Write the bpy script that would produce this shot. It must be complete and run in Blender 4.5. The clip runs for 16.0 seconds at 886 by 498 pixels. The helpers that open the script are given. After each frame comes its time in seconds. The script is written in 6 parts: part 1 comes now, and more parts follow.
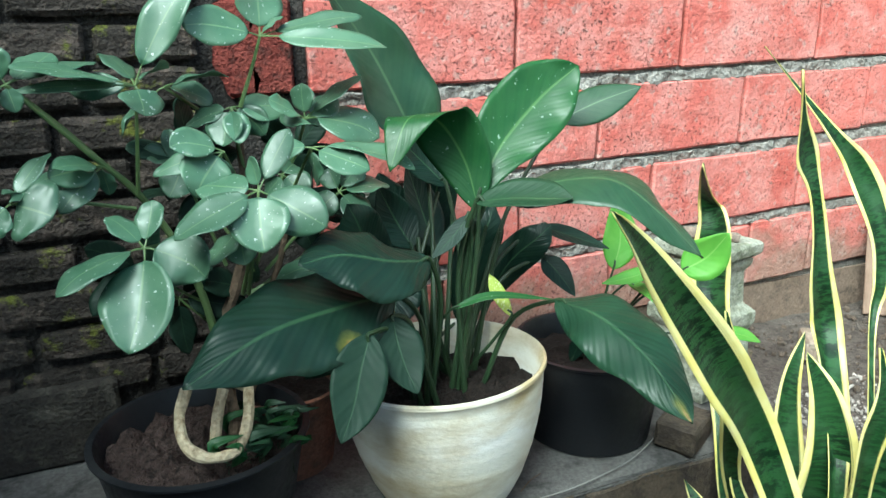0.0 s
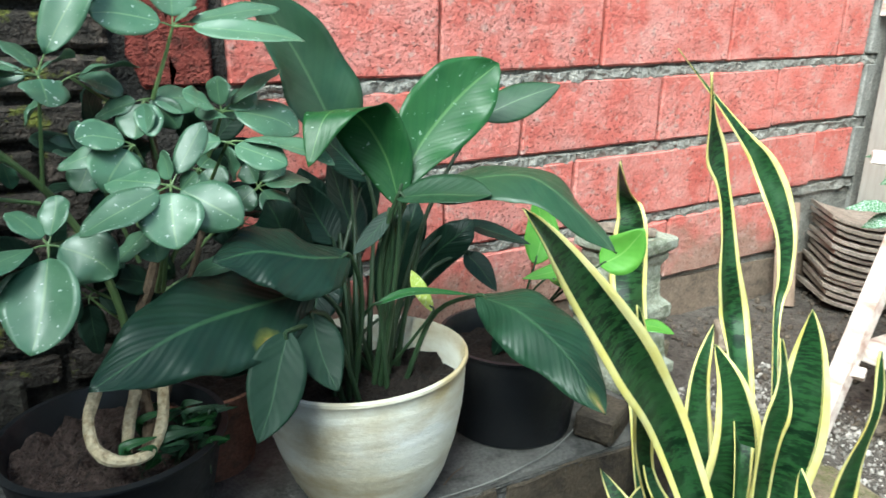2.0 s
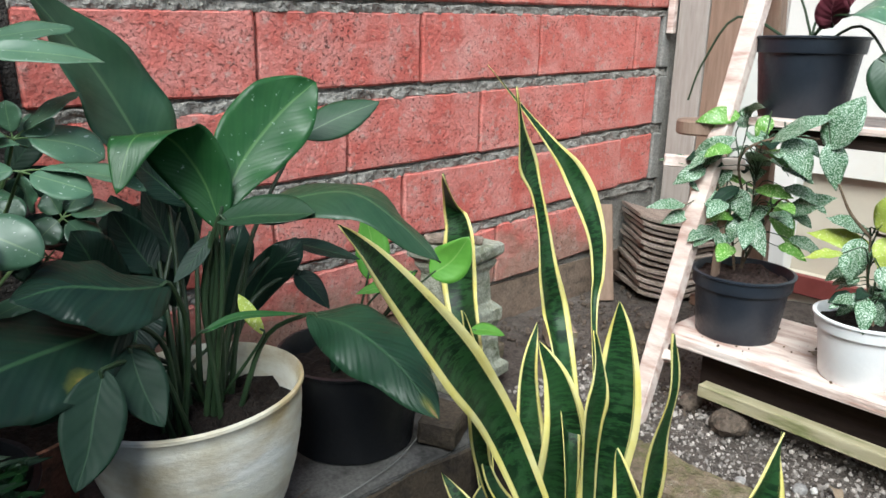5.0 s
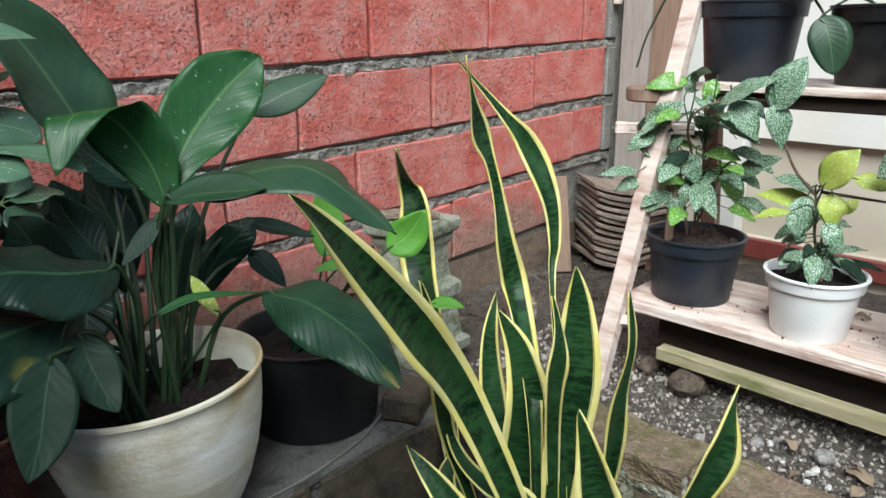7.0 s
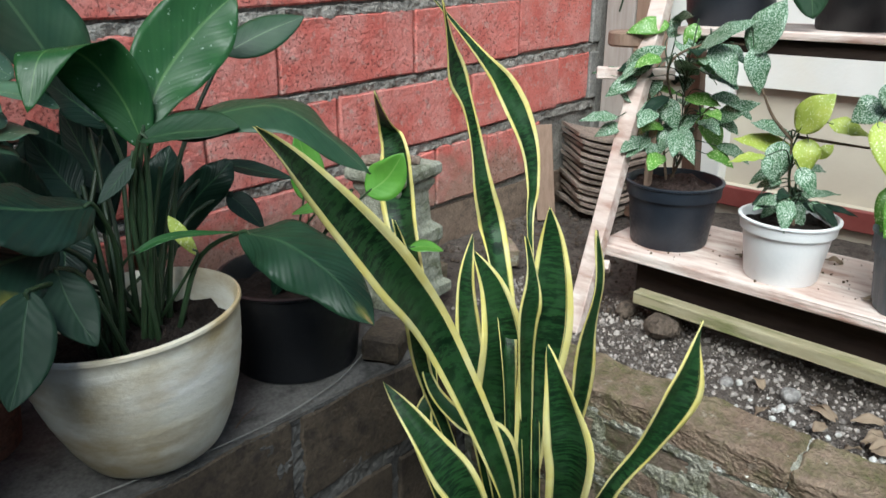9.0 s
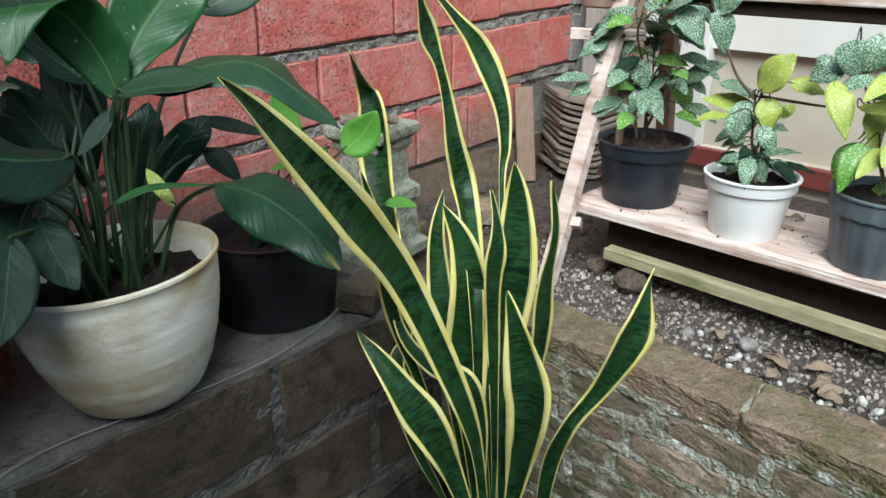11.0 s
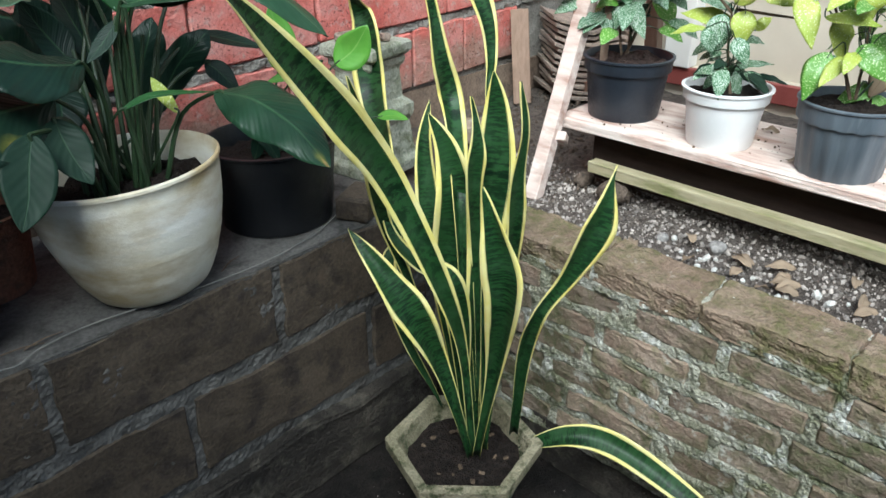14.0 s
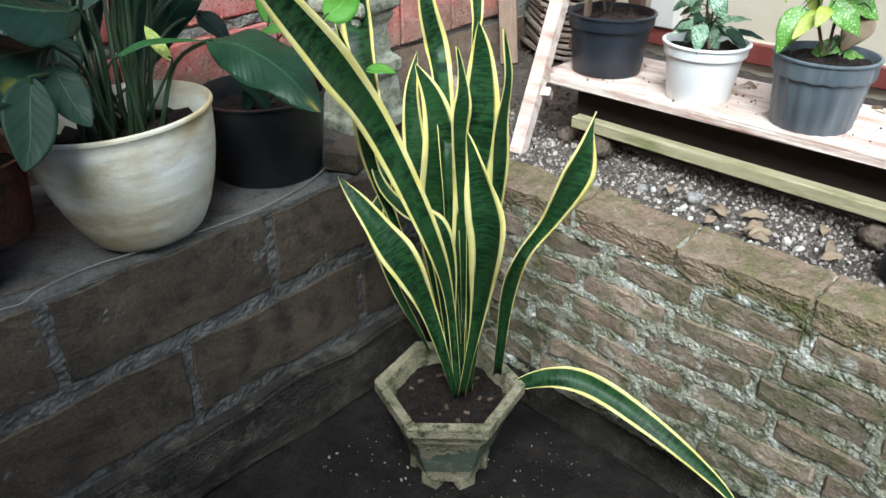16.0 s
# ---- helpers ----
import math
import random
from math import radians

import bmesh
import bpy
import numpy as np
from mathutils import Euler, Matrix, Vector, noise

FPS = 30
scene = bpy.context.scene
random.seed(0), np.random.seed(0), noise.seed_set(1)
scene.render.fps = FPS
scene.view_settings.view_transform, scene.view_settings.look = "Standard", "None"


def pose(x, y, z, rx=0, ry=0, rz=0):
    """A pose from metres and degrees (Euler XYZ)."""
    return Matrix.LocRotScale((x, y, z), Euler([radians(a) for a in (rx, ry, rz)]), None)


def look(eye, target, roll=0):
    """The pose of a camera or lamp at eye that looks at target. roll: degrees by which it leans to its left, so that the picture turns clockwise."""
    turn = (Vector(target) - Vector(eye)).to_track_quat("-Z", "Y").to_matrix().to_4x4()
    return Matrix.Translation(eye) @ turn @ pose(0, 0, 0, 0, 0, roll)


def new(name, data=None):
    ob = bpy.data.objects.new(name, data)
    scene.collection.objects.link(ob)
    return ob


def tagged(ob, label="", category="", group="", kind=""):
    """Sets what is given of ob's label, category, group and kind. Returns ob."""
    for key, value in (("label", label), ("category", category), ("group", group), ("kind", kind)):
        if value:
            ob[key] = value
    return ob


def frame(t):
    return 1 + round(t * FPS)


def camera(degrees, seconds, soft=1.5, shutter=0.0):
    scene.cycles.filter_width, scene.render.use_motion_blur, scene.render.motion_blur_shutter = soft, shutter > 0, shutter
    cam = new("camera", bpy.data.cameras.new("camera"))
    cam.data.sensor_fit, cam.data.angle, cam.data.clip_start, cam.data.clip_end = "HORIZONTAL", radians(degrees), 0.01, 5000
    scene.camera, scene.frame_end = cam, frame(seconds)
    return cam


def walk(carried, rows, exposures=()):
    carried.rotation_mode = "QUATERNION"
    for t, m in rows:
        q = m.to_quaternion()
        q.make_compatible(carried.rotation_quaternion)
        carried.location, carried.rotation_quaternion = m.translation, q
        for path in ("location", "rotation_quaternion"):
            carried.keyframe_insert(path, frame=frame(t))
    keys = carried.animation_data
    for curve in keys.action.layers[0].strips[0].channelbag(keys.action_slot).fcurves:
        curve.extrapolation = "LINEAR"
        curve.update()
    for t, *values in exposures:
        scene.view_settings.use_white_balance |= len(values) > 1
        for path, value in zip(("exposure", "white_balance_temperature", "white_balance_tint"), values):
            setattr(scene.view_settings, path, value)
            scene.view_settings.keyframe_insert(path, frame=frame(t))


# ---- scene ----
cam = camera(63.0, 16.0, shutter=0.5)
EXPOSURES = [(0.0, 0.80, 5650, -11), (2.0, 0.72, 5750, -9), (3.3, 0.50, 5880, 0), (5.0, 0.06, 5900, 1), (7.5, -0.18, 5900, 0), (9.0, -0.20, 5850, 0), (12.5, -0.11, 5750, -1), (16.0, 0.26, 5700, -1)]
PATH = [
    (0, (-1.107, -1.223, 1.126), (-0.314, 0.519, 0.545), -0.0),
    (0.5, (-1.107, -1.224, 1.126), (-0.308, 0.511, 0.533), 0.2),
    (1, (-1.103, -1.226, 1.126), (-0.268, 0.486, 0.515), 1.0),
    (1.5, (-1.098, -1.229, 1.127), (-0.196, 0.45, 0.522), 1.6),
    (2, (-1.092, -1.231, 1.129), (-0.138, 0.423, 0.535), 1.5),
    (2.5, (-1.089, -1.239, 1.131), (-0.039, 0.37, 0.575), 1.3),
    (3, (-1.086, -1.245, 1.131), (0.035, 0.32, 0.591), 1.0),
    (3.5, (-1.082, -1.25, 1.132), (0.099, 0.271, 0.592), 1.0),
    (4, (-1.08, -1.251, 1.133), (0.139, 0.239, 0.592), 0.9),
    (4.5, (-1.078, -1.255, 1.133), (0.184, 0.199, 0.592), 1.0),
    (5, (-1.078, -1.254, 1.132), (0.226, 0.162, 0.589), 1.2),
    (7.5, (-1.071, -1.26, 1.111), (0.314, 0.05, 0.508), -0.5),
    (8, (-1.069, -1.269, 1.109), (0.323, 0.024, 0.483), -0.5),
    (8.5, (-1.069, -1.276, 1.104), (0.314, 0.01, 0.447), -0.5),
    (9, (-1.07, -1.289, 1.1), (0.288, -0.002, 0.395), -0.0),
    (11.5, (-1.086, -1.374, 1.094), (0.256, -0.125, 0.296), 0.3),
    (12, (-1.093, -1.394, 1.092), (0.248, -0.152, 0.281), 0.5),
    (12.5, (-1.099, -1.408, 1.092), (0.244, -0.176, 0.269), 0.5),
    (13, (-1.107, -1.427, 1.089), (0.228, -0.199, 0.246), 0.5),
    (13.5, (-1.117, -1.443, 1.084), (0.19, -0.219, 0.193), 0.4),
    (14, (-1.128, -1.461, 1.08), (0.139, -0.231, 0.141), -0.4),
    (14.5, (-1.138, -1.473, 1.076), (0.131, -0.255, 0.124), -0.3),
    (15, (-1.148, -1.487, 1.072), (0.117, -0.282, 0.098), -0.2),
    (15.5, (-1.161, -1.498, 1.068), (0.101, -0.307, 0.073), 0.2),
    (16, (-1.17, -1.508, 1.066), (0.089, -0.326, 0.057), 0.1),
]

walk(cam, [(t, look(eye, target, roll)) for t, eye, target, roll in PATH], EXPOSURES)

# ---- light ----
world = bpy.data.worlds.new("world")
scene.world = world
world.use_nodes = True
wn = world.node_tree.nodes
sky = wn.new("ShaderNodeTexSky")
sky.sky_type, sky.sun_disc = "NISHITA", False
sky.sun_elevation, sky.sun_rotation = radians(49), radians(-125)
sky.air_density, sky.dust_density, sky.ozone_density = 1.0, 4.0, 1.0
world.node_tree.links.new(sky.outputs[0], wn["Background"].inputs[0])
wn["Background"].inputs[1].default_value = 0.165
sun_data = bpy.data.lights.new("sun", "SUN")
sun_data.energy, sun_data.angle, sun_data.color = 5.0, radians(36), (1.0, 0.99, 0.97)
sun = new("sun", sun_data)
sun.matrix_world = look((-2.8, -2.0, 4.0), (0, 0, 0))


# ---- materials ----
def mat(name, rough=0.7, metal=0.0, spec=0.5):
    m = bpy.data.materials.new(name)
    m.use_nodes = True
    b = m.node_tree.nodes["Principled BSDF"]
    b.inputs["Roughness"].default_value = rough
    b.inputs["Metallic"].default_value = metal
    b.inputs["Specular IOR Level"].default_value = spec
    return m, m.node_tree.nodes, m.node_tree.links, b


def noise_fac(n, l, vec, scale, detail=4.0, lo=0.35, hi=0.65, rough=0.6):
    t = n.new("ShaderNodeTexNoise")
    t.inputs["Scale"].default_value, t.inputs["Detail"].default_value, t.inputs["Roughness"].default_value = scale, detail, rough
    l.new(vec, t.inputs["Vector"])
    r = n.new("ShaderNodeMapRange")
    r.inputs[1].default_value, r.inputs[2].default_value = lo, hi
    l.new(t.outputs[0], r.inputs[0])
    return r.outputs[0]


def mixed(n, l, fac, a, b, kind="MIX"):
    m = n.new("ShaderNodeMix")
    m.data_type, m.blend_type = "RGBA", kind
    for sock, v in ((m.inputs[0], fac), (m.inputs[6], a), (m.inputs[7], b)):
        if hasattr(v, "is_linked"):
            l.new(v, sock)
        elif sock == m.inputs[0]:
            sock.default_value = v
        else:
            sock.default_value = (*v, 1)
    return m.outputs[2]


def calc(n, l, op, a, b=0.0, clamp=False):
    m = n.new("ShaderNodeMath")
    m.operation, m.use_clamp = op, clamp
    for sock, v in ((m.inputs[0], a), (m.inputs[1], b)):
        if hasattr(v, "is_linked"):
            l.new(v, sock)
        else:
            sock.default_value = v
    return m.outputs[0]


def relief(n, l, b, height, strength, dist=0.01):
    u = n.new("ShaderNodeBump")
    u.inputs["Strength"].default_value, u.inputs["Distance"].default_value = strength, dist
    l.new(height, u.inputs["Height"])
    l.new(u.outputs[0], b.inputs["Normal"])


def place_vec(n, l, own=False):
    """World-size coordinates; own: shifted for each object, so that alike pieces differ."""
    g = n.new("ShaderNodeNewGeometry")
    if not own:
        return g.outputs["Position"]
    o = n.new("ShaderNodeObjectInfo")
    s = n.new("ShaderNodeVectorMath")
    s.operation = "SCALE"
    s.inputs[0].default_value = (17.0, 9.0, 23.0)
    l.new(o.outputs["Random"], s.inputs[3])
    a = n.new("ShaderNodeVectorMath")
    l.new(g.outputs["Position"], a.inputs[0])
    l.new(s.outputs[0], a.inputs[1])
    return a.outputs[0]


def rnd(n):
    return n.new("ShaderNodeObjectInfo").outputs["Random"]


def stone_mat(name, base, second, third=None, rough=0.9, grain=160.0, patch=9.0, bump=0.5, depth=0.004, spots=None, spot_lo=0.58, own=True, tone=0.25, fine=0.35, moss=None):
    """Rough mineral surface: two colours in patches, grain, an optional third stain and spots such as moss or bare lime."""
    m, n, l, b = mat(name, rough, spec=0.25)
    v = place_vec(n, l, own)
    c = mixed(n, l, noise_fac(n, l, v, patch, 6, 0.35, 0.65), base, second)
    if third:
        c = mixed(n, l, noise_fac(n, l, v, patch * 2.7, 8, 0.5, 0.68), c, third)
    g = noise_fac(n, l, v, grain, 3, 0.3, 0.7)
    c = mixed(n, l, fine, c, mixed(n, l, g, (0.12, 0.12, 0.12), (0.88, 0.88, 0.88)), "OVERLAY")
    t = calc(n, l, "MULTIPLY_ADD", rnd(n), tone)
    n[t.node.name].inputs[2].default_value = 1 - tone / 2
    hsv = n.new("ShaderNodeHueSaturation")
    l.new(t, hsv.inputs["Value"])
    l.new(c, hsv.inputs["Color"])
    c = hsv.outputs[0]
    if spots:
        f = noise_fac(n, l, v, patch * 1.6, 9, spot_lo, spot_lo + 0.08, 0.7)
        c = mixed(n, l, f, c, spots)
    if moss:
        # wide growth that runs on from piece to piece
        w = place_vec(n, l)
        f = calc(n, l, "MULTIPLY", noise_fac(n, l, w, 5.5, 6, 0.42, 0.58, 0.65), noise_fac(n, l, w, 60, 4, 0.3, 0.62))
        c = mixed(n, l, calc(n, l, "MULTIPLY", f, 0.85), c, moss)
    l.new(c, b.inputs["Base Color"])
    h = calc(n, l, "ADD", calc(n, l, "MULTIPLY", g, 0.5), noise_fac(n, l, v, grain * 0.25, 5, 0.3, 0.7))
    relief(n, l, b, h, bump, depth)
    return m


def paint_block_mat():
    """Red paint on coarse pitted blocks: bare specks in the pits, dusty paler patches."""
    m, n, l, b = mat("red_painted_block", 0.8, spec=0.3)
    v = place_vec(n, l, True)
    c = mixed(n, l, noise_fac(n, l, v, 5, 5, 0.35, 0.65), (0.45, 0.100, 0.078), (0.56, 0.165, 0.137))
    c = mixed(n, l, calc(n, l, "MULTIPLY", noise_fac(n, l, v, 13, 7, 0.42, 0.75), 0.6), c, (0.62, 0.37, 0.33))
    # the paint has flaked off the lowest course in ragged patches, and is thin elsewhere
    sep = n.new("ShaderNodeSeparateXYZ")
    l.new(place_vec(n, l), sep.inputs[0])
    flake = calc(n, l, "ADD", calc(n, l, "MULTIPLY", sep.outputs[2], 4.5), noise_fac(n, l, v, 9, 6, 0.2, 0.8))
    bare = n.new("ShaderNodeMapRange")
    bare.inputs[1].default_value, bare.inputs[2].default_value, bare.inputs[3].default_value, bare.inputs[4].default_value = 3.05, 3.45, 0.85, 0.0
    l.new(flake, bare.inputs[0])
    c = mixed(n, l, bare.outputs[0], c, mixed(n, l, noise_fac(n, l, v, 30, 5, 0.3, 0.7), (0.22, 0.125, 0.09), (0.33, 0.235, 0.185)))
    c = mixed(n, l, calc(n, l, "MULTIPLY", noise_fac(n, l, v, 48, 6, 0.56, 0.66), 0.55), c, (0.42, 0.33, 0.29))
    pit_place = noise_fac(n, l, v, 6, 3, 0.30, 0.62)
    pit = noise_fac(n, l, v, 150, 3, 0.57, 0.64)
    pit = calc(n, l, "MULTIPLY", pit, pit_place)
    c = mixed(n, l, 0.22, c, mixed(n, l, noise_fac(n, l, v, 230, 3, 0.3, 0.7), (0.15, 0.15, 0.15), (0.85, 0.85, 0.85)), "OVERLAY")
    c = mixed(n, l, calc(n, l, "MULTIPLY", pit, 0.85), c, (0.09, 0.035, 0.03))
    l.new(c, b.inputs["Base Color"])
    h = calc(n, l, "SUBTRACT", noise_fac(n, l, v, 90, 6, 0.3, 0.7), calc(n, l, "MULTIPLY", pit, 1.5))
    relief(n, l, b, h, 0.62, 0.0035)
    return m


def leaf_mat(name, base, second, vein=(0.2, 0.3, 0.1), rough=0.38, vein_k=0.5, ribs=26.0, tint=0.2, rib_depth=0.5, mark=None, mark_hi=0.62, mark_scale=260.0, spec=0.5, glow=0.25, blot=None):
    """Leaf with a paler midrib, side ribs in relief, and optional pale specks. UV: x across from the midrib, y along."""
    m, n, l, b = mat(name, rough, spec=spec)
    uv = n.new("ShaderNodeUVMap")
    sep = n.new("ShaderNodeSeparateXYZ")
    l.new(uv.outputs[0], sep.inputs[0])
    u = calc(n, l, "ABSOLUTE", calc(n, l, "MULTIPLY_ADD", sep.outputs[0], 2.0))
    n[u.node.inputs[0].links[0].from_node.name].inputs[2].default_value = -1.0
    v = place_vec(n, l, True)
    c = mixed(n, l, noise_fac(n, l, v, 22, 4, 0.3, 0.7), base, second)
    rib_pos = calc(n, l, "MULTIPLY", calc(n, l, "SUBTRACT", sep.outputs[1], calc(n, l, "MULTIPLY", calc(n, l, "POWER", u, 0.85), 0.27)), ribs * 6.2832)
    rib = calc(n, l, "SINE", rib_pos)
    rib = calc(n, l, "ADD", calc(n, l, "MULTIPLY", rib, 0.55), calc(n, l, "SINE", calc(n, l, "MULTIPLY", rib_pos, 0.43)))
    c = mixed(n, l, calc(n, l, "MULTIPLY", calc(n, l, "ADD", rib, 1.5), 0.018), c, vein)
    mid = n.new("ShaderNodeMapRange")
    mid.inputs[1].default_value, mid.inputs[2].default_value, mid.inputs[3].default_value, mid.inputs[4].default_value = 0.02, 0.055, 1, 0
    l.new(u, mid.inputs[0])
    c = mixed(n, l, calc(n, l, "MULTIPLY", mid.outputs[0], vein_k), c, vein)
    if mark:
        f = noise_fac(n, l, v, mark_scale, 2, mark_hi - 0.05, mark_hi)
        c = mixed(n, l, f, c, mark)
    if blot:
        u0, v0, size = blot
        du = calc(n, l, "MULTIPLY", calc(n, l, "SUBTRACT", sep.outputs[0], u0), 0.55)
        dv = calc(n, l, "SUBTRACT", sep.outputs[1], v0)
        far = calc(n, l, "SQRT", calc(n, l, "ADD", calc(n, l, "MULTIPLY", du, du), calc(n, l, "MULTIPLY", dv, dv)))
        far = calc(n, l, "ADD", far, calc(n, l, "MULTIPLY", noise_fac(n, l, v, 70, 4, 0.2, 0.8), size * 0.7))
        for edge, tone in ((2.2, (0.13, 0.14, 0.03)), (1.3, (0.26, 0.17, 0.07)), (0.75, (0.13, 0.07, 0.045))):
            q = n.new("ShaderNodeMapRange")
            q.inputs[1].default_value, q.inputs[2].default_value, q.inputs[3].default_value, q.inputs[4].default_value = size * edge * 0.45, size * edge, 1, 0
            l.new(far, q.inputs[0])
            c = mixed(n, l, q.outputs[0], c, tone)
    hsv = n.new("ShaderNodeHueSaturation")
    t = calc(n, l, "MULTIPLY_ADD", rnd(n), tint)
    t.node.inputs[2].default_value = 1 - tint / 2
    l.new(t, hsv.inputs["Value"])
    l.new(c, hsv.inputs["Color"])
    l.new(hsv.outputs[0], b.inputs["Base Color"])
    dust = noise_fac(n, l, v, 60, 5, 0.3, 0.75)
    r = calc(n, l, "MULTIPLY_ADD", dust, 0.25)
    r.node.inputs[2].default_value = rough - 0.1
    l.new(r, b.inputs["Roughness"])
    h = calc(n, l, "ADD", calc(n, l, "MULTIPLY", rib, 0.5), calc(n, l, "MULTIPLY", mid.outputs[0], -1.0))
    relief(n, l, b, h, rib_depth, 0.002)
    tr = n.new("ShaderNodeBsdfTranslucent")
    l.new(hsv.outputs[0], tr.inputs[0])
    ms = n.new("ShaderNodeMixShader")
    ms.inputs[0].default_value = glow
    l.new(b.outputs[0], ms.inputs[1])
    l.new(tr.outputs[0], ms.inputs[2])
    l.new(ms.outputs[0], n["Material Output"].inputs[0])
    return m


def snake_mat():
    """Stiff sword leaf: yellow margins, green body with darker ragged cross bands."""
    m, n, l, b = mat("snake_plant_leaf", 0.42, spec=0.27)
    uv = n.new("ShaderNodeUVMap")
    sep = n.new("ShaderNodeSeparateXYZ")
    l.new(uv.outputs[0], sep.inputs[0])
    u = calc(n, l, "ABSOLUTE", calc(n, l, "MULTIPLY_ADD", sep.outputs[0], 2.0))
    u.node.inputs[0].links[0].from_node.inputs[2].default_value = -1.0
    v = place_vec(n, l, True)
    mp = n.new("ShaderNodeMapping")
    mp.inputs["Scale"].default_value = (0.9, 34.0, 1)
    l.new(uv.outputs[0], mp.inputs[0])
    off = n.new("ShaderNodeVectorMath")
    comb = n.new("ShaderNodeCombineXYZ")
    l.new(calc(n, l, "MULTIPLY", rnd(n), 40.0), comb.inputs[1])
    l.new(mp.outputs[0], off.inputs[0])
    l.new(comb.outputs[0], off.inputs[1])
    band = noise_fac(n, l, off.outputs[0], 2.4, 5, 0.46, 0.55, 0.7)
    patchy = noise_fac(n, l, v, 7, 2, 0.25, 0.55)
    body = mixed(n, l, calc(n, l, "MULTIPLY", band, patchy), (0.022, 0.068, 0.020), (0.004, 0.016, 0.006))
    body = mixed(n, l, noise_fac(n, l, v, 30, 5, 0.5, 0.85), body, (0.045, 0.10, 0.045))
    mp2 = n.new("ShaderNodeMapping")
    mp2.inputs["Scale"].default_value = (14.0, 0.6, 1)
    l.new(uv.outputs[0], mp2.inputs[0])
    streak = noise_fac(n, l, mp2.outputs[0], 3.0, 3, 0.0, 1.0)
    edge = calc(n, l, "ADD", calc(n, l, "ADD", u, calc(n, l, "MULTIPLY", calc(n, l, "SUBTRACT", rnd(n), 0.5), 0.09)), calc(n, l, "MULTIPLY", calc(n, l, "SUBTRACT", streak, 0.5), 0.35))
    foot = calc(n, l, "MULTIPLY", calc(n, l, "MAXIMUM", calc(n, l, "SUBTRACT", 0.40, sep.outputs[1]), 0.0), 0.65)
    edge = calc(n, l, "SUBTRACT", edge, foot)
    k = n.new("ShaderNodeMapRange")
    k.inputs[1].default_value, k.inputs[2].default_value = 0.69, 0.745
    l.new(edge, k.inputs[0])
    yellow = mixed(n, l, noise_fac(n, l, v, 18, 4, 0.3, 0.7), (0.74, 0.64, 0.15), (0.82, 0.76, 0.36))
    c = mixed(n, l, k.outputs[0], body, yellow)
    l.new(c, b.inputs["Base Color"])
    relief(n, l, b, streak, 0.25, 0.002)
    tr = n.new("ShaderNodeBsdfTranslucent")
    l.new(c, tr.inputs[0])
    ms = n.new("ShaderNodeMixShader")
    ms.inputs[0].default_value = 0.12
    l.new(b.outputs[0], ms.inputs[1])
    l.new(tr.outputs[0], ms.inputs[2])
    l.new(ms.outputs[0], n["Material Output"].inputs[0])
    return m


def plain_mat(name, base, second, rough=0.5, scale=12.0, grain=120.0, bump=0.15, depth=0.002, spec=0.5, stain=None, stain_lo=0.6, stretch=None):
    """Moulded or painted surface with faint clouding, scuffs and fine relief."""
    m, n, l, b = mat(name, rough, spec=spec)
    v = place_vec(n, l, True)
    if stretch:
        mp = n.new("ShaderNodeMapping")
        mp.inputs["Scale"].default_value = stretch
        l.new(v, mp.inputs[0])
        v = mp.outputs[0]
    c = mixed(n, l, noise_fac(n, l, v, scale, 6, 0.3, 0.7), base, second)
    if stain:
        c = mixed(n, l, noise_fac(n, l, v, scale * 0.7, 7, stain_lo, stain_lo + 0.2), c, stain)
    l.new(c, b.inputs["Base Color"])
    g = noise_fac(n, l, v, grain, 4, 0.3, 0.7)
    r = calc(n, l, "MULTIPLY_ADD", g, 0.2)
    r.node.inputs[2].default_value = rough - 0.1
    l.new(r, b.inputs["Roughness"])
    relief(n, l, b, g, bump, depth)
    return m


M_RED = paint_block_mat()
M_MORTAR = stone_mat("grey_mortar", (0.19, 0.175, 0.155), (0.33, 0.31, 0.28), rough=0.95, patch=20, bump=0.9, depth=0.006, own=False, tone=0)
M_DARKRED = stone_mat("dark_red_block", (0.19, 0.036, 0.028), (0.27, 0.065, 0.05), (0.07, 0.03, 0.024), patch=14, grain=190, bump=1.0, depth=0.006)
M_GREYBLOCK = stone_mat("grey_block", (0.20, 0.19, 0.175), (0.28, 0.265, 0.245), patch=12)
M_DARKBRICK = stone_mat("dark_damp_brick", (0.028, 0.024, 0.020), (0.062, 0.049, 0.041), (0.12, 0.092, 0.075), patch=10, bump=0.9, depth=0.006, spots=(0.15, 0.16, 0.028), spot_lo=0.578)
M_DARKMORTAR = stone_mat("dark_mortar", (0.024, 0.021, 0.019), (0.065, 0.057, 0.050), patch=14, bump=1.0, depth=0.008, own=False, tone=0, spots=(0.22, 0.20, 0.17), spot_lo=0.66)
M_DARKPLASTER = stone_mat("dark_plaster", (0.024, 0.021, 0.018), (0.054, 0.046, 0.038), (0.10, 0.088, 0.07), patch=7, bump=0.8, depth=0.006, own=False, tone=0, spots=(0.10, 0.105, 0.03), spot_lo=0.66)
M_LEDGEBLOCK = stone_mat("brown_block", (0.054, 0.042, 0.031), (0.096, 0.075, 0.054), (0.033, 0.027, 0.023), patch=7, bump=0.4)
M_LEDGEMORTAR = stone_mat("smeared_cement", (0.070, 0.067, 0.062), (0.125, 0.12, 0.112), (0.045, 0.041, 0.037), patch=6, bump=0.4, own=False, tone=0, spots=(0.11, 0.105, 0.10), spot_lo=0.68)
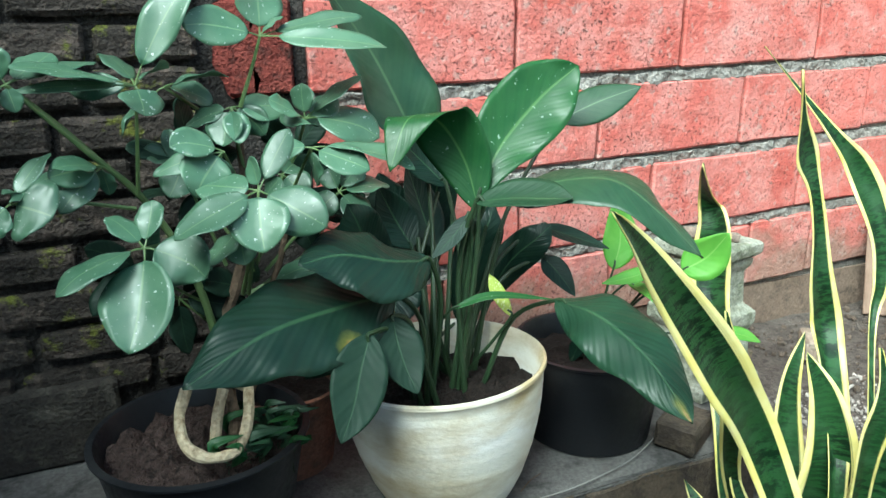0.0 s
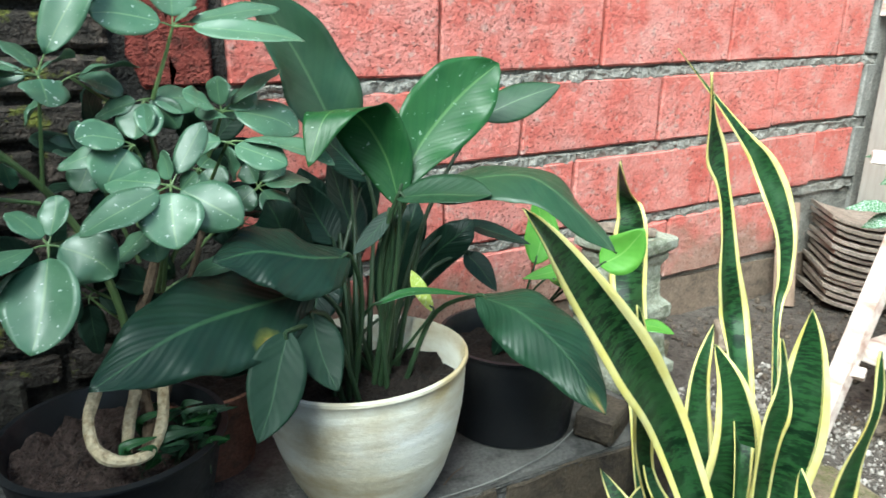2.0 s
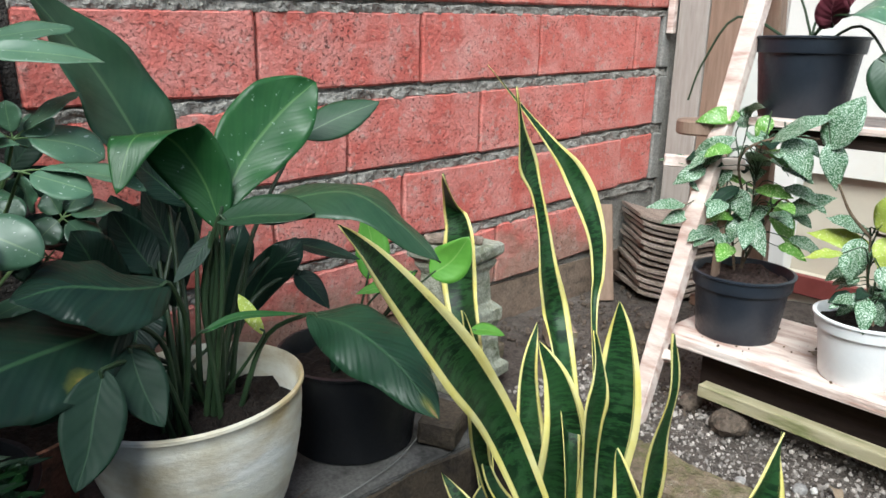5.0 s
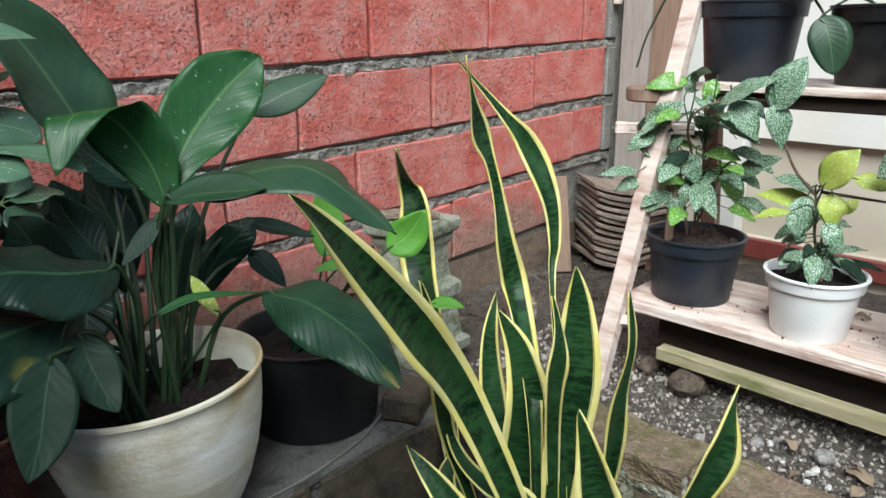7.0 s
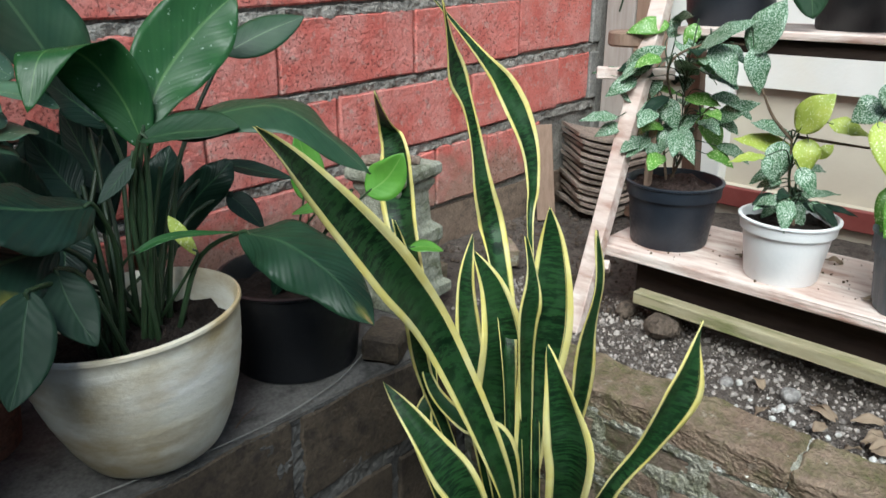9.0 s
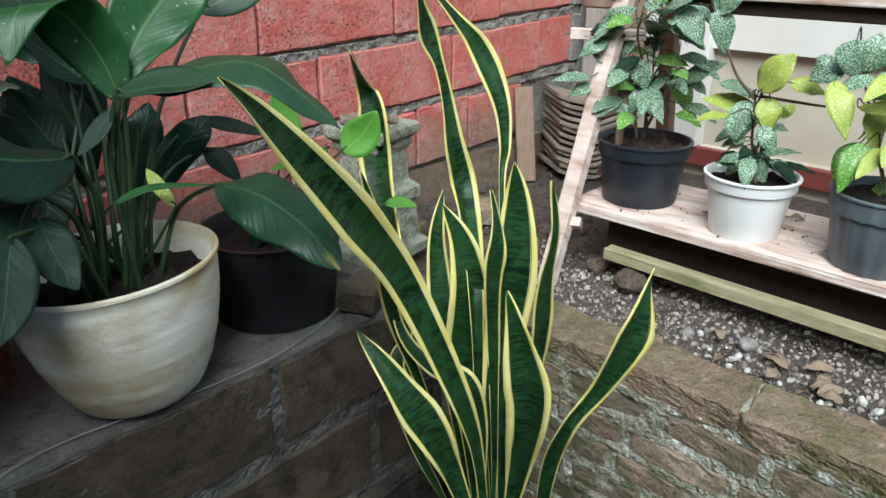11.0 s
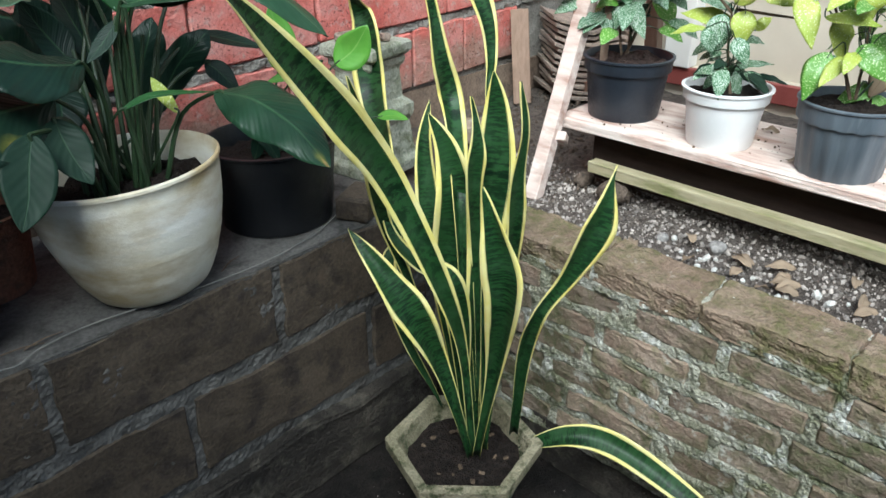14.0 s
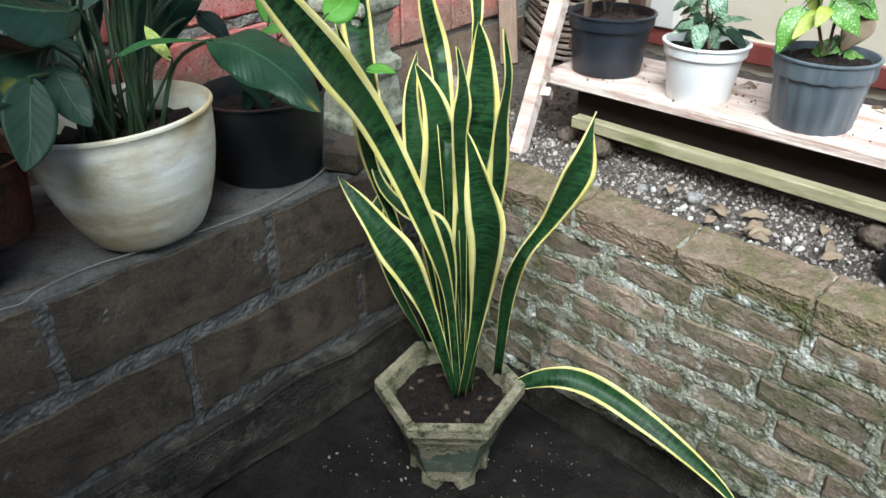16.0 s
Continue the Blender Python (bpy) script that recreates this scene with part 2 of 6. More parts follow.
M_LEDGETOP = stone_mat("dark_cement_top", (0.062, 0.058, 0.054), (0.125, 0.118, 0.11), (0.035, 0.033, 0.031), patch=6, bump=0.4, own=True, tone=0.2)
M_BRICK = stone_mat("weathered_brick", (0.22, 0.155, 0.115), (0.33, 0.26, 0.205), (0.17, 0.15, 0.09), patch=11, bump=0.6, depth=0.004, spots=(0.50, 0.48, 0.42), spot_lo=0.57, tone=0.5, fine=0.25, moss=(0.085, 0.095, 0.04))
M_LIME = stone_mat("mossy_lime_mortar", (0.52, 0.50, 0.43), (0.33, 0.32, 0.235), (0.17, 0.17, 0.095), patch=9, bump=0.9, depth=0.008, own=False, tone=0, fine=0.22, spots=(0.76, 0.75, 0.70), spot_lo=0.53, moss=(0.10, 0.115, 0.045))
M_SOIL = stone_mat("damp_soil", (0.020, 0.014, 0.011), (0.048, 0.034, 0.027), (0.016, 0.012, 0.010), patch=55, grain=260, bump=1.0, depth=0.012, own=False, tone=0)
M_SOILDRY = stone_mat("crumbly_drier_soil", (0.075, 0.047, 0.040), (0.14, 0.095, 0.082), (0.03, 0.021, 0.018), patch=45, grain=240, bump=1.0, depth=0.014, own=False, tone=0)
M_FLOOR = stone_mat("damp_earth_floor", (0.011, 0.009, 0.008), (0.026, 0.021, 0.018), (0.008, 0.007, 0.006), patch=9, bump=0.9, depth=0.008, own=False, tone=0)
M_GRAVELBED = stone_mat("gritty_earth", (0.115, 0.094, 0.080), (0.185, 0.155, 0.135), (0.07, 0.058, 0.05), patch=18, grain=220, bump=1.0, depth=0.008, own=False, tone=0)
M_PEBBLE = stone_mat("pebble", (0.19, 0.175, 0.165), (0.30, 0.285, 0.27), patch=40, bump=0.5, tone=0.7)
M_CONCRETE = stone_mat("mossy_concrete", (0.42, 0.42, 0.35), (0.28, 0.295, 0.22), (0.16, 0.175, 0.11), patch=12, bump=0.8, depth=0.004, spots=(0.45, 0.44, 0.38), spot_lo=0.6)
M_HEXPOT = stone_mat("cast_stone_pot", (0.38, 0.335, 0.23), (0.23, 0.21, 0.13), (0.075, 0.085, 0.04), patch=13, bump=0.9, depth=0.004, grain=220, tone=0, spots=(0.055, 0.065, 0.028), spot_lo=0.56)
M_ALGAE = stone_mat("algae_coated_stone", (0.075, 0.105, 0.082), (0.13, 0.155, 0.115), (0.24, 0.24, 0.17), patch=14, bump=0.6, depth=0.003, grain=220, tone=0)
M_CLAYTILE = stone_mat("fired_clay_tile", (0.27, 0.205, 0.165), (0.36, 0.29, 0.245), (0.20, 0.16, 0.12), patch=9, bump=0.5, tone=0.35)
M_BLACKPOT = plain_mat("black_plastic", (0.006, 0.007, 0.009), (0.011, 0.012, 0.014), 0.42, bump=0.1, spec=0.45, stain=(0.03, 0.03, 0.03), stain_lo=0.55)
M_SLATEPOT = plain_mat("dusty_dark_plastic", (0.010, 0.015, 0.024), (0.020, 0.027, 0.038), 0.45)
M_GREYPOT = plain_mat("faded_grey_plastic", (0.065, 0.082, 0.10), (0.13, 0.155, 0.18), 0.42, scale=16, stain=(0.24, 0.26, 0.28), stain_lo=0.56, stretch=(1.6, 1.6, 0.3))
M_WHITEPOT = plain_mat("white_plastic", (0.74, 0.75, 0.76), (0.82, 0.82, 0.82), 0.45, stain=(0.55, 0.53, 0.49), stain_lo=0.62)
M_CREAMPOT = plain_mat("cream_glazed_plastic", (0.78, 0.75, 0.62), (0.86, 0.85, 0.80), 0.42, scale=7, bump=0.2, stain=(0.47, 0.38, 0.22), stain_lo=0.44, stretch=(1.0, 1.0, 2.2))
M_PALEWOOD = plain_mat("pale_raw_wood", (0.62, 0.47, 0.41), (0.76, 0.68, 0.62), 0.75, scale=9, grain=90, bump=0.3, stain=(0.40, 0.25, 0.20), stain_lo=0.48, stretch=(5.0, 1.1, 5.0))
M_GREYWOOD = plain_mat("grey_weathered_wood", (0.30, 0.265, 0.235), (0.40, 0.365, 0.33), 0.85, scale=10, grain=90, bump=0.5, stain=(0.20, 0.165, 0.14), stretch=(7.0, 7.0, 0.7))
M_BROWNWOOD = plain_mat("brown_wood", (0.20, 0.13, 0.09), (0.30, 0.205, 0.15), 0.75, scale=10, grain=90, bump=0.4, stain=(0.12, 0.08, 0.055), stretch=(7.0, 7.0, 0.7))
M_MOSSWOOD = plain_mat("mossy_timber", (0.30, 0.26, 0.15), (0.38, 0.34, 0.22), 0.85, scale=12, grain=100, bump=0.4, stain=(0.16, 0.17, 0.06), stain_lo=0.5, stretch=(5.0, 1.0, 5.0))
# near-black, so that the strips under the shelves read as shade
M_SHADEWOOD = plain_mat("shade_dark_wood", (0.020, 0.013, 0.010), (0.042, 0.027, 0.021), 0.75, spec=0.2, stretch=(6.0, 1.0, 6.0))
M_WHITEWALL = plain_mat("white_painted_panel", (0.64, 0.63, 0.59), (0.71, 0.70, 0.67), 0.6, scale=4, stain=(0.66, 0.63, 0.56))
M_BEIGEWALL = plain_mat("beige_plaster", (0.44, 0.39, 0.31), (0.54, 0.49, 0.40), 0.8, scale=3, stain=(0.36, 0.31, 0.24))
M_REDTRIM = plain_mat("dark_red_paint", (0.17, 0.035, 0.03), (0.23, 0.06, 0.05), 0.6)
M_SNAKE = snake_mat()
# broad leaf in dark, half-lit and lit copies: light put into the colour
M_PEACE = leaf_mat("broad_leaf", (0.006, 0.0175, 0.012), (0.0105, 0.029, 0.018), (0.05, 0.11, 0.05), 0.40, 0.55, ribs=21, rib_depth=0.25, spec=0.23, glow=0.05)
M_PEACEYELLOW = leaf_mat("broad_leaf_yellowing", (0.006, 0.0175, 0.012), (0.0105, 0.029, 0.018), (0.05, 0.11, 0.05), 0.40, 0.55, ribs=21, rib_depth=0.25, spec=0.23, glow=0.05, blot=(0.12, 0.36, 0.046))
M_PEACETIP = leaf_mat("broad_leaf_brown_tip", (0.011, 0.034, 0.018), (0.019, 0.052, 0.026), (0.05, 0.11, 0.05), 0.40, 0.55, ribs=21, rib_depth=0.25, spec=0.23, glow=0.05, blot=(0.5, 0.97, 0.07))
M_PEACELIT = leaf_mat("lit_broad_leaf", (0.017, 0.080, 0.022), (0.031, 0.112, 0.031), (0.13, 0.26, 0.08), 0.38, 0.6, ribs=24, rib_depth=0.09, spec=0.4, glow=0.36, mark=(0.30, 0.42, 0.32), mark_hi=0.73, mark_scale=120)
M_PEACEMID = leaf_mat("half_lit_broad_leaf", (0.015, 0.046, 0.021), (0.027, 0.068, 0.031), (0.09, 0.16, 0.07), 0.40, 0.55, ribs=24, rib_depth=0.10, spec=0.4, glow=0.12)
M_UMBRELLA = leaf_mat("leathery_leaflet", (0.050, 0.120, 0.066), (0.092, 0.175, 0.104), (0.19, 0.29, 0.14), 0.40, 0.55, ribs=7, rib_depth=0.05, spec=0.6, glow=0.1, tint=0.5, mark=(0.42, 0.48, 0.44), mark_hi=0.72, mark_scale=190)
# leaflet darkened for inner and lower leaves: shade put into the colour
M_UMBRELLADARK = leaf_mat("shaded_leaflet", (0.010, 0.024, 0.015), (0.017, 0.037, 0.023), (0.05, 0.1, 0.05), 0.5, 0.4, ribs=9, rib_depth=0.2, spec=0.15, glow=0.05)
M_BRIGHT = leaf_mat("bright_leaf", (0.09, 0.27, 0.03), (0.14, 0.34, 0.05), (0.25, 0.42, 0.12), 0.4, ribs=9, rib_depth=0.1)
M_SPECK = leaf_mat("speckled_leaf", (0.040, 0.125, 0.050), (0.070, 0.175, 0.066), (0.10, 0.2, 0.08), 0.4, 0.3, ribs=8, rib_depth=0.1, mark=(0.50, 0.61, 0.49), mark_hi=0.56, mark_scale=480, glow=0.18)
M_SPECKGREEN = leaf_mat("green_speckled_leaf", (0.10, 0.26, 0.03), (0.15, 0.34, 0.05), (0.2, 0.4, 0.1), 0.35, 0.3, ribs=8, rib_depth=0.15, mark=(0.55, 0.68, 0.35), mark_hi=0.62, mark_scale=330, glow=0.2)
M_LIMELEAF = leaf_mat("lime_yellow_leaf", (0.30, 0.40, 0.05), (0.50, 0.56, 0.11), (0.55, 0.62, 0.2), 0.45, 0.3, ribs=8, rib_depth=0.1, mark=(0.66, 0.70, 0.36), mark_hi=0.64, mark_scale=300, glow=0.25)
M_STEMPALE = plain_mat("pale_green_stem", (0.085, 0.15, 0.05), (0.14, 0.20, 0.075), 0.5, scale=30)
M_STEM = plain_mat("green_stem", (0.013, 0.030, 0.012), (0.028, 0.055, 0.020), 0.5, scale=30)
M_BARK = stone_mat("pale_bark", (0.42, 0.34, 0.22), (0.52, 0.44, 0.31), (0.26, 0.19, 0.11), patch=30, bump=0.5, tone=0.1)
M_BROWNSTEM = stone_mat("brown_stem", (0.10, 0.07, 0.045), (0.16, 0.115, 0.08), patch=30, bump=0.5, tone=0.1)
M_DRYLEAF = leaf_mat("dry_leaf", (0.26, 0.19, 0.13), (0.38, 0.29, 0.20), (0.2, 0.13, 0.08), 0.8, ribs=6, rib_depth=0.1)
M_STRING = plain_mat("pale_string", (0.17, 0.165, 0.15), (0.25, 0.24, 0.22), 0.9)
M_TERRA = stone_mat("old_terracotta", (0.16, 0.07, 0.045), (0.22, 0.11, 0.075), (0.10, 0.06, 0.045), patch=12, bump=0.4)
M_COPING = stone_mat("earthy_coping_brick", (0.20, 0.140, 0.100), (0.30, 0.225, 0.165), (0.14, 0.12, 0.065), patch=10, bump=0.9, depth=0.004, spots=(0.42, 0.36, 0.29), spot_lo=0.60, tone=0.2, fine=0.25, moss=(0.115, 0.12, 0.04))


# ---- building helpers ----
ORIGIN = {}


def thing(name, at, label, category, group="", kind=""):
    ob = new(name)
    ob.empty_display_size = 0.05
    ob.location = at
    ORIGIN[ob] = Vector(at)
    return tagged(ob, label, category, group, kind)


def mesh_of(name, bm, material, smooth=False):
    me = bpy.data.meshes.new(name)
    bm.normal_update()
    if smooth:
        for f in bm.faces:
            f.smooth = True
        for e in bm.edges:
            e.smooth = len(e.link_faces) != 2 or e.calc_face_angle(0) < 0.65
    bm.to_mesh(me)
    bm.free()
    for m in material if isinstance(material, (list, tuple)) else [material]:
        me.materials.append(m)
    return me


def part(name, bm, material, parent, label="", smooth=False):
    """Links a bmesh, in world places, as one mesh under a thing or a part."""
    o = ORIGIN[parent]
    bmesh.ops.translate(bm, verts=bm.verts, vec=-o)
    ob = new(name, mesh_of(name, bm, material, smooth))
    ob.parent = parent
    ORIGIN[ob] = o
    return tagged(ob, label)


def solid(name, bm, material, label, category, kind="", group="", smooth=False, at=None):
    o = Vector(at) if at is not None else sum((v.co for v in bm.verts), Vector()) / len(bm.verts)
    bmesh.ops.translate(bm, verts=bm.verts, vec=-o)
    ob = new(name, mesh_of(name, bm, material, smooth))
    ob.location = o
    ORIGIN[ob] = o
    return tagged(ob, label, category, group, kind)


def box(x0, x1, y0, y1, z0, z1, bevel=0.0, rough=0.0, cuts=0, m=None, bm=None, seg=1):
    """A box with worn edges: bevelled, cut up and jittered."""
    own = bmesh.new()
    bmesh.ops.create_cube(own, size=1.0)
    bmesh.ops.transform(own, verts=own.verts, matrix=Matrix.LocRotScale(((x0 + x1) / 2, (y0 + y1) / 2, (z0 + z1) / 2), None, (x1 - x0, y1 - y0, z1 - z0)))
    if cuts:
        bmesh.ops.subdivide_edges(own, edges=own.edges, cuts=cuts, use_grid_fill=True)
    if bevel:
        sharp = [e for e in own.edges if len(e.link_faces) == 2 and e.calc_face_angle(0) > 0.5]
        bmesh.ops.bevel(own, geom=sharp, offset=bevel, segments=seg, affect="EDGES", profile=0.6)
    if rough:
        for v in own.verts:
            v.co += Vector((random.uniform(-1, 1), random.uniform(-1, 1), random.uniform(-1, 1))) * rough
    if m is not None:
        bmesh.ops.transform(own, verts=own.verts, matrix=m)
    if bm is None:
        return own
    tmp = bpy.data.meshes.new("tmp")
    own.to_mesh(tmp)
    own.free()
    bm.from_mesh(tmp)
    bpy.data.meshes.remove(tmp)
    return bm


def board(a, b, wide, thick, up=(0, 0, 1), bevel=0.002, rough=0.0006, cuts=3):
    """A plank from a to b, its broad side across up."""
    a, b = Vector(a), Vector(b)
    d = (b - a).normalized()
    s = d.cross(Vector(up)).normalized()
    n = s.cross(d)
    m = Matrix((s, d, n)).transposed().to_4x4()
    m.translation = (a + b) / 2
    return box(-wide / 2, wide / 2, -(b - a).length / 2, (b - a).length / 2, -thick / 2, thick / 2, bevel, rough, cuts, m)


def lathe(at, profile, steps=48, wob=0.0, rib=0.0, ribs=0):
    """A turned shape from (radius, height) pairs about an upright axis at a place."""
    bm = bmesh.new()
    rings = []
    for k, (r, h) in enumerate(profile):
        ring = []
        for i in range(steps):
            a = 2 * math.pi * i / steps
            rr = r * (1 + wob * noise.noise((math.cos(a) * 2, math.sin(a) * 2, h * 9))) + (rib * math.cos(ribs * a) if 0 < k else 0)
            ring.append(bm.verts.new((at[0] + rr * math.cos(a), at[1] + rr * math.sin(a), at[2] + h)))
        rings.append(ring)
    for p, q in zip(rings, rings[1:]):
        for i in range(steps):
            bm.faces.new((p[i], p[(i + 1) % steps], q[(i + 1) % steps], q[i]))
    bm.faces.new(rings[0][::-1])
    bm.faces.new(rings[-1])
    return bm


def soil_disc(at, r, bump=0.006, steps=40, rings=14):
    """A heaped, crumbly disc of soil."""
    bm = bmesh.new()
    rows = [[bm.verts.new((at[0], at[1], at[2] + bump))]]
    for k in range(1, rings + 1):
        rr = r * k / rings
        rows.append([bm.verts.new((at[0] + rr * math.cos(a), at[1] + rr * math.sin(a), at[2] + bump * 1.5 * noise.noise((at[0] * 9 + rr * math.cos(a) * 45, rr * math.sin(a) * 45, at[1] * 7)) + bump * 0.8 * noise.noise((rr * math.cos(a) * 130, rr * math.sin(a) * 130, at[1])) + bump * 0.8 * (1 - k / rings))) for a in [2 * math.pi * i / steps for i in range(steps)]])
    for i in range(steps):
        bm.faces.new((rows[0][0], rows[1][i], rows[1][(i + 1) % steps]))
    for p, q in zip(rows[1:], rows[2:]):
        for i in range(steps):
            bm.faces.new((p[i], q[i], q[(i + 1) % steps], p[(i + 1) % steps]))
    return bm


def curve_at(points, f):
    """A point on the smooth line through the given points, f from 0 to 1."""
    n = len(points) - 1
    x = min(max(f, 0.0), 1.0) * n
    i = min(int(x), n - 1)
    u = x - i
    p1, p2 = points[i], points[i + 1]
    p0 = points[i - 1] if i > 0 else p1 * 2 - p2
    p3 = points[i + 2] if i + 2 <= n else p2 * 2 - p1
    return 0.5 * ((2 * p1) + (p2 - p0) * u + (2 * p0 - 5 * p1 + 4 * p2 - p3) * u * u + (3 * p1 - p0 - 3 * p2 + p3) * u ** 3)


def tube(points, r0, r1, steps=16, sides=8, bm=None, wob=0.0):
    """A round stem along the smooth line through the points, tapering from r0 to r1."""
    pts = [Vector(p) for p in points]
    bm = bm or bmesh.new()
    line = [curve_at(pts, k / steps) for k in range(steps + 1)]
    prev, rings = Vector((0.3, 0.2, 0.9)), []
    for k, c in enumerate(line):
        d = (line[min(k + 1, steps)] - line[max(k - 1, 0)]).normalized()
        s = d.cross(prev).normalized() if d.cross(prev).length > 1e-4 else d.orthogonal().normalized()
        n = s.cross(d)
        r = (r0 + (r1 - r0) * k / steps) * (1 + wob * noise.noise(c * 40))
        rings.append([bm.verts.new(c + r * (math.cos(a) * s + math.sin(a) * n)) for a in [2 * math.pi * i / sides for i in range(sides)]])
        prev = n
    for p, q in zip(rings, rings[1:]):
        for i in range(sides):
            bm.faces.new((p[i], p[(i + 1) % sides], q[(i + 1) % sides], q[i]))
    bm.faces.new(rings[0][::-1])
    bm.faces.new(rings[-1])
    return bm


def shape_sword(f):
    g = min(f / 0.66, 1.0)
    return (0.20 + 0.80 * g * g * (3 - 2 * g)) * min(1.0, ((1 - f) / 0.42)) ** 0.75 if f < 1 else 0.0


def shape_late(f):
    """Narrow for most of the way, broad in the upper part."""
    return (0.25 + 0.75 * math.exp(-(((f - 0.72) / 0.25) ** 2))) * min(1.0, (1 - f) / 0.34) ** 0.85 if f < 1 else 0.0


def shape_waist(f):
    """Broad below, pinched where the blade turns over, broader again under the tip."""
    return (0.3 + 0.7 * math.exp(-(((f - 0.42) / 0.2) ** 2)) + 0.62 * math.exp(-(((f - 0.86) / 0.075) ** 2))) * min(1.0, (1 - f) / 0.12) ** 0.8 if f < 1 else 0.0


def shape_twist(f):
    """Narrow stalk-like foot, pinched where it twists, broad above."""
    return (0.26 + 0.22 * math.exp(-(((f - 0.30) / 0.16) ** 2)) + 0.74 * math.exp(-(((f - 0.76) / 0.17) ** 2))) * min(1.0, (1 - f) / 0.22) ** 0.8 if f < 1 else 0.0


def shape_round(f):
    return max(0.0, math.sin(math.pi * f ** 0.92)) ** 0.62


def shape_oval(f):
    return max(0.0, math.sin(math.pi * f ** 0.85)) ** 0.8


def shape_paddle(f):
    """Tapered foot, broadest in the upper half."""
    return max(0.0, math.sin(math.pi * f ** 1.22)) ** 0.75


def shape_lance(f):
    return max(0.0, math.sin(math.pi * f ** 0.72)) ** 0.95


def blade(points, width, face=(0, -0.6, 0.8), turn=0.0, shape=shape_oval, cup=0.15, wave=0.0, waves=3.0, thick=0.0008, nu=24, nv=8, droop_edge=0.0, seed=0.0, bite=None, fold=0.0, side=None):
    """A leaf blade along the smooth line through the points. width: full width; face: the way its upper side looks; turn: degrees by which
    it twists from base to tip; cup: how far the edges rise from the midrib; wave: how far the edges ripple."""
    pts = [Vector(p) for p in points]
    line = [curve_at(pts, k / nu) for k in range(nu + 1)]
    face = Vector(face).normalized()
    bm = bmesh.new()
    uvs = bm.loops.layers.uv.new("uv")
    top, low, tags = [], [], {}
    length = sum((b - a).length for a, b in zip(line, line[1:]))
    for k, c in enumerate(line):
        f = k / nu
        d = (line[min(k + 1, nu)] - line[max(k - 1, 0)]).normalized()
        s = d.cross(face)
        s = s.normalized() if s.length > 1e-3 else d.orthogonal().normalized()
        if side is not None:
            s = Vector(side) - Vector(side).dot(d) * d
            s.normalize()
        s = Matrix.Rotation(radians(turn) * f, 3, d) @ s
        n = s.cross(d).normalized()
        half = max(width / 2 * shape(f), 0.0006)
        rows = ([], [])
        for j in range(nv + 1):
            u = 2 * j / nv - 1
            lift = half * (cup * (1 + fold * (1 - f) ** 2) * abs(u) ** 1.4 - droop_edge * u * u)
            if wave:
                lift += wave * abs(u) ** 2 * math.sin(6.283 * waves * f + (1.3 if u > 0 else 3.0) + seed)
            edge = half * u
            p = c + s * edge + n * lift
            for lay, sign in ((0, 0.5), (1, -0.5)):
                v = bm.verts.new(p + n * thick * sign * (1.0 if abs(u) < 0.99 else 0.4))
                tags[v] = (j / nv, f)
                rows[lay].append(v)
        top.append(rows[0])
        low.append(rows[1])
    for k in range(nu):
        for j in range(nv):
            bm.faces.new((top[k][j], top[k][j + 1], top[k + 1][j + 1], top[k + 1][j]))
            bm.faces.new((low[k][j], low[k + 1][j], low[k + 1][j + 1], low[k][j + 1]))
        for j, flip in ((0, 0), (nv, 1)):
            q = (top[k][j], top[k + 1][j], low[k + 1][j], low[k][j])
            bm.faces.new(q[::-1] if flip else q)
    for k in (0, nu):
        for j in range(nv):
            q = (top[k][j], low[k][j], low[k][j + 1], top[k][j + 1])
            bm.faces.new(q if k == 0 else q[::-1])
    for fc in bm.faces:
        fc.smooth = True
        for lp in fc.loops:
            lp[uvs].uv = tags[lp.vert]
    if bite:
        drop = [fc for fc in bm.faces if any((fc.calc_center_median() - Vector(b[:3])).length < b[3] for b in bite)]
        bmesh.ops.delete(bm, geom=drop, context="FACES")
    return bm


# ---- structure ----
FLOOR = -0.115
LEDGE = 0.440
FRONT = -0.436
BEDX = -0.10

# the earth sheet, far beyond the yard
bm = bmesh.new()
bmesh.ops.create_grid(bm, x_segments=8, y_segments=8, size=60)
bmesh.ops.translate(bm, verts=bm.verts, vec=(0, 0, FLOOR - 0.03))
solid("ground", bm, M_FLOOR, "bare dark earth round the yard", "ground", "structure", at=(0, 0, FLOOR - 0.03))
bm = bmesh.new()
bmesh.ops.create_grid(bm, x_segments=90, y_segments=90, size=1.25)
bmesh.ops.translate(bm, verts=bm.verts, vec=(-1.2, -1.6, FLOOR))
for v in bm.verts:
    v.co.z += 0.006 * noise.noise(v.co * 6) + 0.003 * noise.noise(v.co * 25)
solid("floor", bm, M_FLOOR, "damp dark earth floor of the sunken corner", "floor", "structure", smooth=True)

# back wall: mortar core with painted blocks standing proud of it
wall_north = solid("wall_north", box(-0.80, 1.02, 0.012, 0.14, FLOOR, 2.1), M_MORTAR, "red painted block wall with rough grey mortar", "wall", "structure")
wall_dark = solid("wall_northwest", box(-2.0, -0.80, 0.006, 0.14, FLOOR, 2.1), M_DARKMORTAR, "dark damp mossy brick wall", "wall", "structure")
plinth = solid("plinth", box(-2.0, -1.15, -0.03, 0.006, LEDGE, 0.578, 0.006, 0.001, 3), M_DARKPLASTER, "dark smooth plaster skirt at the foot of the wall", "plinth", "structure")
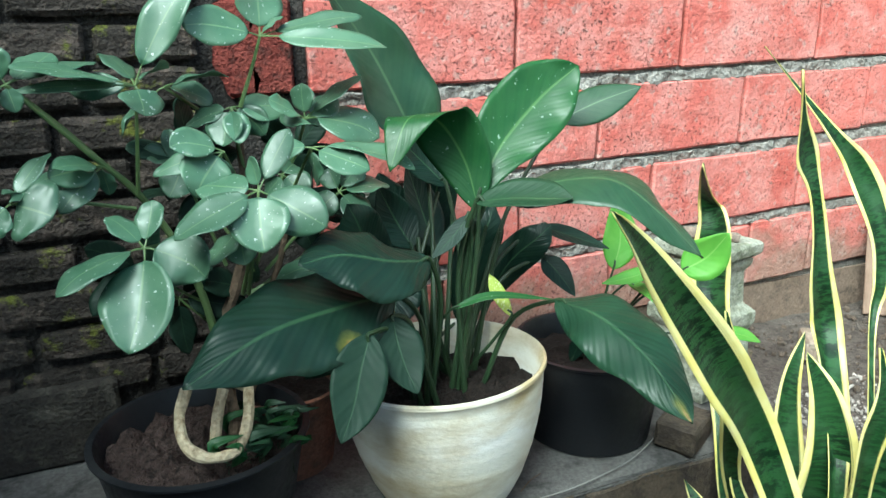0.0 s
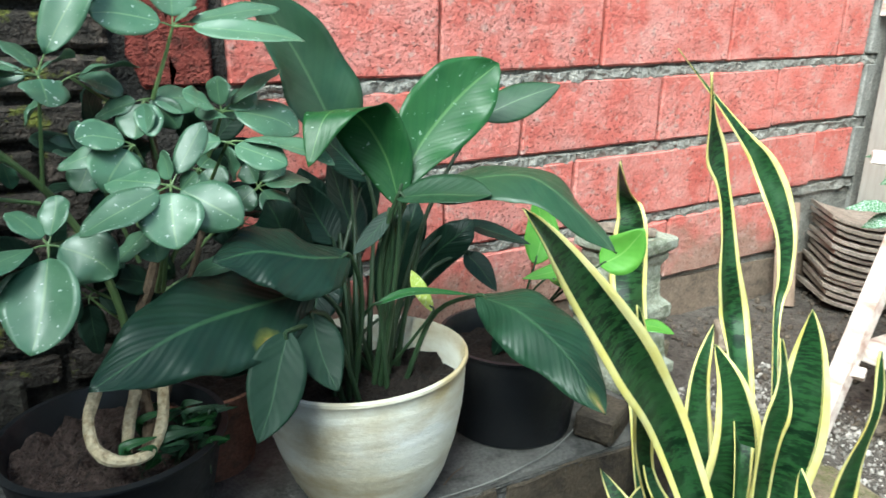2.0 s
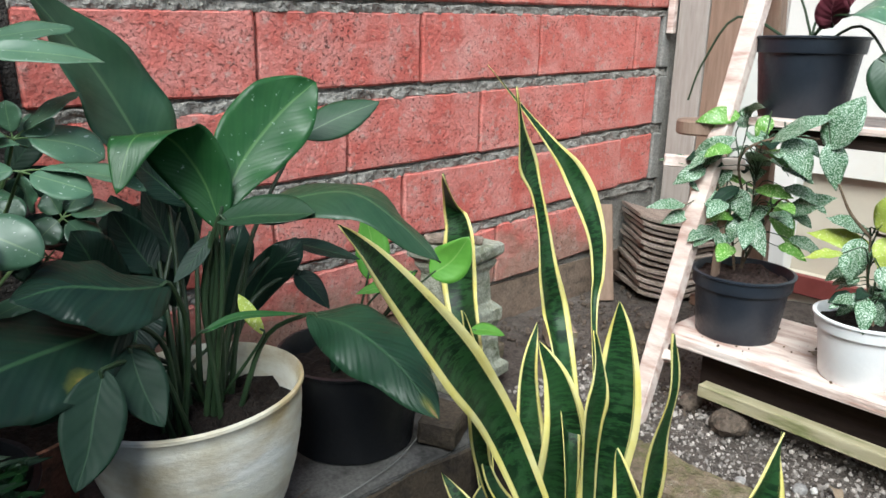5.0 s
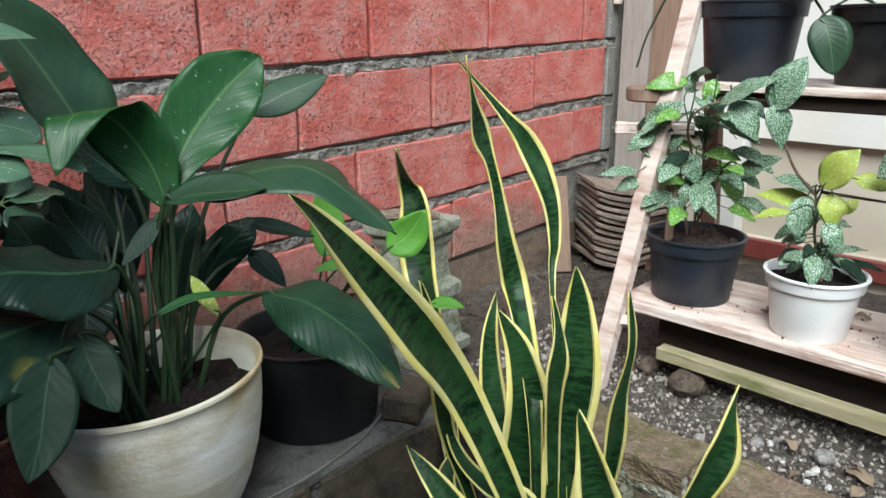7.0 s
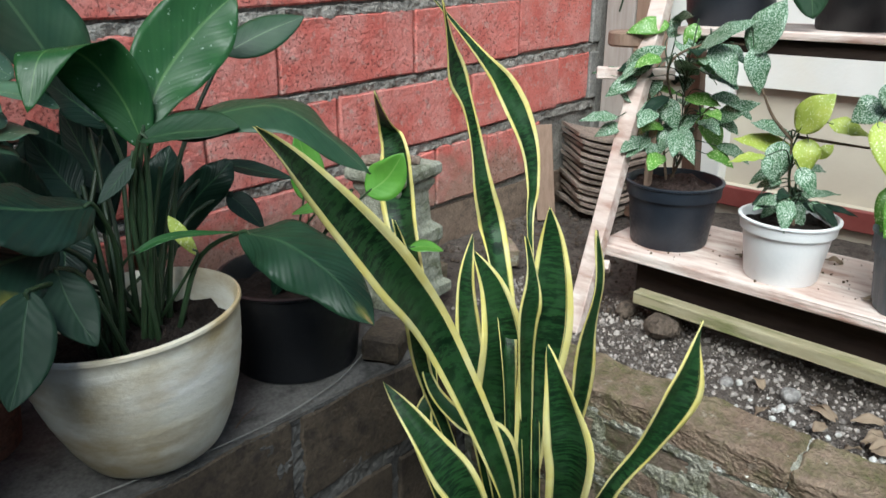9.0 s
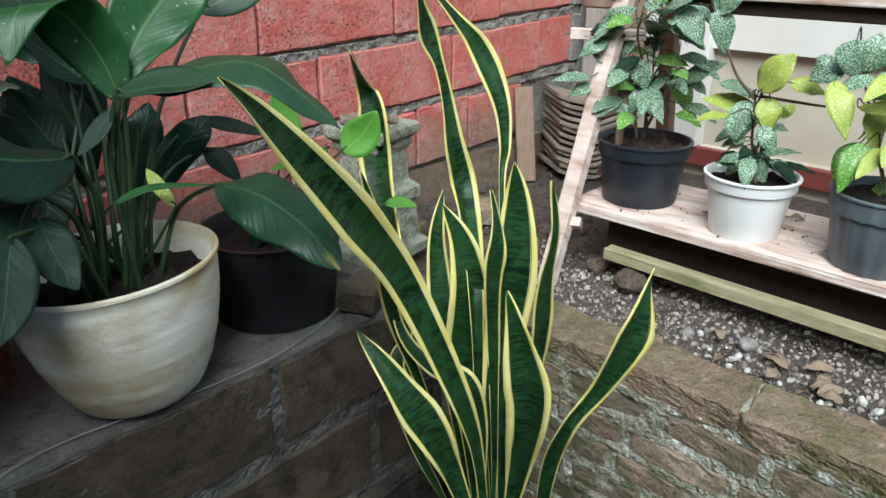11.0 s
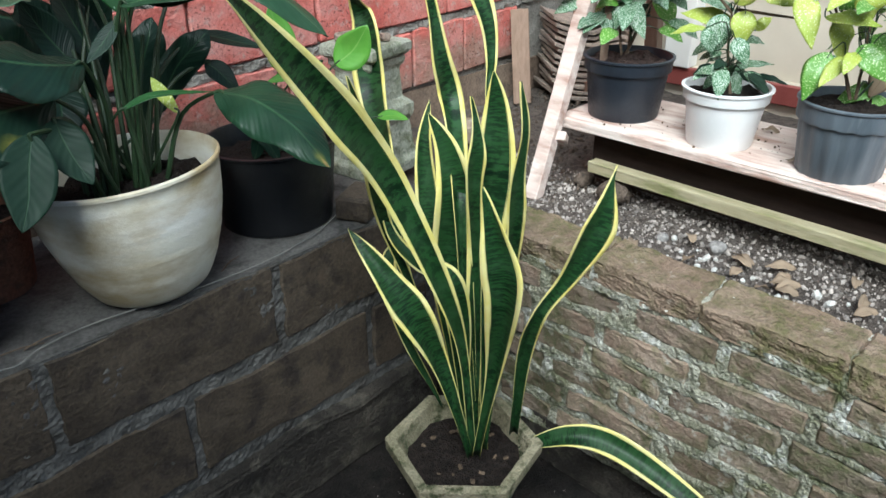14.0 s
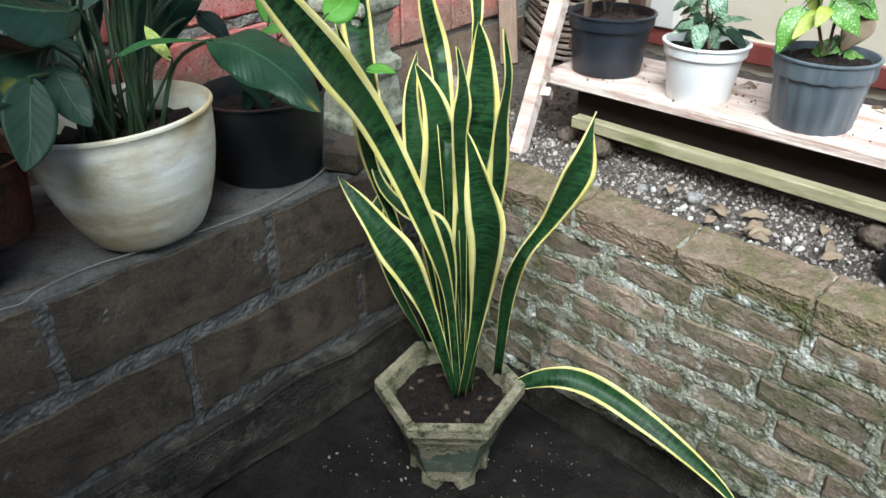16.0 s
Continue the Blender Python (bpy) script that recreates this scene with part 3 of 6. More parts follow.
solid("wall_base", box(-0.80, 1.02, 0.004, 0.012, FLOOR, 0.515), stone_mat("brown_render", (0.16, 0.115, 0.085), (0.23, 0.17, 0.13), (0.10, 0.08, 0.06), patch=8, own=False, tone=0), "brown rendered foot of the block wall", "wall", "structure")

# cement-topped ledge along the wall
ledge = solid("ledge", box(-2.0, BEDX + 0.02, FRONT + 0.005, 0.004, FLOOR, LEDGE - 0.004), M_LEDGEMORTAR, "block-built ledge smeared with grey cement", "ledge", "structure")
bm = bmesh.new()
bmesh.ops.create_grid(bm, x_segments=120, y_segments=24, size=0.5)
bmesh.ops.transform(bm, verts=bm.verts, matrix=Matrix.LocRotScale((-1.04, FRONT / 2, LEDGE), None, (1.90, -FRONT - 0.006, 1)))
for v in bm.verts:
    v.co.z += 0.003 * noise.noise(v.co * 11) - (0.007 if v.co.y < FRONT + 0.02 else 0)
solid("ledge_top", bm, M_LEDGETOP, "dark worn cement top of the ledge", "ledge", "structure", smooth=True)

# brick wall of the raised bed
bed_wall = solid("wall_bed", box(BEDX + 0.012, BEDX + 0.105, -3.0, FRONT + 0.006, FLOOR, 0.425), M_LIME, "low weathered brick wall of the raised bed", "wall", "structure")
bm = bmesh.new()
bmesh.ops.create_grid(bm, x_segments=110, y_segments=220, size=0.5)
bmesh.ops.transform(bm, verts=bm.verts, matrix=Matrix.LocRotScale((0.51, -1.5, 0.408), None, (1.18, 3.0, 1)))
for v in bm.verts:
    v.co.z += 0.010 * noise.noise(v.co * 7) + 0.005 * noise.noise(v.co * 30)
solid("gravel_bed", bm, M_GRAVELBED, "gritty grey earth of the raised bed", "earth", "structure", smooth=True)



def render_coat(at, axis, a0, a1, z0, z1, na, nz, amp, seed):
    """An uneven coat of mortar on a wall's face: a closed sheet that swells and sinks, so that bricks show through where it is thin."""
    bm = bmesh.new()
    rows = []
    for k in range(nz + 1):
        row = []
        for i in range(na + 1):
            a, z = a0 + (a1 - a0) * i / na, z0 + (z1 - z0) * k / nz
            q = Vector((a * 0.9, seed, z))
            d = amp * (0.55 * noise.noise(q * 9) + 0.5 * noise.noise(q * 26) + 0.5 * noise.noise(q * 70) + 0.45 * noise.noise(q * 140))
            row.append(bm.verts.new((at - d, a, z) if axis == "y" else (a, at - d, z)))
        rows.append(row)
    for p, q in zip(rows, rows[1:]):
        for i in range(na):
            f = (p[i], p[i + 1], q[i + 1], q[i])
            bm.faces.new(f[::-1] if axis == "y" else f)
    return bm


part("coat", render_coat(FRONT + 0.0022, "x", -2.0, BEDX, FLOOR, 0.434, 420, 110, 0.0060, 7.0), M_LEDGEMORTAR, ledge, "smeared grey cement")

# house side behind the plant stand
HX = 1.10
solid("wall_east", box(HX, HX + 0.1, -3.0, 0.0, FLOOR, 0.50), M_BEIGEWALL, "beige plastered foot of the house wall", "wall", "structure")
solid("wall_panel_low", box(HX + 0.03, HX + 0.1, -3.0, 0.0, 0.50, 0.80), M_BEIGEWALL, "beige recessed panel of the house wall", "wall", "structure")
solid("wall_panel_high", box(HX, HX + 0.1, -3.0, 0.0, 0.80, 2.1), M_WHITEWALL, "white painted panel of the house wall", "wall", "structure")
solid("trim", box(HX - 0.02, HX, -3.0, -0.06, 0.44, 0.50, 0.003), M_REDTRIM, "dark red painted sill board", "trim", "structure")
solid("trim_white", box(HX - 0.03, HX + 0.03, -0.42, -0.33, 0.50, 2.1, 0.003), M_WHITEWALL, "white painted corner board", "trim", "structure")
solid("wall_corner", box(1.02, 1.10, 0.0, 0.14, FLOOR, 2.1), M_GREYBLOCK, "grey unpainted corner of the block wall", "wall", "structure")

# plain unseen walls added to close the yard behind the camera
solid("wall_south", box(-2.1, 1.2, -3.6, -3.5, FLOOR, 1.0), M_GREYBLOCK, "plain unseen grey wall added to close the yard", "wall", "structure")
# height set to keep sun off the left side but not the right
solid("wall_west", box(-2.1, -2.0, -3.5, 0.006, FLOOR, 2.20), M_DARKBRICK, "unseen dark brick wall added to shade the left of the yard", "wall", "structure")


# ---- snake plant in the hexagonal pot ----
PX, PY = -0.350, -0.757


def hex_ring(bm, r, z, turn=0.0):
    return [bm.verts.new((PX + r * math.cos(turn + i * math.pi / 3), PY + r * math.sin(turn + i * math.pi / 3), z)) for i in range(6)]


def hex_pot(turn):
    bm = bmesh.new()
    prof = [(0.083, FLOOR + 0.020), (0.089, FLOOR + 0.06), (0.123, 0.045), (0.131, 0.052), (0.131, 0.066), (0.151, 0.082), (0.152, 0.108), (0.130, 0.108), (0.114, 0.06)]
    rings = [hex_ring(bm, r, z, turn) for r, z in prof]
    for p, q in zip(rings, rings[1:]):
        for i in range(6):
            bm.faces.new((p[i], p[(i + 1) % 6], q[(i + 1) % 6], q[i]))
    bm.faces.new(rings[0][::-1])
    bm.faces.new(rings[-1])
    bmesh.ops.bevel(bm, geom=[e for e in bm.edges], offset=0.003, segments=2, affect="EDGES", profile=0.6)
    for v in bm.verts:
        v.co += Vector((1, 1, 1)) * 0.0015 * noise.noise(v.co * 40)
    for i in range(6):
        a = turn + i * math.pi / 3
        c = Vector((PX + 0.069 * math.cos(a), PY + 0.069 * math.sin(a), 0))
        box(-0.022, 0.012, -0.020, 0.020, FLOOR, FLOOR + 0.034, 0.004, 0.001, 1, Matrix.Translation(c) @ Matrix.Rotation(a, 4, "Z"), bm)
    return bm


snake = thing("snake_plant", (PX, PY, FLOOR), "tall snake plant with yellow-edged sword leaves in a hexagonal stone pot", "potted plant")
pot = part("pot", hex_pot(0.20), M_HEXPOT, snake, "weathered hexagonal cast-stone pot with moss")
part("soil", soil_disc((PX, PY, 0.072), 0.108), M_SOIL, pot, smooth=True)


def algae_skin(turn):
    """A thin green skin with a ragged upper edge on the pot's lower faces."""
    bm = bmesh.new()
    n = 16
    for i in range(6):
        a, b = turn + i * math.pi / 3, turn + (i + 1) * math.pi / 3
        cols = []
        for k in range(n + 1):
            f = k / n
            col = []
            top = 0.72 + 0.5 * noise.noise((i * 3.1 + f * 2.4, 0.3, 2.0)) + 0.16 * noise.noise((i * 5.0 + f * 11, 4.0, 1.0))
            for j in range(6):
                h = max(0.1, min(0.95, top)) * j / 5
                r = 0.0885 + (0.123 - 0.089) * h + 0.0028
                z = FLOOR + 0.058 + (0.045 - FLOOR - 0.06) * h
                c = Vector((math.cos(a), math.sin(a), 0)).lerp(Vector((math.cos(b), math.sin(b), 0)), f) * r
                col.append(bm.verts.new((PX + c.x, PY + c.y, z)))
            cols.append(col)
        for p, q in zip(cols, cols[1:]):
            for j in range(5):
                bm.faces.new((p[j], q[j], q[j + 1], p[j + 1]))
    return bm


part("algae", algae_skin(0.20), M_ALGAE, pot, "blue-green algae on the lower faces")


def sword(points, width, face, turn=0.0, cup=0.22, wave=0.0035, waves=2.8, shape=shape_sword):
    face = Matrix.Rotation(random.uniform(-0.45, 0.45), 3, "Z") @ Vector(face)
    return part("leaf", blade(points, width * 1.06, face, turn, shape, cup, wave, waves, 0.0026, 44, 10, seed=len(points) + width * 90, fold=2.2), M_SNAKE, snake)


TOWARD = (-0.72, -0.62, 0.25)
sword([(-0.350, -0.779, 0.088), (-0.347, -0.752, 0.291), (-0.392, -0.748, 0.449), (-0.456, -0.701, 0.649), (-0.533, -0.701, 0.763), (-0.603, -0.703, 0.853), (-0.667, -0.713, 0.925), (-0.728, -0.737, 0.978)], 0.062, (-0.5, -0.75, 0.45), cup=0.25)
sword([(-0.325, -0.784, 0.090), (-0.240, -0.704, 0.484), (-0.042, -0.533, 0.663), (-0.013, -0.515, 0.736), (-0.012, -0.500, 0.814), (-0.032, -0.461, 0.908), (-0.077, -0.440, 0.971), (-0.165, -0.365, 1.101)], 0.050, TOWARD, 0, 0.3, shape=shape_late)
sword([(-0.338, -0.771, 0.089), (-0.285, -0.693, 0.390), (-0.272, -0.666, 0.563), (-0.155, -0.536, 0.673), (-0.168, -0.524, 0.760), (-0.176, -0.514, 0.839), (-0.190, -0.508, 0.905), (-0.213, -0.500, 0.965), (-0.269, -0.526, 1.076)], 0.047, TOWARD, 20, 0.3, shape=shape_waist)
sword([(-0.305, -0.706, 0.107), (-0.260, -0.516, 0.338), (-0.220, -0.433, 0.507), (-0.126, -0.282, 0.650), (-0.122, -0.267, 0.768), (-0.125, -0.246, 0.827), (-0.220, -0.319, 0.914)], 0.076, TOWARD)
sword([(-0.348, -0.771, 0.096), (-0.294, -0.687, 0.288), (-0.279, -0.650, 0.432), (-0.270, -0.660, 0.549), (-0.270, -0.640, 0.641), (-0.286, -0.611, 0.707)], 0.074, TOWARD, cup=0.3, wave=0.003)
sword([(-0.341, -0.756, 0.098), (-0.305, -0.682, 0.264), (-0.289, -0.627, 0.428), (-0.278, -0.599, 0.534), (-0.264, -0.575, 0.635), (-0.239, -0.568, 0.711)], 0.047, TOWARD, 25)
sword([(-0.341, -0.778, 0.096), (-0.293, -0.731, 0.281), (-0.256, -0.714, 0.446), (-0.240, -0.722, 0.611), (-0.228, -0.714, 0.718), (-0.235, -0.711, 0.787)], 0.074, TOWARD, cup=0.3)
sword([(-0.328, -0.793, 0.096), (-0.311, -0.798, 0.269), (-0.311, -0.816, 0.436), (-0.332, -0.841, 0.571), (-0.349, -0.857, 0.671), (-0.357, -0.871, 0.751), (-0.370, -0.873, 0.824)], 0.030, TOWARD, 50, wave=0.003)
sword([(-0.307, -0.842, 0.156), (-0.325, -0.868, 0.348), (-0.336, -0.901, 0.453), (-0.313, -0.938, 0.531), (-0.286, -0.962, 0.622), (-0.260, -0.967, 0.700)], 0.056, (-0.6, -0.5, 0.6), 45, 0.3, shape=shape_twist)
sword([(-0.354, -0.797, 0.101), (-0.358, -0.838, 0.338), (-0.378, -0.867, 0.490), (-0.386, -0.853, 0.583), (-0.391, -0.827, 0.665)], 0.066, TOWARD, cup=0.35)
sword([(-0.360, -0.782, 0.093), (-0.381, -0.733, 0.274), (-0.418, -0.706, 0.391), (-0.442, -0.657, 0.468), (-0.455, -0.585, 0.540)], 0.062, TOWARD, 15, cup=0.35, wave=0.006)
sword([(-0.341, -0.756, 0.082), (-0.341, -0.634, 0.352), (-0.394, -0.608, 0.539), (-0.432, -0.630, 0.650), (-0.457, -0.642, 0.733), (-0.490, -0.654, 0.816)], 0.033, TOWARD, 40, wave=0.003)
sword([(-0.330, -0.779, 0.089), (-0.267, -0.710, 0.413), (-0.288, -0.717, 0.608), (-0.288, -0.724, 0.685), (-0.288, -0.709, 0.755)], 0.035, TOWARD, 30, wave=0.003)
sword([(-0.342, -0.766, 0.089), (-0.326, -0.740, 0.221), (-0.323, -0.730, 0.359), (-0.345, -0.717, 0.446), (-0.380, -0.678, 0.474), (-0.391, -0.627, 0.511), (-0.388, -0.587, 0.586)], 0.041, (-0.5, -0.3, 0.8), 35, wave=0.002)
sword([(-0.347, -0.698, 0.156), (-0.366, -0.611, 0.314), (-0.350, -0.563, 0.416), (-0.308, -0.556, 0.460)], 0.040, TOWARD)
sword([(-0.265, -0.825, 0.075), (-0.215, -0.910, 0.125), (-0.175, -0.985, 0.118), (-0.158, -1.110, 0.082), (-0.140, -1.230, 0.022), (-0.128, -1.300, -0.035)], 0.046, (-0.6, -0.2, 0.75), 10, shape=shape_lance)

# ---- cream pot with the broad-leaved plant ----
CX, CY = -0.705, -0.345
cream = thing("peace_lily", (CX, CY, LEDGE), "broad-leaved green plant in a large cream pot on the ledge", "potted plant")
CP = [(0.082, 0.0), (0.089, 0.005)]
for k in range(1, 40):
    f = k / 40
    CP.append((0.089 + 0.0625 * math.sin(f * 1.45) ** 0.72 + 0.00016 * math.sin(k * 1.9) + 0.00018 * math.sin(k * 0.83 + 1) + (0.0006 if k % 9 == 0 else 0.0), 0.005 + 0.205 * f))
CP += [(0.1535, 0.214), (0.156, 0.218), (0.1555, 0.222), (0.152, 0.2245), (0.148, 0.220), (0.141, 0.19), (0.13, 0.15)]


def leaning(bm):
    """The pot stands a little askew on the uneven ledge."""
    bmesh.ops.rotate(bm, cent=(CX, CY, LEDGE), matrix=Matrix.Rotation(radians(-4), 3, Vector((0.7, 0.7, 0))), verts=bm.verts)
    bmesh.ops.translate(bm, verts=bm.verts, vec=(0.006, -0.005, 0.003))
    return bm


pot = part("pot", leaning(lathe((CX, CY, LEDGE), CP, 72)), M_CREAMPOT, cream, "cream pot with faint turning rings and brown stain", smooth=True)
part("soil", leaning(soil_disc((CX, CY, LEDGE + 0.172), 0.137, 0.013)), M_SOIL, pot, smooth=True)


def broad(base, points, width, face=(0, -0.5, 0.85), m=None, stem_r=0.0046, **kw):
    """A stalked broad leaf: the stalk rises from base to the blade's foot."""
    pts = [Vector(p) for p in points]
    b = Vector(base)
    d = (pts[1] - pts[0]).normalized()
    mid = b.lerp(pts[0], 0.55) + Vector((0, 0, 0.03)) - d * 0.02
    leaf = part("leaf", blade(points, width, face, thick=0.0009, nu=32, nv=12, **kw), m or M_PEACE, cream)
    part("stalk", tube([b, mid, pts[0], pts[0].lerp(pts[1], 0.25)], stem_r, stem_r * 0.45, 14, 7), M_STEM, leaf, smooth=True)
    return leaf


B = (CX, CY, LEDGE + 0.17)

# ---- pots ----
def round_pot(name_at, r_top, r_base, h, lip=0.012, wall=0.005, collar=0.0, flute=0.0):
    p = [(r_base * 0.96, 0.0), (r_base, 0.004)]
    if collar:
        low = r_base + (r_top - r_base) * 0.62
        p += [(low, h - collar - 0.0005), (low + 0.0055, h - collar), (low + 0.006, h - collar + 0.002)]
    p += [(r_top, h - 0.006), (r_top + lip * 0.3, h - 0.004), (r_top + lip * 0.3, h - 0.001), (r_top - wall * 0.5, h), (r_top - wall, h - 0.004), (r_base + (r_top - r_base) * 0.6 - wall, h * 0.6)]
    bm = lathe(name_at, p, 84)
    if flute:
        for v in bm.verts:
            d = Vector((v.co.x - name_at[0], v.co.y - name_at[1], 0))
            if v.co.z < name_at[2] + h - collar + 0.0045:
                a = math.atan2(d.y, d.x)
                v.co += d.normalized() * flute * (abs(math.cos(a * 9)) - 0.6)
                if v.co.z > name_at[2] + h - collar - 0.003:
                    v.co.z += 0.004 * (abs(math.cos(a * 9)) - 0.6)
    return bm


rear = thing("black_pot_plant", (-0.39, -0.27, LEDGE), "leafy plant in a plain black plastic pot beside the cream pot", "potted plant")
pot = part("pot", round_pot((-0.39, -0.27, LEDGE), 0.128, 0.112, 0.17), M_BLACKPOT, rear, smooth=True)
part("soil", soil_disc((-0.39, -0.27, LEDGE + 0.13), 0.118), M_SOIL, pot, smooth=True)

TX, TY = -1.045, -0.295
shrub = thing("umbrella_plant", (TX, TY, LEDGE), "umbrella plant with looped pale roots in a wide black pot", "potted plant")
pot = part("pot", round_pot((TX, TY, LEDGE), 0.138, 0.108, 0.17, lip=0.022), M_BLACKPOT, shrub, smooth=True)
part("soil", soil_disc((TX, TY, LEDGE + 0.132), 0.127, 0.015), M_SOILDRY, pot, smooth=True)

SHELF = 0.575
p1 = thing("speckled_plant", (0.31, -0.64, SHELF), "white-speckled leafy plant in a dark plastic pot", "potted plant", "pots on the plant stand")
pot = part("pot", round_pot((0.31, -0.64, SHELF), 0.096, 0.078, 0.135, collar=0.03), M_SLATEPOT, p1, smooth=True)
part("soil", soil_disc((0.31, -0.64, SHELF + 0.12), 0.088, 0.009), M_SOILDRY, pot, smooth=True)
p2 = thing("speckled_plant", (0.275, -0.885, SHELF), "lime and speckled leaves in a small white pot", "potted plant", "pots on the plant stand")
pot = part("pot", round_pot((0.275, -0.885, SHELF), 0.084, 0.064, 0.118, collar=0.025), M_WHITEPOT, p2, smooth=True)
part("soil", soil_disc((0.275, -0.885, SHELF + 0.10), 0.076), M_SOIL, pot, smooth=True)
p3 = thing("speckled_plant", (0.275, -1.115, SHELF), "lime and speckled leaves in a faded grey pot", "potted plant", "pots on the plant stand")
pot = part("pot", round_pot((0.275, -1.115, SHELF), 0.09, 0.072, 0.135, collar=0.036, flute=0.0035), M_GREYPOT, p3, smooth=True)
part("soil", soil_disc((0.275, -1.115, SHELF + 0.12), 0.083), M_SOIL, pot, smooth=True)

# ---- plant stand ----
stand = thing("plant_stand", (0.35, -1.1, 0.41), "raw pale wooden ladder stand for plants", "plant stand")
part("shelf", box(0.195, 0.47, -1.75, -0.535, SHELF - 0.022, SHELF, 0.002, 0.0006, 4), M_PALEWOOD, stand)
part("shelf", box(0.33, 0.60, -1.75, -0.60, 0.993, 1.008, 0.002, 0.0006, 4), M_PALEWOOD, stand)
# dark strip for the shadow line under the top shelf
part("shelf_rail", box(0.345, 0.365, -1.75, -0.62, 0.966, 0.992, 0.002), M_SHADEWOOD, stand)
part("leg", board((0.105, -0.552, 0.402), (0.46, -0.552, 1.35), 0.03, 0.035, (0, 1, 0)), M_PALEWOOD, stand)
part("leg", board((0.105, -1.70, 0.402), (0.46, -1.70, 1.35), 0.03, 0.035, (0, 1, 0)), M_PALEWOOD, stand)
part("leg", board((0.62, -0.552, 0.402), (0.47, -0.552, 1.35), 0.03, 0.035, (0, 1, 0)), M_BROWNWOOD, stand)
solid("timber_beam", board((0.215, -0.63, 0.475), (0.19, -1.8, 0.475), 0.030, 0.026), M_MOSSWOOD, "mossy timber batten lying over the gravel", "timber")


# ---- leaves of the cream and rear pots ----
def leaf_on(parent, base, points, width, face, m, stem=None, shape=shape_oval, r=0.0028, **kw):
    """A stalked leaf of any plant."""
    pts = [Vector(p) for p in points]
    leaf = part("leaf", blade(points, width, face, shape=shape, nu=16, nv=6, seed=width * 300 + pts[0].x * 50, **kw), m, parent)
    if base is not None:
        b = Vector(base)
        mid = b.lerp(pts[0], 0.5) + Vector((0, 0, 0.02)) - (pts[1] - pts[0]).normalized() * 0.012
        part("stalk", tube([b, mid, pts[0], pts[0].lerp(pts[1], 0.3)], r, r * 0.5, 10, 6), stem or M_STEM, leaf, smooth=True)
    return leaf


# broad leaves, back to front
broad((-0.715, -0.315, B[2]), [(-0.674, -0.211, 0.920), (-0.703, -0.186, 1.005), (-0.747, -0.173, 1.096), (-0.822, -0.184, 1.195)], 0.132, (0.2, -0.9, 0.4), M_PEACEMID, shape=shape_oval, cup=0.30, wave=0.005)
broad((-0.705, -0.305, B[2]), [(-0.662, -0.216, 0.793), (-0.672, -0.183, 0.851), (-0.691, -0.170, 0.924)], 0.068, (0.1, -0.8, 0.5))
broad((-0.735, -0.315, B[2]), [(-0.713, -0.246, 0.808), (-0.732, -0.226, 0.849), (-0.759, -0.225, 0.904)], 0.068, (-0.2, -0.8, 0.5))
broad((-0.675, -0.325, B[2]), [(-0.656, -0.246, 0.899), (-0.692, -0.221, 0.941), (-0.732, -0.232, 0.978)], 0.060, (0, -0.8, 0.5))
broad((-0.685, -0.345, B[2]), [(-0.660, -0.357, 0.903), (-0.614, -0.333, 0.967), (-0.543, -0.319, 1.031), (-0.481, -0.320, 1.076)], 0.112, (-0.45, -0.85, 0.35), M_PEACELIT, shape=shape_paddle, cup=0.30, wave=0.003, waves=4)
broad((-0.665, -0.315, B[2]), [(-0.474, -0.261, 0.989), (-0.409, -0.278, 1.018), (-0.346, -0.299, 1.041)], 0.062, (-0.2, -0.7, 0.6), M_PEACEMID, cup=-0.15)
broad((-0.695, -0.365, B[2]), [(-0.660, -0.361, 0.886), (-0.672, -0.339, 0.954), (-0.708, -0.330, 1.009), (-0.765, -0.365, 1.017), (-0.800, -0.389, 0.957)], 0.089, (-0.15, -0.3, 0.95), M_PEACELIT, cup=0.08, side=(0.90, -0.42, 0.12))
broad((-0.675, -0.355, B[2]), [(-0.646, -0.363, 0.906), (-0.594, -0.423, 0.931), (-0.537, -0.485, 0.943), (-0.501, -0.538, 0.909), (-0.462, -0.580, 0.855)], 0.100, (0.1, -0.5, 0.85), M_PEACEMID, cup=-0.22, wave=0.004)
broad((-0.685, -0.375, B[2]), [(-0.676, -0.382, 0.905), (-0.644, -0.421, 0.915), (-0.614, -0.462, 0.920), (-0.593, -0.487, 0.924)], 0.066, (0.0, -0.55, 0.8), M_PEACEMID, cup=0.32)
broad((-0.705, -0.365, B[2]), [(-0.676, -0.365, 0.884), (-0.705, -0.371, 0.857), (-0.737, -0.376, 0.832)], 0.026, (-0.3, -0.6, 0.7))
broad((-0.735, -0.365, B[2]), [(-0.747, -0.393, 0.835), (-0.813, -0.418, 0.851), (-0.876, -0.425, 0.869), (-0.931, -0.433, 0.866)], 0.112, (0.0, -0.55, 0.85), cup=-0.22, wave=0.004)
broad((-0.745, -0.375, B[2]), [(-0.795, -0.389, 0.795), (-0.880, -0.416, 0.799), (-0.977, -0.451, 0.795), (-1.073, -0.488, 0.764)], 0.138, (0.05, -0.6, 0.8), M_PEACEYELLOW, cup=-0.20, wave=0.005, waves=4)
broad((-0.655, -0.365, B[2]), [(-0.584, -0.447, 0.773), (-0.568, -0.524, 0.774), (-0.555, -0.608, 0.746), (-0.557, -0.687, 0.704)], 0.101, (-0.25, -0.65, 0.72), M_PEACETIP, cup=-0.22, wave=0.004)
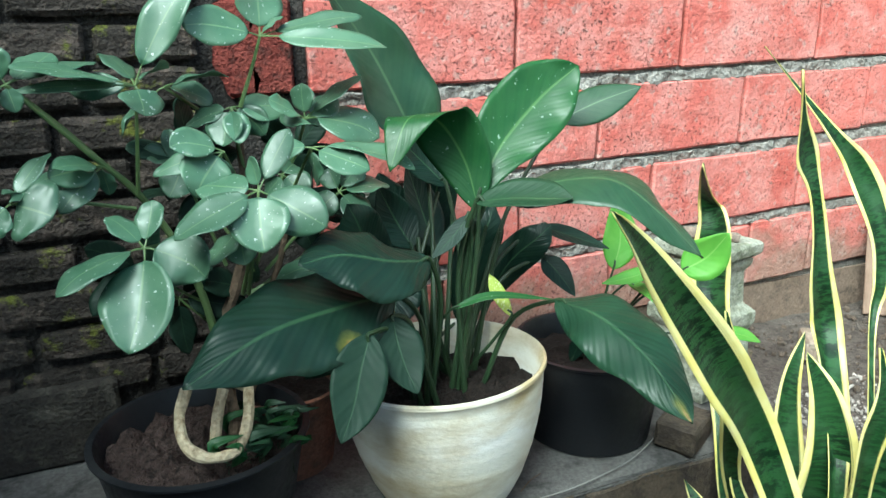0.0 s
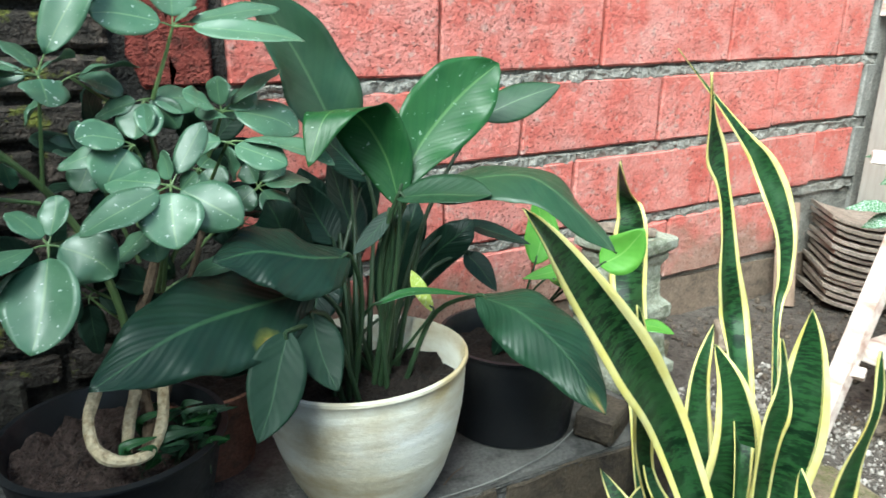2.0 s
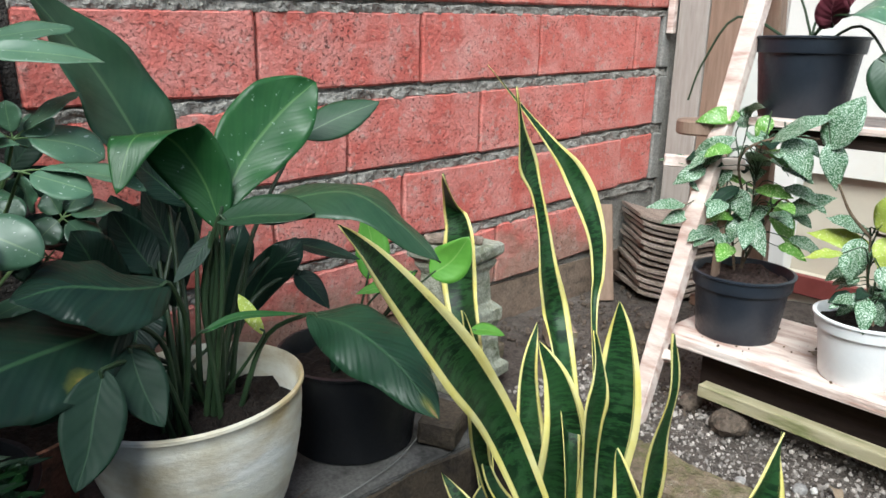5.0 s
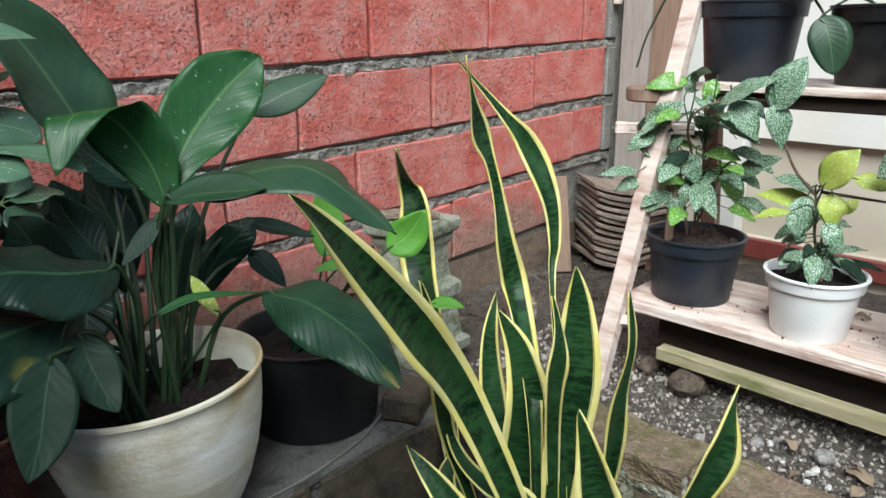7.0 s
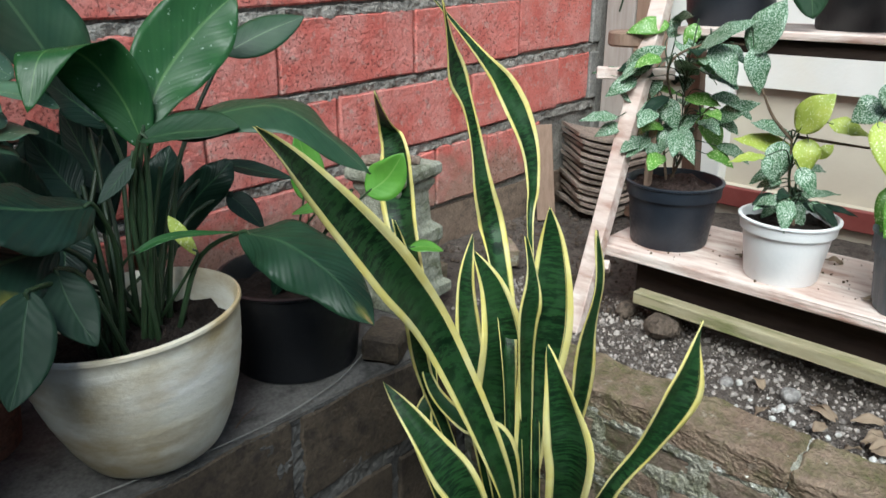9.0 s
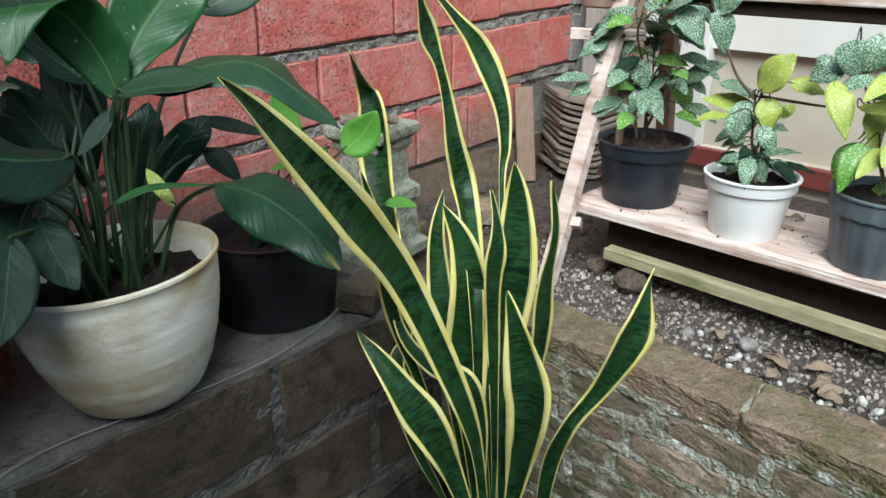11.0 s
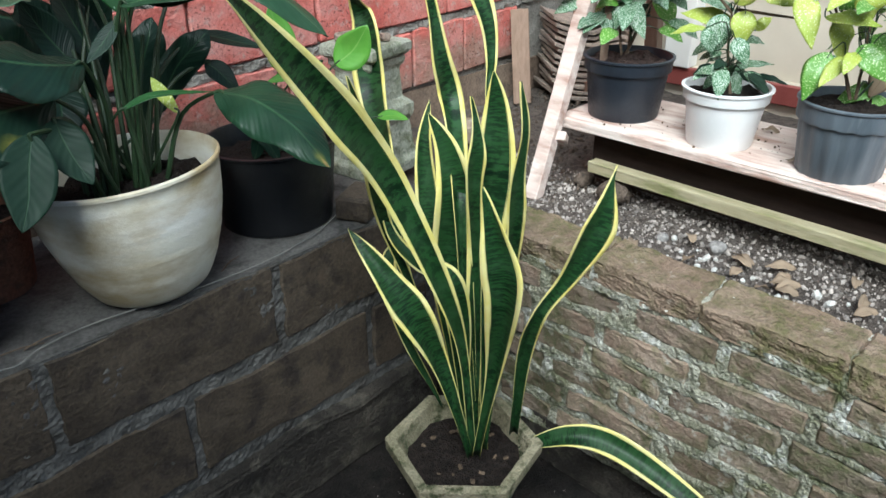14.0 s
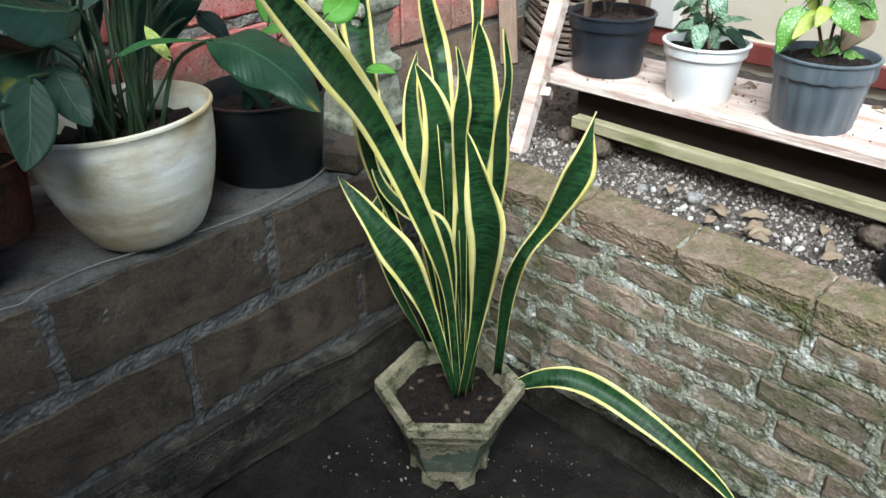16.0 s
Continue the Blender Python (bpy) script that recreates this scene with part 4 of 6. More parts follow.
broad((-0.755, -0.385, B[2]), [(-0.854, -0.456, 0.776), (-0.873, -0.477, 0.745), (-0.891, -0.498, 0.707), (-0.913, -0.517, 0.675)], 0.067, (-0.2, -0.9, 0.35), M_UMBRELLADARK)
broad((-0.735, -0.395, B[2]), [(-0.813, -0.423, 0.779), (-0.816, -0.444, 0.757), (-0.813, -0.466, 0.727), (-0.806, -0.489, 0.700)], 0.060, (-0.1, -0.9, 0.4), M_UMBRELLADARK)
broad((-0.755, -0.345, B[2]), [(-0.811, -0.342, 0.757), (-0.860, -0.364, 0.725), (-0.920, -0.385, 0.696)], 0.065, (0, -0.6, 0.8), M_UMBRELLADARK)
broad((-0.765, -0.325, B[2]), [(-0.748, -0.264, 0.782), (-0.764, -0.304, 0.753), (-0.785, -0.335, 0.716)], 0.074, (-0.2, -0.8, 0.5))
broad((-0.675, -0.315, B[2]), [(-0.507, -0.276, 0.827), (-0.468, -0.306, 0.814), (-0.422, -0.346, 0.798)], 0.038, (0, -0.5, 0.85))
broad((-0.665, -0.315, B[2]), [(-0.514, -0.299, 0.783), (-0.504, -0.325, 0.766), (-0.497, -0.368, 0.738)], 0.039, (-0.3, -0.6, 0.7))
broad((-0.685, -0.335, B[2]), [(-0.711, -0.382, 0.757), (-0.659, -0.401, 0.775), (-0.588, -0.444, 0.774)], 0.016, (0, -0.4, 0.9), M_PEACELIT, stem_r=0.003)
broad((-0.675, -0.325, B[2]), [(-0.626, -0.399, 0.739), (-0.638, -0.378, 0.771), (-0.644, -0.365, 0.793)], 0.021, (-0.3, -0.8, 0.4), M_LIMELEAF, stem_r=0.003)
part("stalk", tube([(-0.705, -0.313, B[2]), (-0.705, -0.309, B[2] + 0.09), (-0.682, -0.250, 0.840)], 0.0055, 0.003, 12, 7), M_STEM, cream, smooth=True)
part("stalk", tube([(-0.681, -0.297, B[2]), (-0.675, -0.291, B[2] + 0.09), (-0.644, -0.240, 0.852)], 0.0055, 0.003, 12, 7), M_STEM, cream, smooth=True)
part("stalk", tube([(-0.721, -0.329, B[2]), (-0.725, -0.327, B[2] + 0.09), (-0.718, -0.281, 0.835)], 0.0055, 0.003, 12, 7), M_STEM, cream, smooth=True)
part("stalk", tube([(-0.665, -0.329, B[2]), (-0.655, -0.327, B[2] + 0.09), (-0.655, -0.320, 0.838)], 0.0055, 0.003, 12, 7), M_STEM, cream, smooth=True)
part("stalk", tube([(-0.657, -0.297, B[2]), (-0.645, -0.291, B[2] + 0.09), (-0.608, -0.285, 0.841)], 0.0055, 0.003, 12, 7), M_STEM, cream, smooth=True)
part("stalk", tube([(-0.641, -0.313, B[2]), (-0.625, -0.309, B[2] + 0.09), (-0.590, -0.297, 0.833)], 0.0055, 0.003, 12, 7), M_STEM, cream, smooth=True)
part("stalk", tube([(-0.737, -0.297, B[2]), (-0.745, -0.291, B[2] + 0.09), (-0.657, -0.215, 0.884)], 0.0055, 0.003, 12, 7), M_STEM, cream, smooth=True)
part("stalk", tube([(-0.689, -0.361, B[2]), (-0.685, -0.363, B[2] + 0.09), (-0.669, -0.340, 0.861)], 0.0055, 0.003, 12, 7), M_STEM, cream, smooth=True)

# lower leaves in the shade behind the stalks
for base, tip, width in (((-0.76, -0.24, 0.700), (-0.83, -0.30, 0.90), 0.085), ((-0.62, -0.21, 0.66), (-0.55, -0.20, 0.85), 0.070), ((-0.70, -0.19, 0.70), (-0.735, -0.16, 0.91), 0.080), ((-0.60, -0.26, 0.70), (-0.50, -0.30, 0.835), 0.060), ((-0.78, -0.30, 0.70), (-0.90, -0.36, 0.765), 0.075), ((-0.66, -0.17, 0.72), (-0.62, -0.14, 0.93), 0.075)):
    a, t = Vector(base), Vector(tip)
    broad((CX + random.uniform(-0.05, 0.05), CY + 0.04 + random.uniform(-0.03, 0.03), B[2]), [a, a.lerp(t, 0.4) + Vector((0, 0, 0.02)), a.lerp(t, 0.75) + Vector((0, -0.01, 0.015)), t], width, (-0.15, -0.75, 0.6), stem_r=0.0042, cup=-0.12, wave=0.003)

# bright leaves of the rear pot
leaf_on(rear, (-0.39, -0.27, LEDGE + 0.13), [(-0.357, -0.277, 0.733), (-0.340, -0.269, 0.787), (-0.347, -0.256, 0.852)], 0.061, (-0.4, -0.8, 0.4), M_BRIGHT)
leaf_on(rear, (-0.39, -0.27, LEDGE + 0.13), [(-0.301, -0.344, 0.753), (-0.363, -0.336, 0.740), (-0.416, -0.325, 0.732)], 0.029, (0, -0.5, 0.8), M_BRIGHT)
leaf_on(rear, (-0.39, -0.27, LEDGE + 0.13), [(-0.285, -0.361, 0.747), (-0.260, -0.388, 0.775), (-0.245, -0.415, 0.821)], 0.070, (-0.3, -0.7, 0.6), M_BRIGHT)
leaf_on(rear, (-0.39, -0.27, LEDGE + 0.13), [(-0.341, -0.297, 0.715), (-0.328, -0.340, 0.707), (-0.326, -0.395, 0.686)], 0.033, (0, -0.5, 0.8), M_BRIGHT)
leaf_on(rear, (-0.39, -0.27, LEDGE + 0.13), [(-0.211, -0.389, 0.634), (-0.189, -0.411, 0.636), (-0.170, -0.437, 0.629)], 0.033, (0, -0.5, 0.8), M_BRIGHT)
leaf_on(rear, (-0.39, -0.27, LEDGE + 0.13), [(-0.426, -0.266, 0.570), (-0.413, -0.277, 0.615), (-0.388, -0.287, 0.657)], 0.030, (-0.3, -0.7, 0.5), M_PEACE)
leaf_on(rear, (-0.39, -0.27, LEDGE + 0.13), [(-0.388, -0.296, 0.565), (-0.407, -0.286, 0.607), (-0.449, -0.277, 0.643)], 0.028, (-0.3, -0.7, 0.5), M_PEACE)


# ---- sprays of the umbrella plant ----
def spray(hub, twig, leaflets, material=None):
    """A twig that ends in a hub, from which stalked leaflets fan out. leaflets: (tip, width)."""
    part("twig", tube(twig, 0.0030, 0.0018, 12, 6), M_STEMPALE, shrub, smooth=True)
    h = Vector(hub)
    for tip, width in leaflets:
        t = Vector(tip)
        d = t - h
        a = h + d * 0.15
        side = d.cross(Vector((0.3, -0.8, 0.5))).normalized()
        sag = Vector((0, 0, 0.05 * d.length)) + side * 0.05 * d.length * random.uniform(-1, 1)
        face = Vector((random.uniform(-0.7, 0.5), -0.50 + random.uniform(-0.4, 0.4), 0.75 + random.uniform(-0.35, 0.25)))
        leaflet = part("leaflet", blade([a + sag * 0.6, a + (t - a) * 0.35 + sag, a + (t - a) * 0.7 + sag, t], width, face, random.uniform(-40, 40), shape_round, random.uniform(-0.12, 0.28), random.uniform(0.0005, 0.002), 2.2, 0.0009, 16, 8, seed=random.random() * 6), material or M_UMBRELLA, shrub)
        part("stalk", tube([h, h + d * 0.08 + sag * 0.4, a + sag * 0.6], 0.0014, 0.0010, 6, 5), M_STEMPALE, leaflet, smooth=True)


spray((-0.923, -0.260, 1.118), [(-0.951, -0.240, 1.029), (-0.934, -0.249, 1.079), (-0.923, -0.260, 1.118)], [((-1.016, -0.267, 1.131), 0.053), ((-0.920, -0.242, 1.182), 0.064), ((-0.894, -0.267, 1.141), 0.021), ((-0.779, -0.332, 1.104), 0.041), ((-0.792, -0.274, 1.142), 0.034)])
spray((-1.076, -0.276, 1.062), [(-1.087, -0.244, 0.925), (-1.081, -0.262, 0.995), (-1.076, -0.276, 1.062)], [((-1.199, -0.318, 1.088), 0.046), ((-1.202, -0.300, 1.060), 0.017), ((-0.996, -0.261, 1.180), 0.050), ((-1.071, -0.299, 1.029), 0.058), ((-1.150, -0.236, 1.057), 0.033), ((-1.032, -0.227, 1.080), 0.029), ((-1.111, -0.213, 1.098), 0.037)])
spray((-0.959, -0.375, 0.945), [(-0.965, -0.273, 0.782), (-0.960, -0.321, 0.867), (-0.959, -0.375, 0.945)], [((-1.060, -0.404, 0.904), 0.051), ((-0.963, -0.347, 0.979), 0.032), ((-0.913, -0.352, 1.012), 0.032), ((-0.891, -0.421, 0.904), 0.063), ((-0.965, -0.421, 0.882), 0.071), ((-1.022, -0.325, 0.946), 0.054)])
spray((-1.090, -0.356, 0.885), [(-1.036, -0.260, 0.867), (-1.067, -0.317, 0.877), (-1.090, -0.356, 0.885)], [((-1.183, -0.400, 0.854), 0.049), ((-1.120, -0.432, 0.790), 0.083), ((-1.028, -0.391, 0.851), 0.066), ((-1.075, -0.314, 0.931), 0.035), ((-1.127, -0.327, 0.919), 0.039)])
spray((-1.221, -0.299, 0.938), [(-1.092, -0.247, 0.908), (-1.166, -0.275, 0.930), (-1.221, -0.299, 0.938)], [((-1.253, -0.312, 0.900), 0.050), ((-1.179, -0.328, 0.925), 0.079), ((-1.215, -0.305, 0.953), 0.025), ((-1.176, -0.265, 0.987), 0.028)])
spray((-1.124, -0.256, 0.966), [(-1.072, -0.229, 0.902), (-1.098, -0.240, 0.943), (-1.124, -0.256, 0.966)], [((-1.175, -0.288, 0.919), 0.038), ((-1.182, -0.280, 0.961), 0.043), ((-1.119, -0.243, 0.928), 0.026), ((-1.220, -0.247, 0.938), 0.034), ((-1.173, -0.308, 0.975), 0.031)])
spray((-1.206, -0.300, 1.069), [(-1.074, -0.227, 0.908), (-1.155, -0.261, 1.010), (-1.206, -0.300, 1.069)], [((-1.227, -0.301, 1.099), 0.049), ((-1.160, -0.265, 1.100), 0.049), ((-1.115, -0.254, 1.089), 0.041), ((-1.244, -0.306, 1.053), 0.049), ((-1.200, -0.302, 1.039), 0.024)])
spray((-1.040, -0.208, 1.055), [(-0.992, -0.185, 1.018), (-1.014, -0.201, 1.035), (-1.040, -0.208, 1.055)], [((-0.962, -0.235, 1.068), 0.036), ((-0.982, -0.205, 1.031), 0.036), ((-1.097, -0.191, 0.994), 0.039)])
spray((-0.962, -0.238, 1.029), [(-0.943, -0.207, 0.916), (-0.956, -0.224, 0.983), (-0.962, -0.238, 1.029)], [((-1.018, -0.214, 1.004), 0.035), ((-0.980, -0.262, 0.982), 0.053), ((-0.890, -0.231, 1.025), 0.053), ((-0.960, -0.274, 0.986), 0.035), ((-0.923, -0.249, 0.991), 0.044)])
spray((-0.987, -0.312, 0.983), [(-0.949, -0.225, 0.880), (-0.967, -0.271, 0.938), (-0.987, -0.312, 0.983)], [((-1.049, -0.324, 0.995), 0.042), ((-1.069, -0.309, 0.959), 0.033), ((-1.027, -0.337, 0.935), 0.065), ((-1.008, -0.301, 0.919), 0.049)])
spray((-0.870, -0.258, 1.012), [(-0.896, -0.207, 0.912), (-0.878, -0.231, 0.967), (-0.870, -0.258, 1.012)], [((-0.921, -0.275, 1.041), 0.035), ((-0.871, -0.254, 1.058), 0.039), ((-0.890, -0.275, 1.004), 0.058), ((-0.789, -0.256, 1.065), 0.044), ((-0.774, -0.280, 0.983), 0.067), ((-0.817, -0.239, 1.031), 0.039)])
spray((-0.883, -0.332, 0.984), [(-0.902, -0.224, 0.875), (-0.887, -0.276, 0.940), (-0.883, -0.332, 0.984)], [((-0.821, -0.375, 0.959), 0.050), ((-0.761, -0.377, 0.955), 0.041), ((-0.928, -0.303, 0.970), 0.033), ((-0.876, -0.322, 0.933), 0.039)])
spray((-0.973, -0.323, 0.891), [(-0.970, -0.253, 0.776), (-0.965, -0.297, 0.838), (-0.973, -0.323, 0.891)], [((-1.023, -0.348, 0.853), 0.043), ((-0.978, -0.355, 0.849), 0.049), ((-1.005, -0.317, 0.897), 0.036), ((-0.923, -0.317, 0.869), 0.036)])
spray((-0.822, -0.237, 0.903), [(-0.929, -0.212, 0.791), (-0.871, -0.226, 0.856), (-0.822, -0.237, 0.903)], [((-0.792, -0.269, 0.857), 0.055), ((-0.856, -0.235, 0.873), 0.046), ((-0.746, -0.240, 0.905), 0.048), ((-0.778, -0.212, 0.937), 0.040), ((-0.829, -0.208, 0.932), 0.037)])
spray((-0.902, -0.242, 0.935), [(-0.946, -0.218, 0.795), (-0.920, -0.232, 0.871), (-0.902, -0.242, 0.935)], [((-0.927, -0.243, 0.910), 0.045), ((-0.878, -0.264, 0.906), 0.049), ((-0.882, -0.224, 0.946), 0.045), ((-0.935, -0.214, 0.941), 0.039)])
spray((-1.030, -0.202, 0.946), [(-0.983, -0.209, 0.806), (-1.007, -0.207, 0.882), (-1.030, -0.202, 0.946)], [((-1.049, -0.217, 0.912), 0.046), ((-1.076, -0.185, 0.970), 0.033), ((-1.011, -0.180, 0.964), 0.040), ((-1.036, -0.163, 0.995), 0.027)])
spray((-0.876, -0.300, 0.819), [(-0.950, -0.259, 0.741), (-0.912, -0.279, 0.793), (-0.876, -0.300, 0.819)], [((-0.918, -0.332, 0.763), 0.049), ((-0.859, -0.339, 0.756), 0.049), ((-0.935, -0.277, 0.787), 0.044)])
# inner leaves of the umbrella plant, close to its stems, in the shade-darkened colour
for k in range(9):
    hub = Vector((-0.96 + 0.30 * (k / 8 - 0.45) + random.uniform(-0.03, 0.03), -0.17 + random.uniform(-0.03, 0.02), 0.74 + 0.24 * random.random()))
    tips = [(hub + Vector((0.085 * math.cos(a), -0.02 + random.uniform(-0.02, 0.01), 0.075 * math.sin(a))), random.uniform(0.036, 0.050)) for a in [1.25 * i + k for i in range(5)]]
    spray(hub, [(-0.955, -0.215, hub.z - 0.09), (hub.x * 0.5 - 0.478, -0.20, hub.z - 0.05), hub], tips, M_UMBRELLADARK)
part("stem", tube([(-1.005, -0.251, 0.622), (-1.001, -0.215, 0.699), (-0.970, -0.210, 0.779), (-0.948, -0.209, 0.860), (-0.950, -0.212, 0.942), (-0.954, -0.210, 1.019)], 0.011, 0.0040, 24, 8, wob=0.15), M_BROWNSTEM, shrub, smooth=True)
part("stem", tube([(-0.975, -0.256, 0.618), (-0.935, -0.214, 0.722), (-0.904, -0.217, 0.823), (-0.883, -0.220, 0.913)], 0.008, 0.0030, 24, 8, wob=0.15), M_BROWNSTEM, shrub, smooth=True)
part("stem", tube([(-1.002, -0.228, 0.669), (-1.025, -0.221, 0.790), (-1.075, -0.228, 0.906), (-1.140, -0.263, 0.989), (-1.206, -0.300, 1.068)], 0.0065, 0.0026, 24, 8, wob=0.15), M_STEMPALE, shrub, smooth=True)
part("root", tube([(-1.061, -0.327, 0.684), (-1.074, -0.351, 0.659), (-1.071, -0.381, 0.635), (-1.047, -0.397, 0.621), (-1.012, -0.389, 0.620), (-0.991, -0.356, 0.642), (-0.982, -0.319, 0.671)], 0.0075, 0.0068, 34, 9, wob=0.25), M_BARK, shrub, "pale looped aerial root", smooth=True)
part("root", tube([(-1.014, -0.307, 0.664), (-1.027, -0.331, 0.637), (-1.037, -0.360, 0.606)], 0.0085, 0.007, 16, 9, wob=0.3), M_BARK, shrub, smooth=True)
part("root", tube([(-1.048, -0.298, 0.676), (-1.020, -0.278, 0.677), (-0.980, -0.310, 0.667)], 0.009, 0.012, 16, 9, wob=0.3), M_BARK, shrub, smooth=True)
part("root", tube([(-1.004, -0.282, 0.650), (-1.003, -0.309, 0.620), (-1.013, -0.347, 0.592)], 0.009, 0.007, 16, 9, wob=0.3), M_BROWNSTEM, shrub, smooth=True)


# ---- leaves of the plants on the stand ----
leaf_on(p1, (0.297, -0.554, 0.902), [(0.269, -0.531, 0.915), (0.269, -0.572, 0.951), (0.285, -0.603, 0.973)], 0.047, (-0.60, -0.52, 0.43), M_SPECK, r=0.0016, shape=shape_lance, cup=0.12, wave=0.0012)
leaf_on(p1, (0.297, -0.554, 0.902), [(0.286, -0.528, 0.913), (0.266, -0.495, 0.918), (0.262, -0.454, 0.912)], 0.025, (-0.40, -0.22, 0.49), M_SPECK, r=0.0016, shape=shape_lance, cup=0.12, wave=0.0012)
leaf_on(p1, (0.229, -0.640, 0.942), [(0.338, -0.579, 1.010), (0.303, -0.549, 1.007), (0.285, -0.513, 0.994)], 0.039, (-0.71, -0.55, 0.49), M_SPECKGREEN, r=0.0016, shape=shape_lance, cup=0.12, wave=0.0012)
leaf_on(p1, (0.229, -0.640, 0.942), [(0.371, -0.562, 0.983), (0.380, -0.585, 1.016), (0.281, -0.635, 1.041)], 0.047, (-0.40, -0.20, 0.48), M_SPECK, r=0.0016, shape=shape_lance, cup=0.12, wave=0.0012)
leaf_on(p1, (0.228, -0.641, 0.932), [(0.214, -0.668, 0.958), (0.319, -0.637, 0.923), (0.322, -0.632, 0.882)], 0.047, (-0.43, -0.17, 0.75), M_SPECK, r=0.0016, shape=shape_lance, cup=0.12, wave=0.0012)
leaf_on(p1, (0.241, -0.677, 0.970), [(0.319, -0.645, 1.016), (0.305, -0.642, 0.992), (0.308, -0.632, 0.962)], 0.032, (-0.46, -0.35, 0.47), M_SPECKGREEN, r=0.0016, shape=shape_lance, cup=0.12, wave=0.0012)
leaf_on(p1, (0.243, -0.683, 0.973), [(0.239, -0.686, 0.971), (0.241, -0.740, 1.009), (0.256, -0.787, 1.029)], 0.049, (-0.33, -0.17, 0.62), M_SPECK, r=0.0016, shape=shape_lance, cup=0.12, wave=0.0012)
leaf_on(p1, (0.265, -0.771, 0.987), [(0.257, -0.780, 0.970), (0.266, -0.800, 1.025), (0.290, -0.815, 1.064)], 0.066, (-0.51, -0.16, 0.74), M_SPECK, r=0.0016, shape=shape_lance, cup=0.12, wave=0.0012)
leaf_on(p1, (0.251, -0.712, 0.985), [(0.253, -0.709, 0.983), (0.247, -0.739, 0.953), (0.255, -0.762, 0.914)], 0.054, (-0.50, -0.38, 0.46), M_SPECK, r=0.0016, shape=shape_lance, cup=0.12, wave=0.0012)
leaf_on(p1, (0.265, -0.771, 0.987), [(0.259, -0.782, 0.984), (0.255, -0.795, 0.947), (0.265, -0.802, 0.901)], 0.047, (-0.78, -0.58, 0.65), M_SPECK, r=0.0016, shape=shape_lance, cup=0.12, wave=0.0012)
leaf_on(p1, (0.306, -0.580, 0.847), [(0.280, -0.563, 0.861), (0.276, -0.591, 0.835), (0.287, -0.612, 0.798)], 0.054, (-0.56, -0.43, 0.80), M_SPECK, r=0.0016, shape=shape_lance, cup=0.12, wave=0.0012)
leaf_on(p1, (0.298, -0.558, 0.894), [(0.274, -0.553, 0.907), (0.245, -0.534, 0.894), (0.232, -0.508, 0.871)], 0.037, (-0.70, -0.28, 0.51), M_SPECK, r=0.0016, shape=shape_lance, cup=0.12, wave=0.0012)
leaf_on(p1, (0.300, -0.561, 0.886), [(0.271, -0.519, 0.889), (0.278, -0.550, 0.874), (0.300, -0.573, 0.848)], 0.047, (-0.64, -0.32, 0.76), M_SPECK, r=0.0016, shape=shape_lance, cup=0.12, wave=0.0012)
leaf_on(p1, (0.306, -0.580, 0.847), [(0.240, -0.537, 0.833), (0.201, -0.514, 0.836), (0.177, -0.486, 0.827)], 0.027, (-0.69, -0.22, 0.65), M_SPECK, r=0.0016, shape=shape_lance, cup=0.12, wave=0.0012)
leaf_on(p1, (0.310, -0.591, 0.823), [(0.253, -0.539, 0.814), (0.224, -0.525, 0.808), (0.211, -0.503, 0.792)], 0.029, (-0.71, -0.37, 0.42), M_SPECK, r=0.0016, shape=shape_lance, cup=0.12, wave=0.0012)
leaf_on(p1, (0.302, -0.569, 0.870), [(0.324, -0.546, 0.886), (0.339, -0.584, 0.883), (0.369, -0.614, 0.867)], 0.027, (-0.32, -0.23, 0.78), M_SPECKGREEN, r=0.0016, shape=shape_lance, cup=0.12, wave=0.0012)
leaf_on(p1, (0.338, -0.615, 0.849), [(0.295, -0.649, 0.879), (0.292, -0.688, 0.878), (0.305, -0.719, 0.868)], 0.039, (-0.32, -0.21, 0.56), M_SPECKGREEN, r=0.0016, shape=shape_lance, cup=0.12, wave=0.0012)
leaf_on(p1, (0.347, -0.664, 0.824), [(0.388, -0.642, 0.846), (0.382, -0.673, 0.805), (0.390, -0.697, 0.750)], 0.056, (-0.39, -0.45, 0.48), M_SPECKGREEN, r=0.0016, shape=shape_lance, cup=0.12, wave=0.0012)
leaf_on(p1, (0.309, -0.606, 0.774), [(0.309, -0.616, 0.790), (0.307, -0.648, 0.824), (0.320, -0.673, 0.843)], 0.042, (-0.61, -0.12, 0.53), M_SPECK, r=0.0016, shape=shape_lance, cup=0.12, wave=0.0012)
leaf_on(p1, (0.354, -0.707, 0.841), [(0.310, -0.707, 0.837), (0.307, -0.751, 0.866), (0.318, -0.788, 0.880)], 0.039, (-0.72, -0.21, 0.55), M_SPECK, r=0.0016, shape=shape_lance, cup=0.12, wave=0.0012)
leaf_on(p1, (0.310, -0.603, 0.784), [(0.283, -0.588, 0.809), (0.259, -0.607, 0.780), (0.252, -0.620, 0.741)], 0.034, (-0.31, -0.39, 0.48), M_SPECK, r=0.0016, shape=shape_lance, cup=0.12, wave=0.0012)
leaf_on(p1, (0.310, -0.603, 0.784), [(0.284, -0.639, 0.823), (0.266, -0.672, 0.796), (0.263, -0.699, 0.757)], 0.042, (-0.72, -0.26, 0.46), M_SPECK, r=0.0016, shape=shape_lance, cup=0.12, wave=0.0012)
leaf_on(p1, (0.307, -0.584, 0.839), [(0.280, -0.613, 0.872), (0.271, -0.634, 0.848), (0.278, -0.648, 0.814)], 0.044, (-0.68, -0.10, 0.45), M_SPECK, r=0.0016, shape=shape_lance, cup=0.12, wave=0.0012)
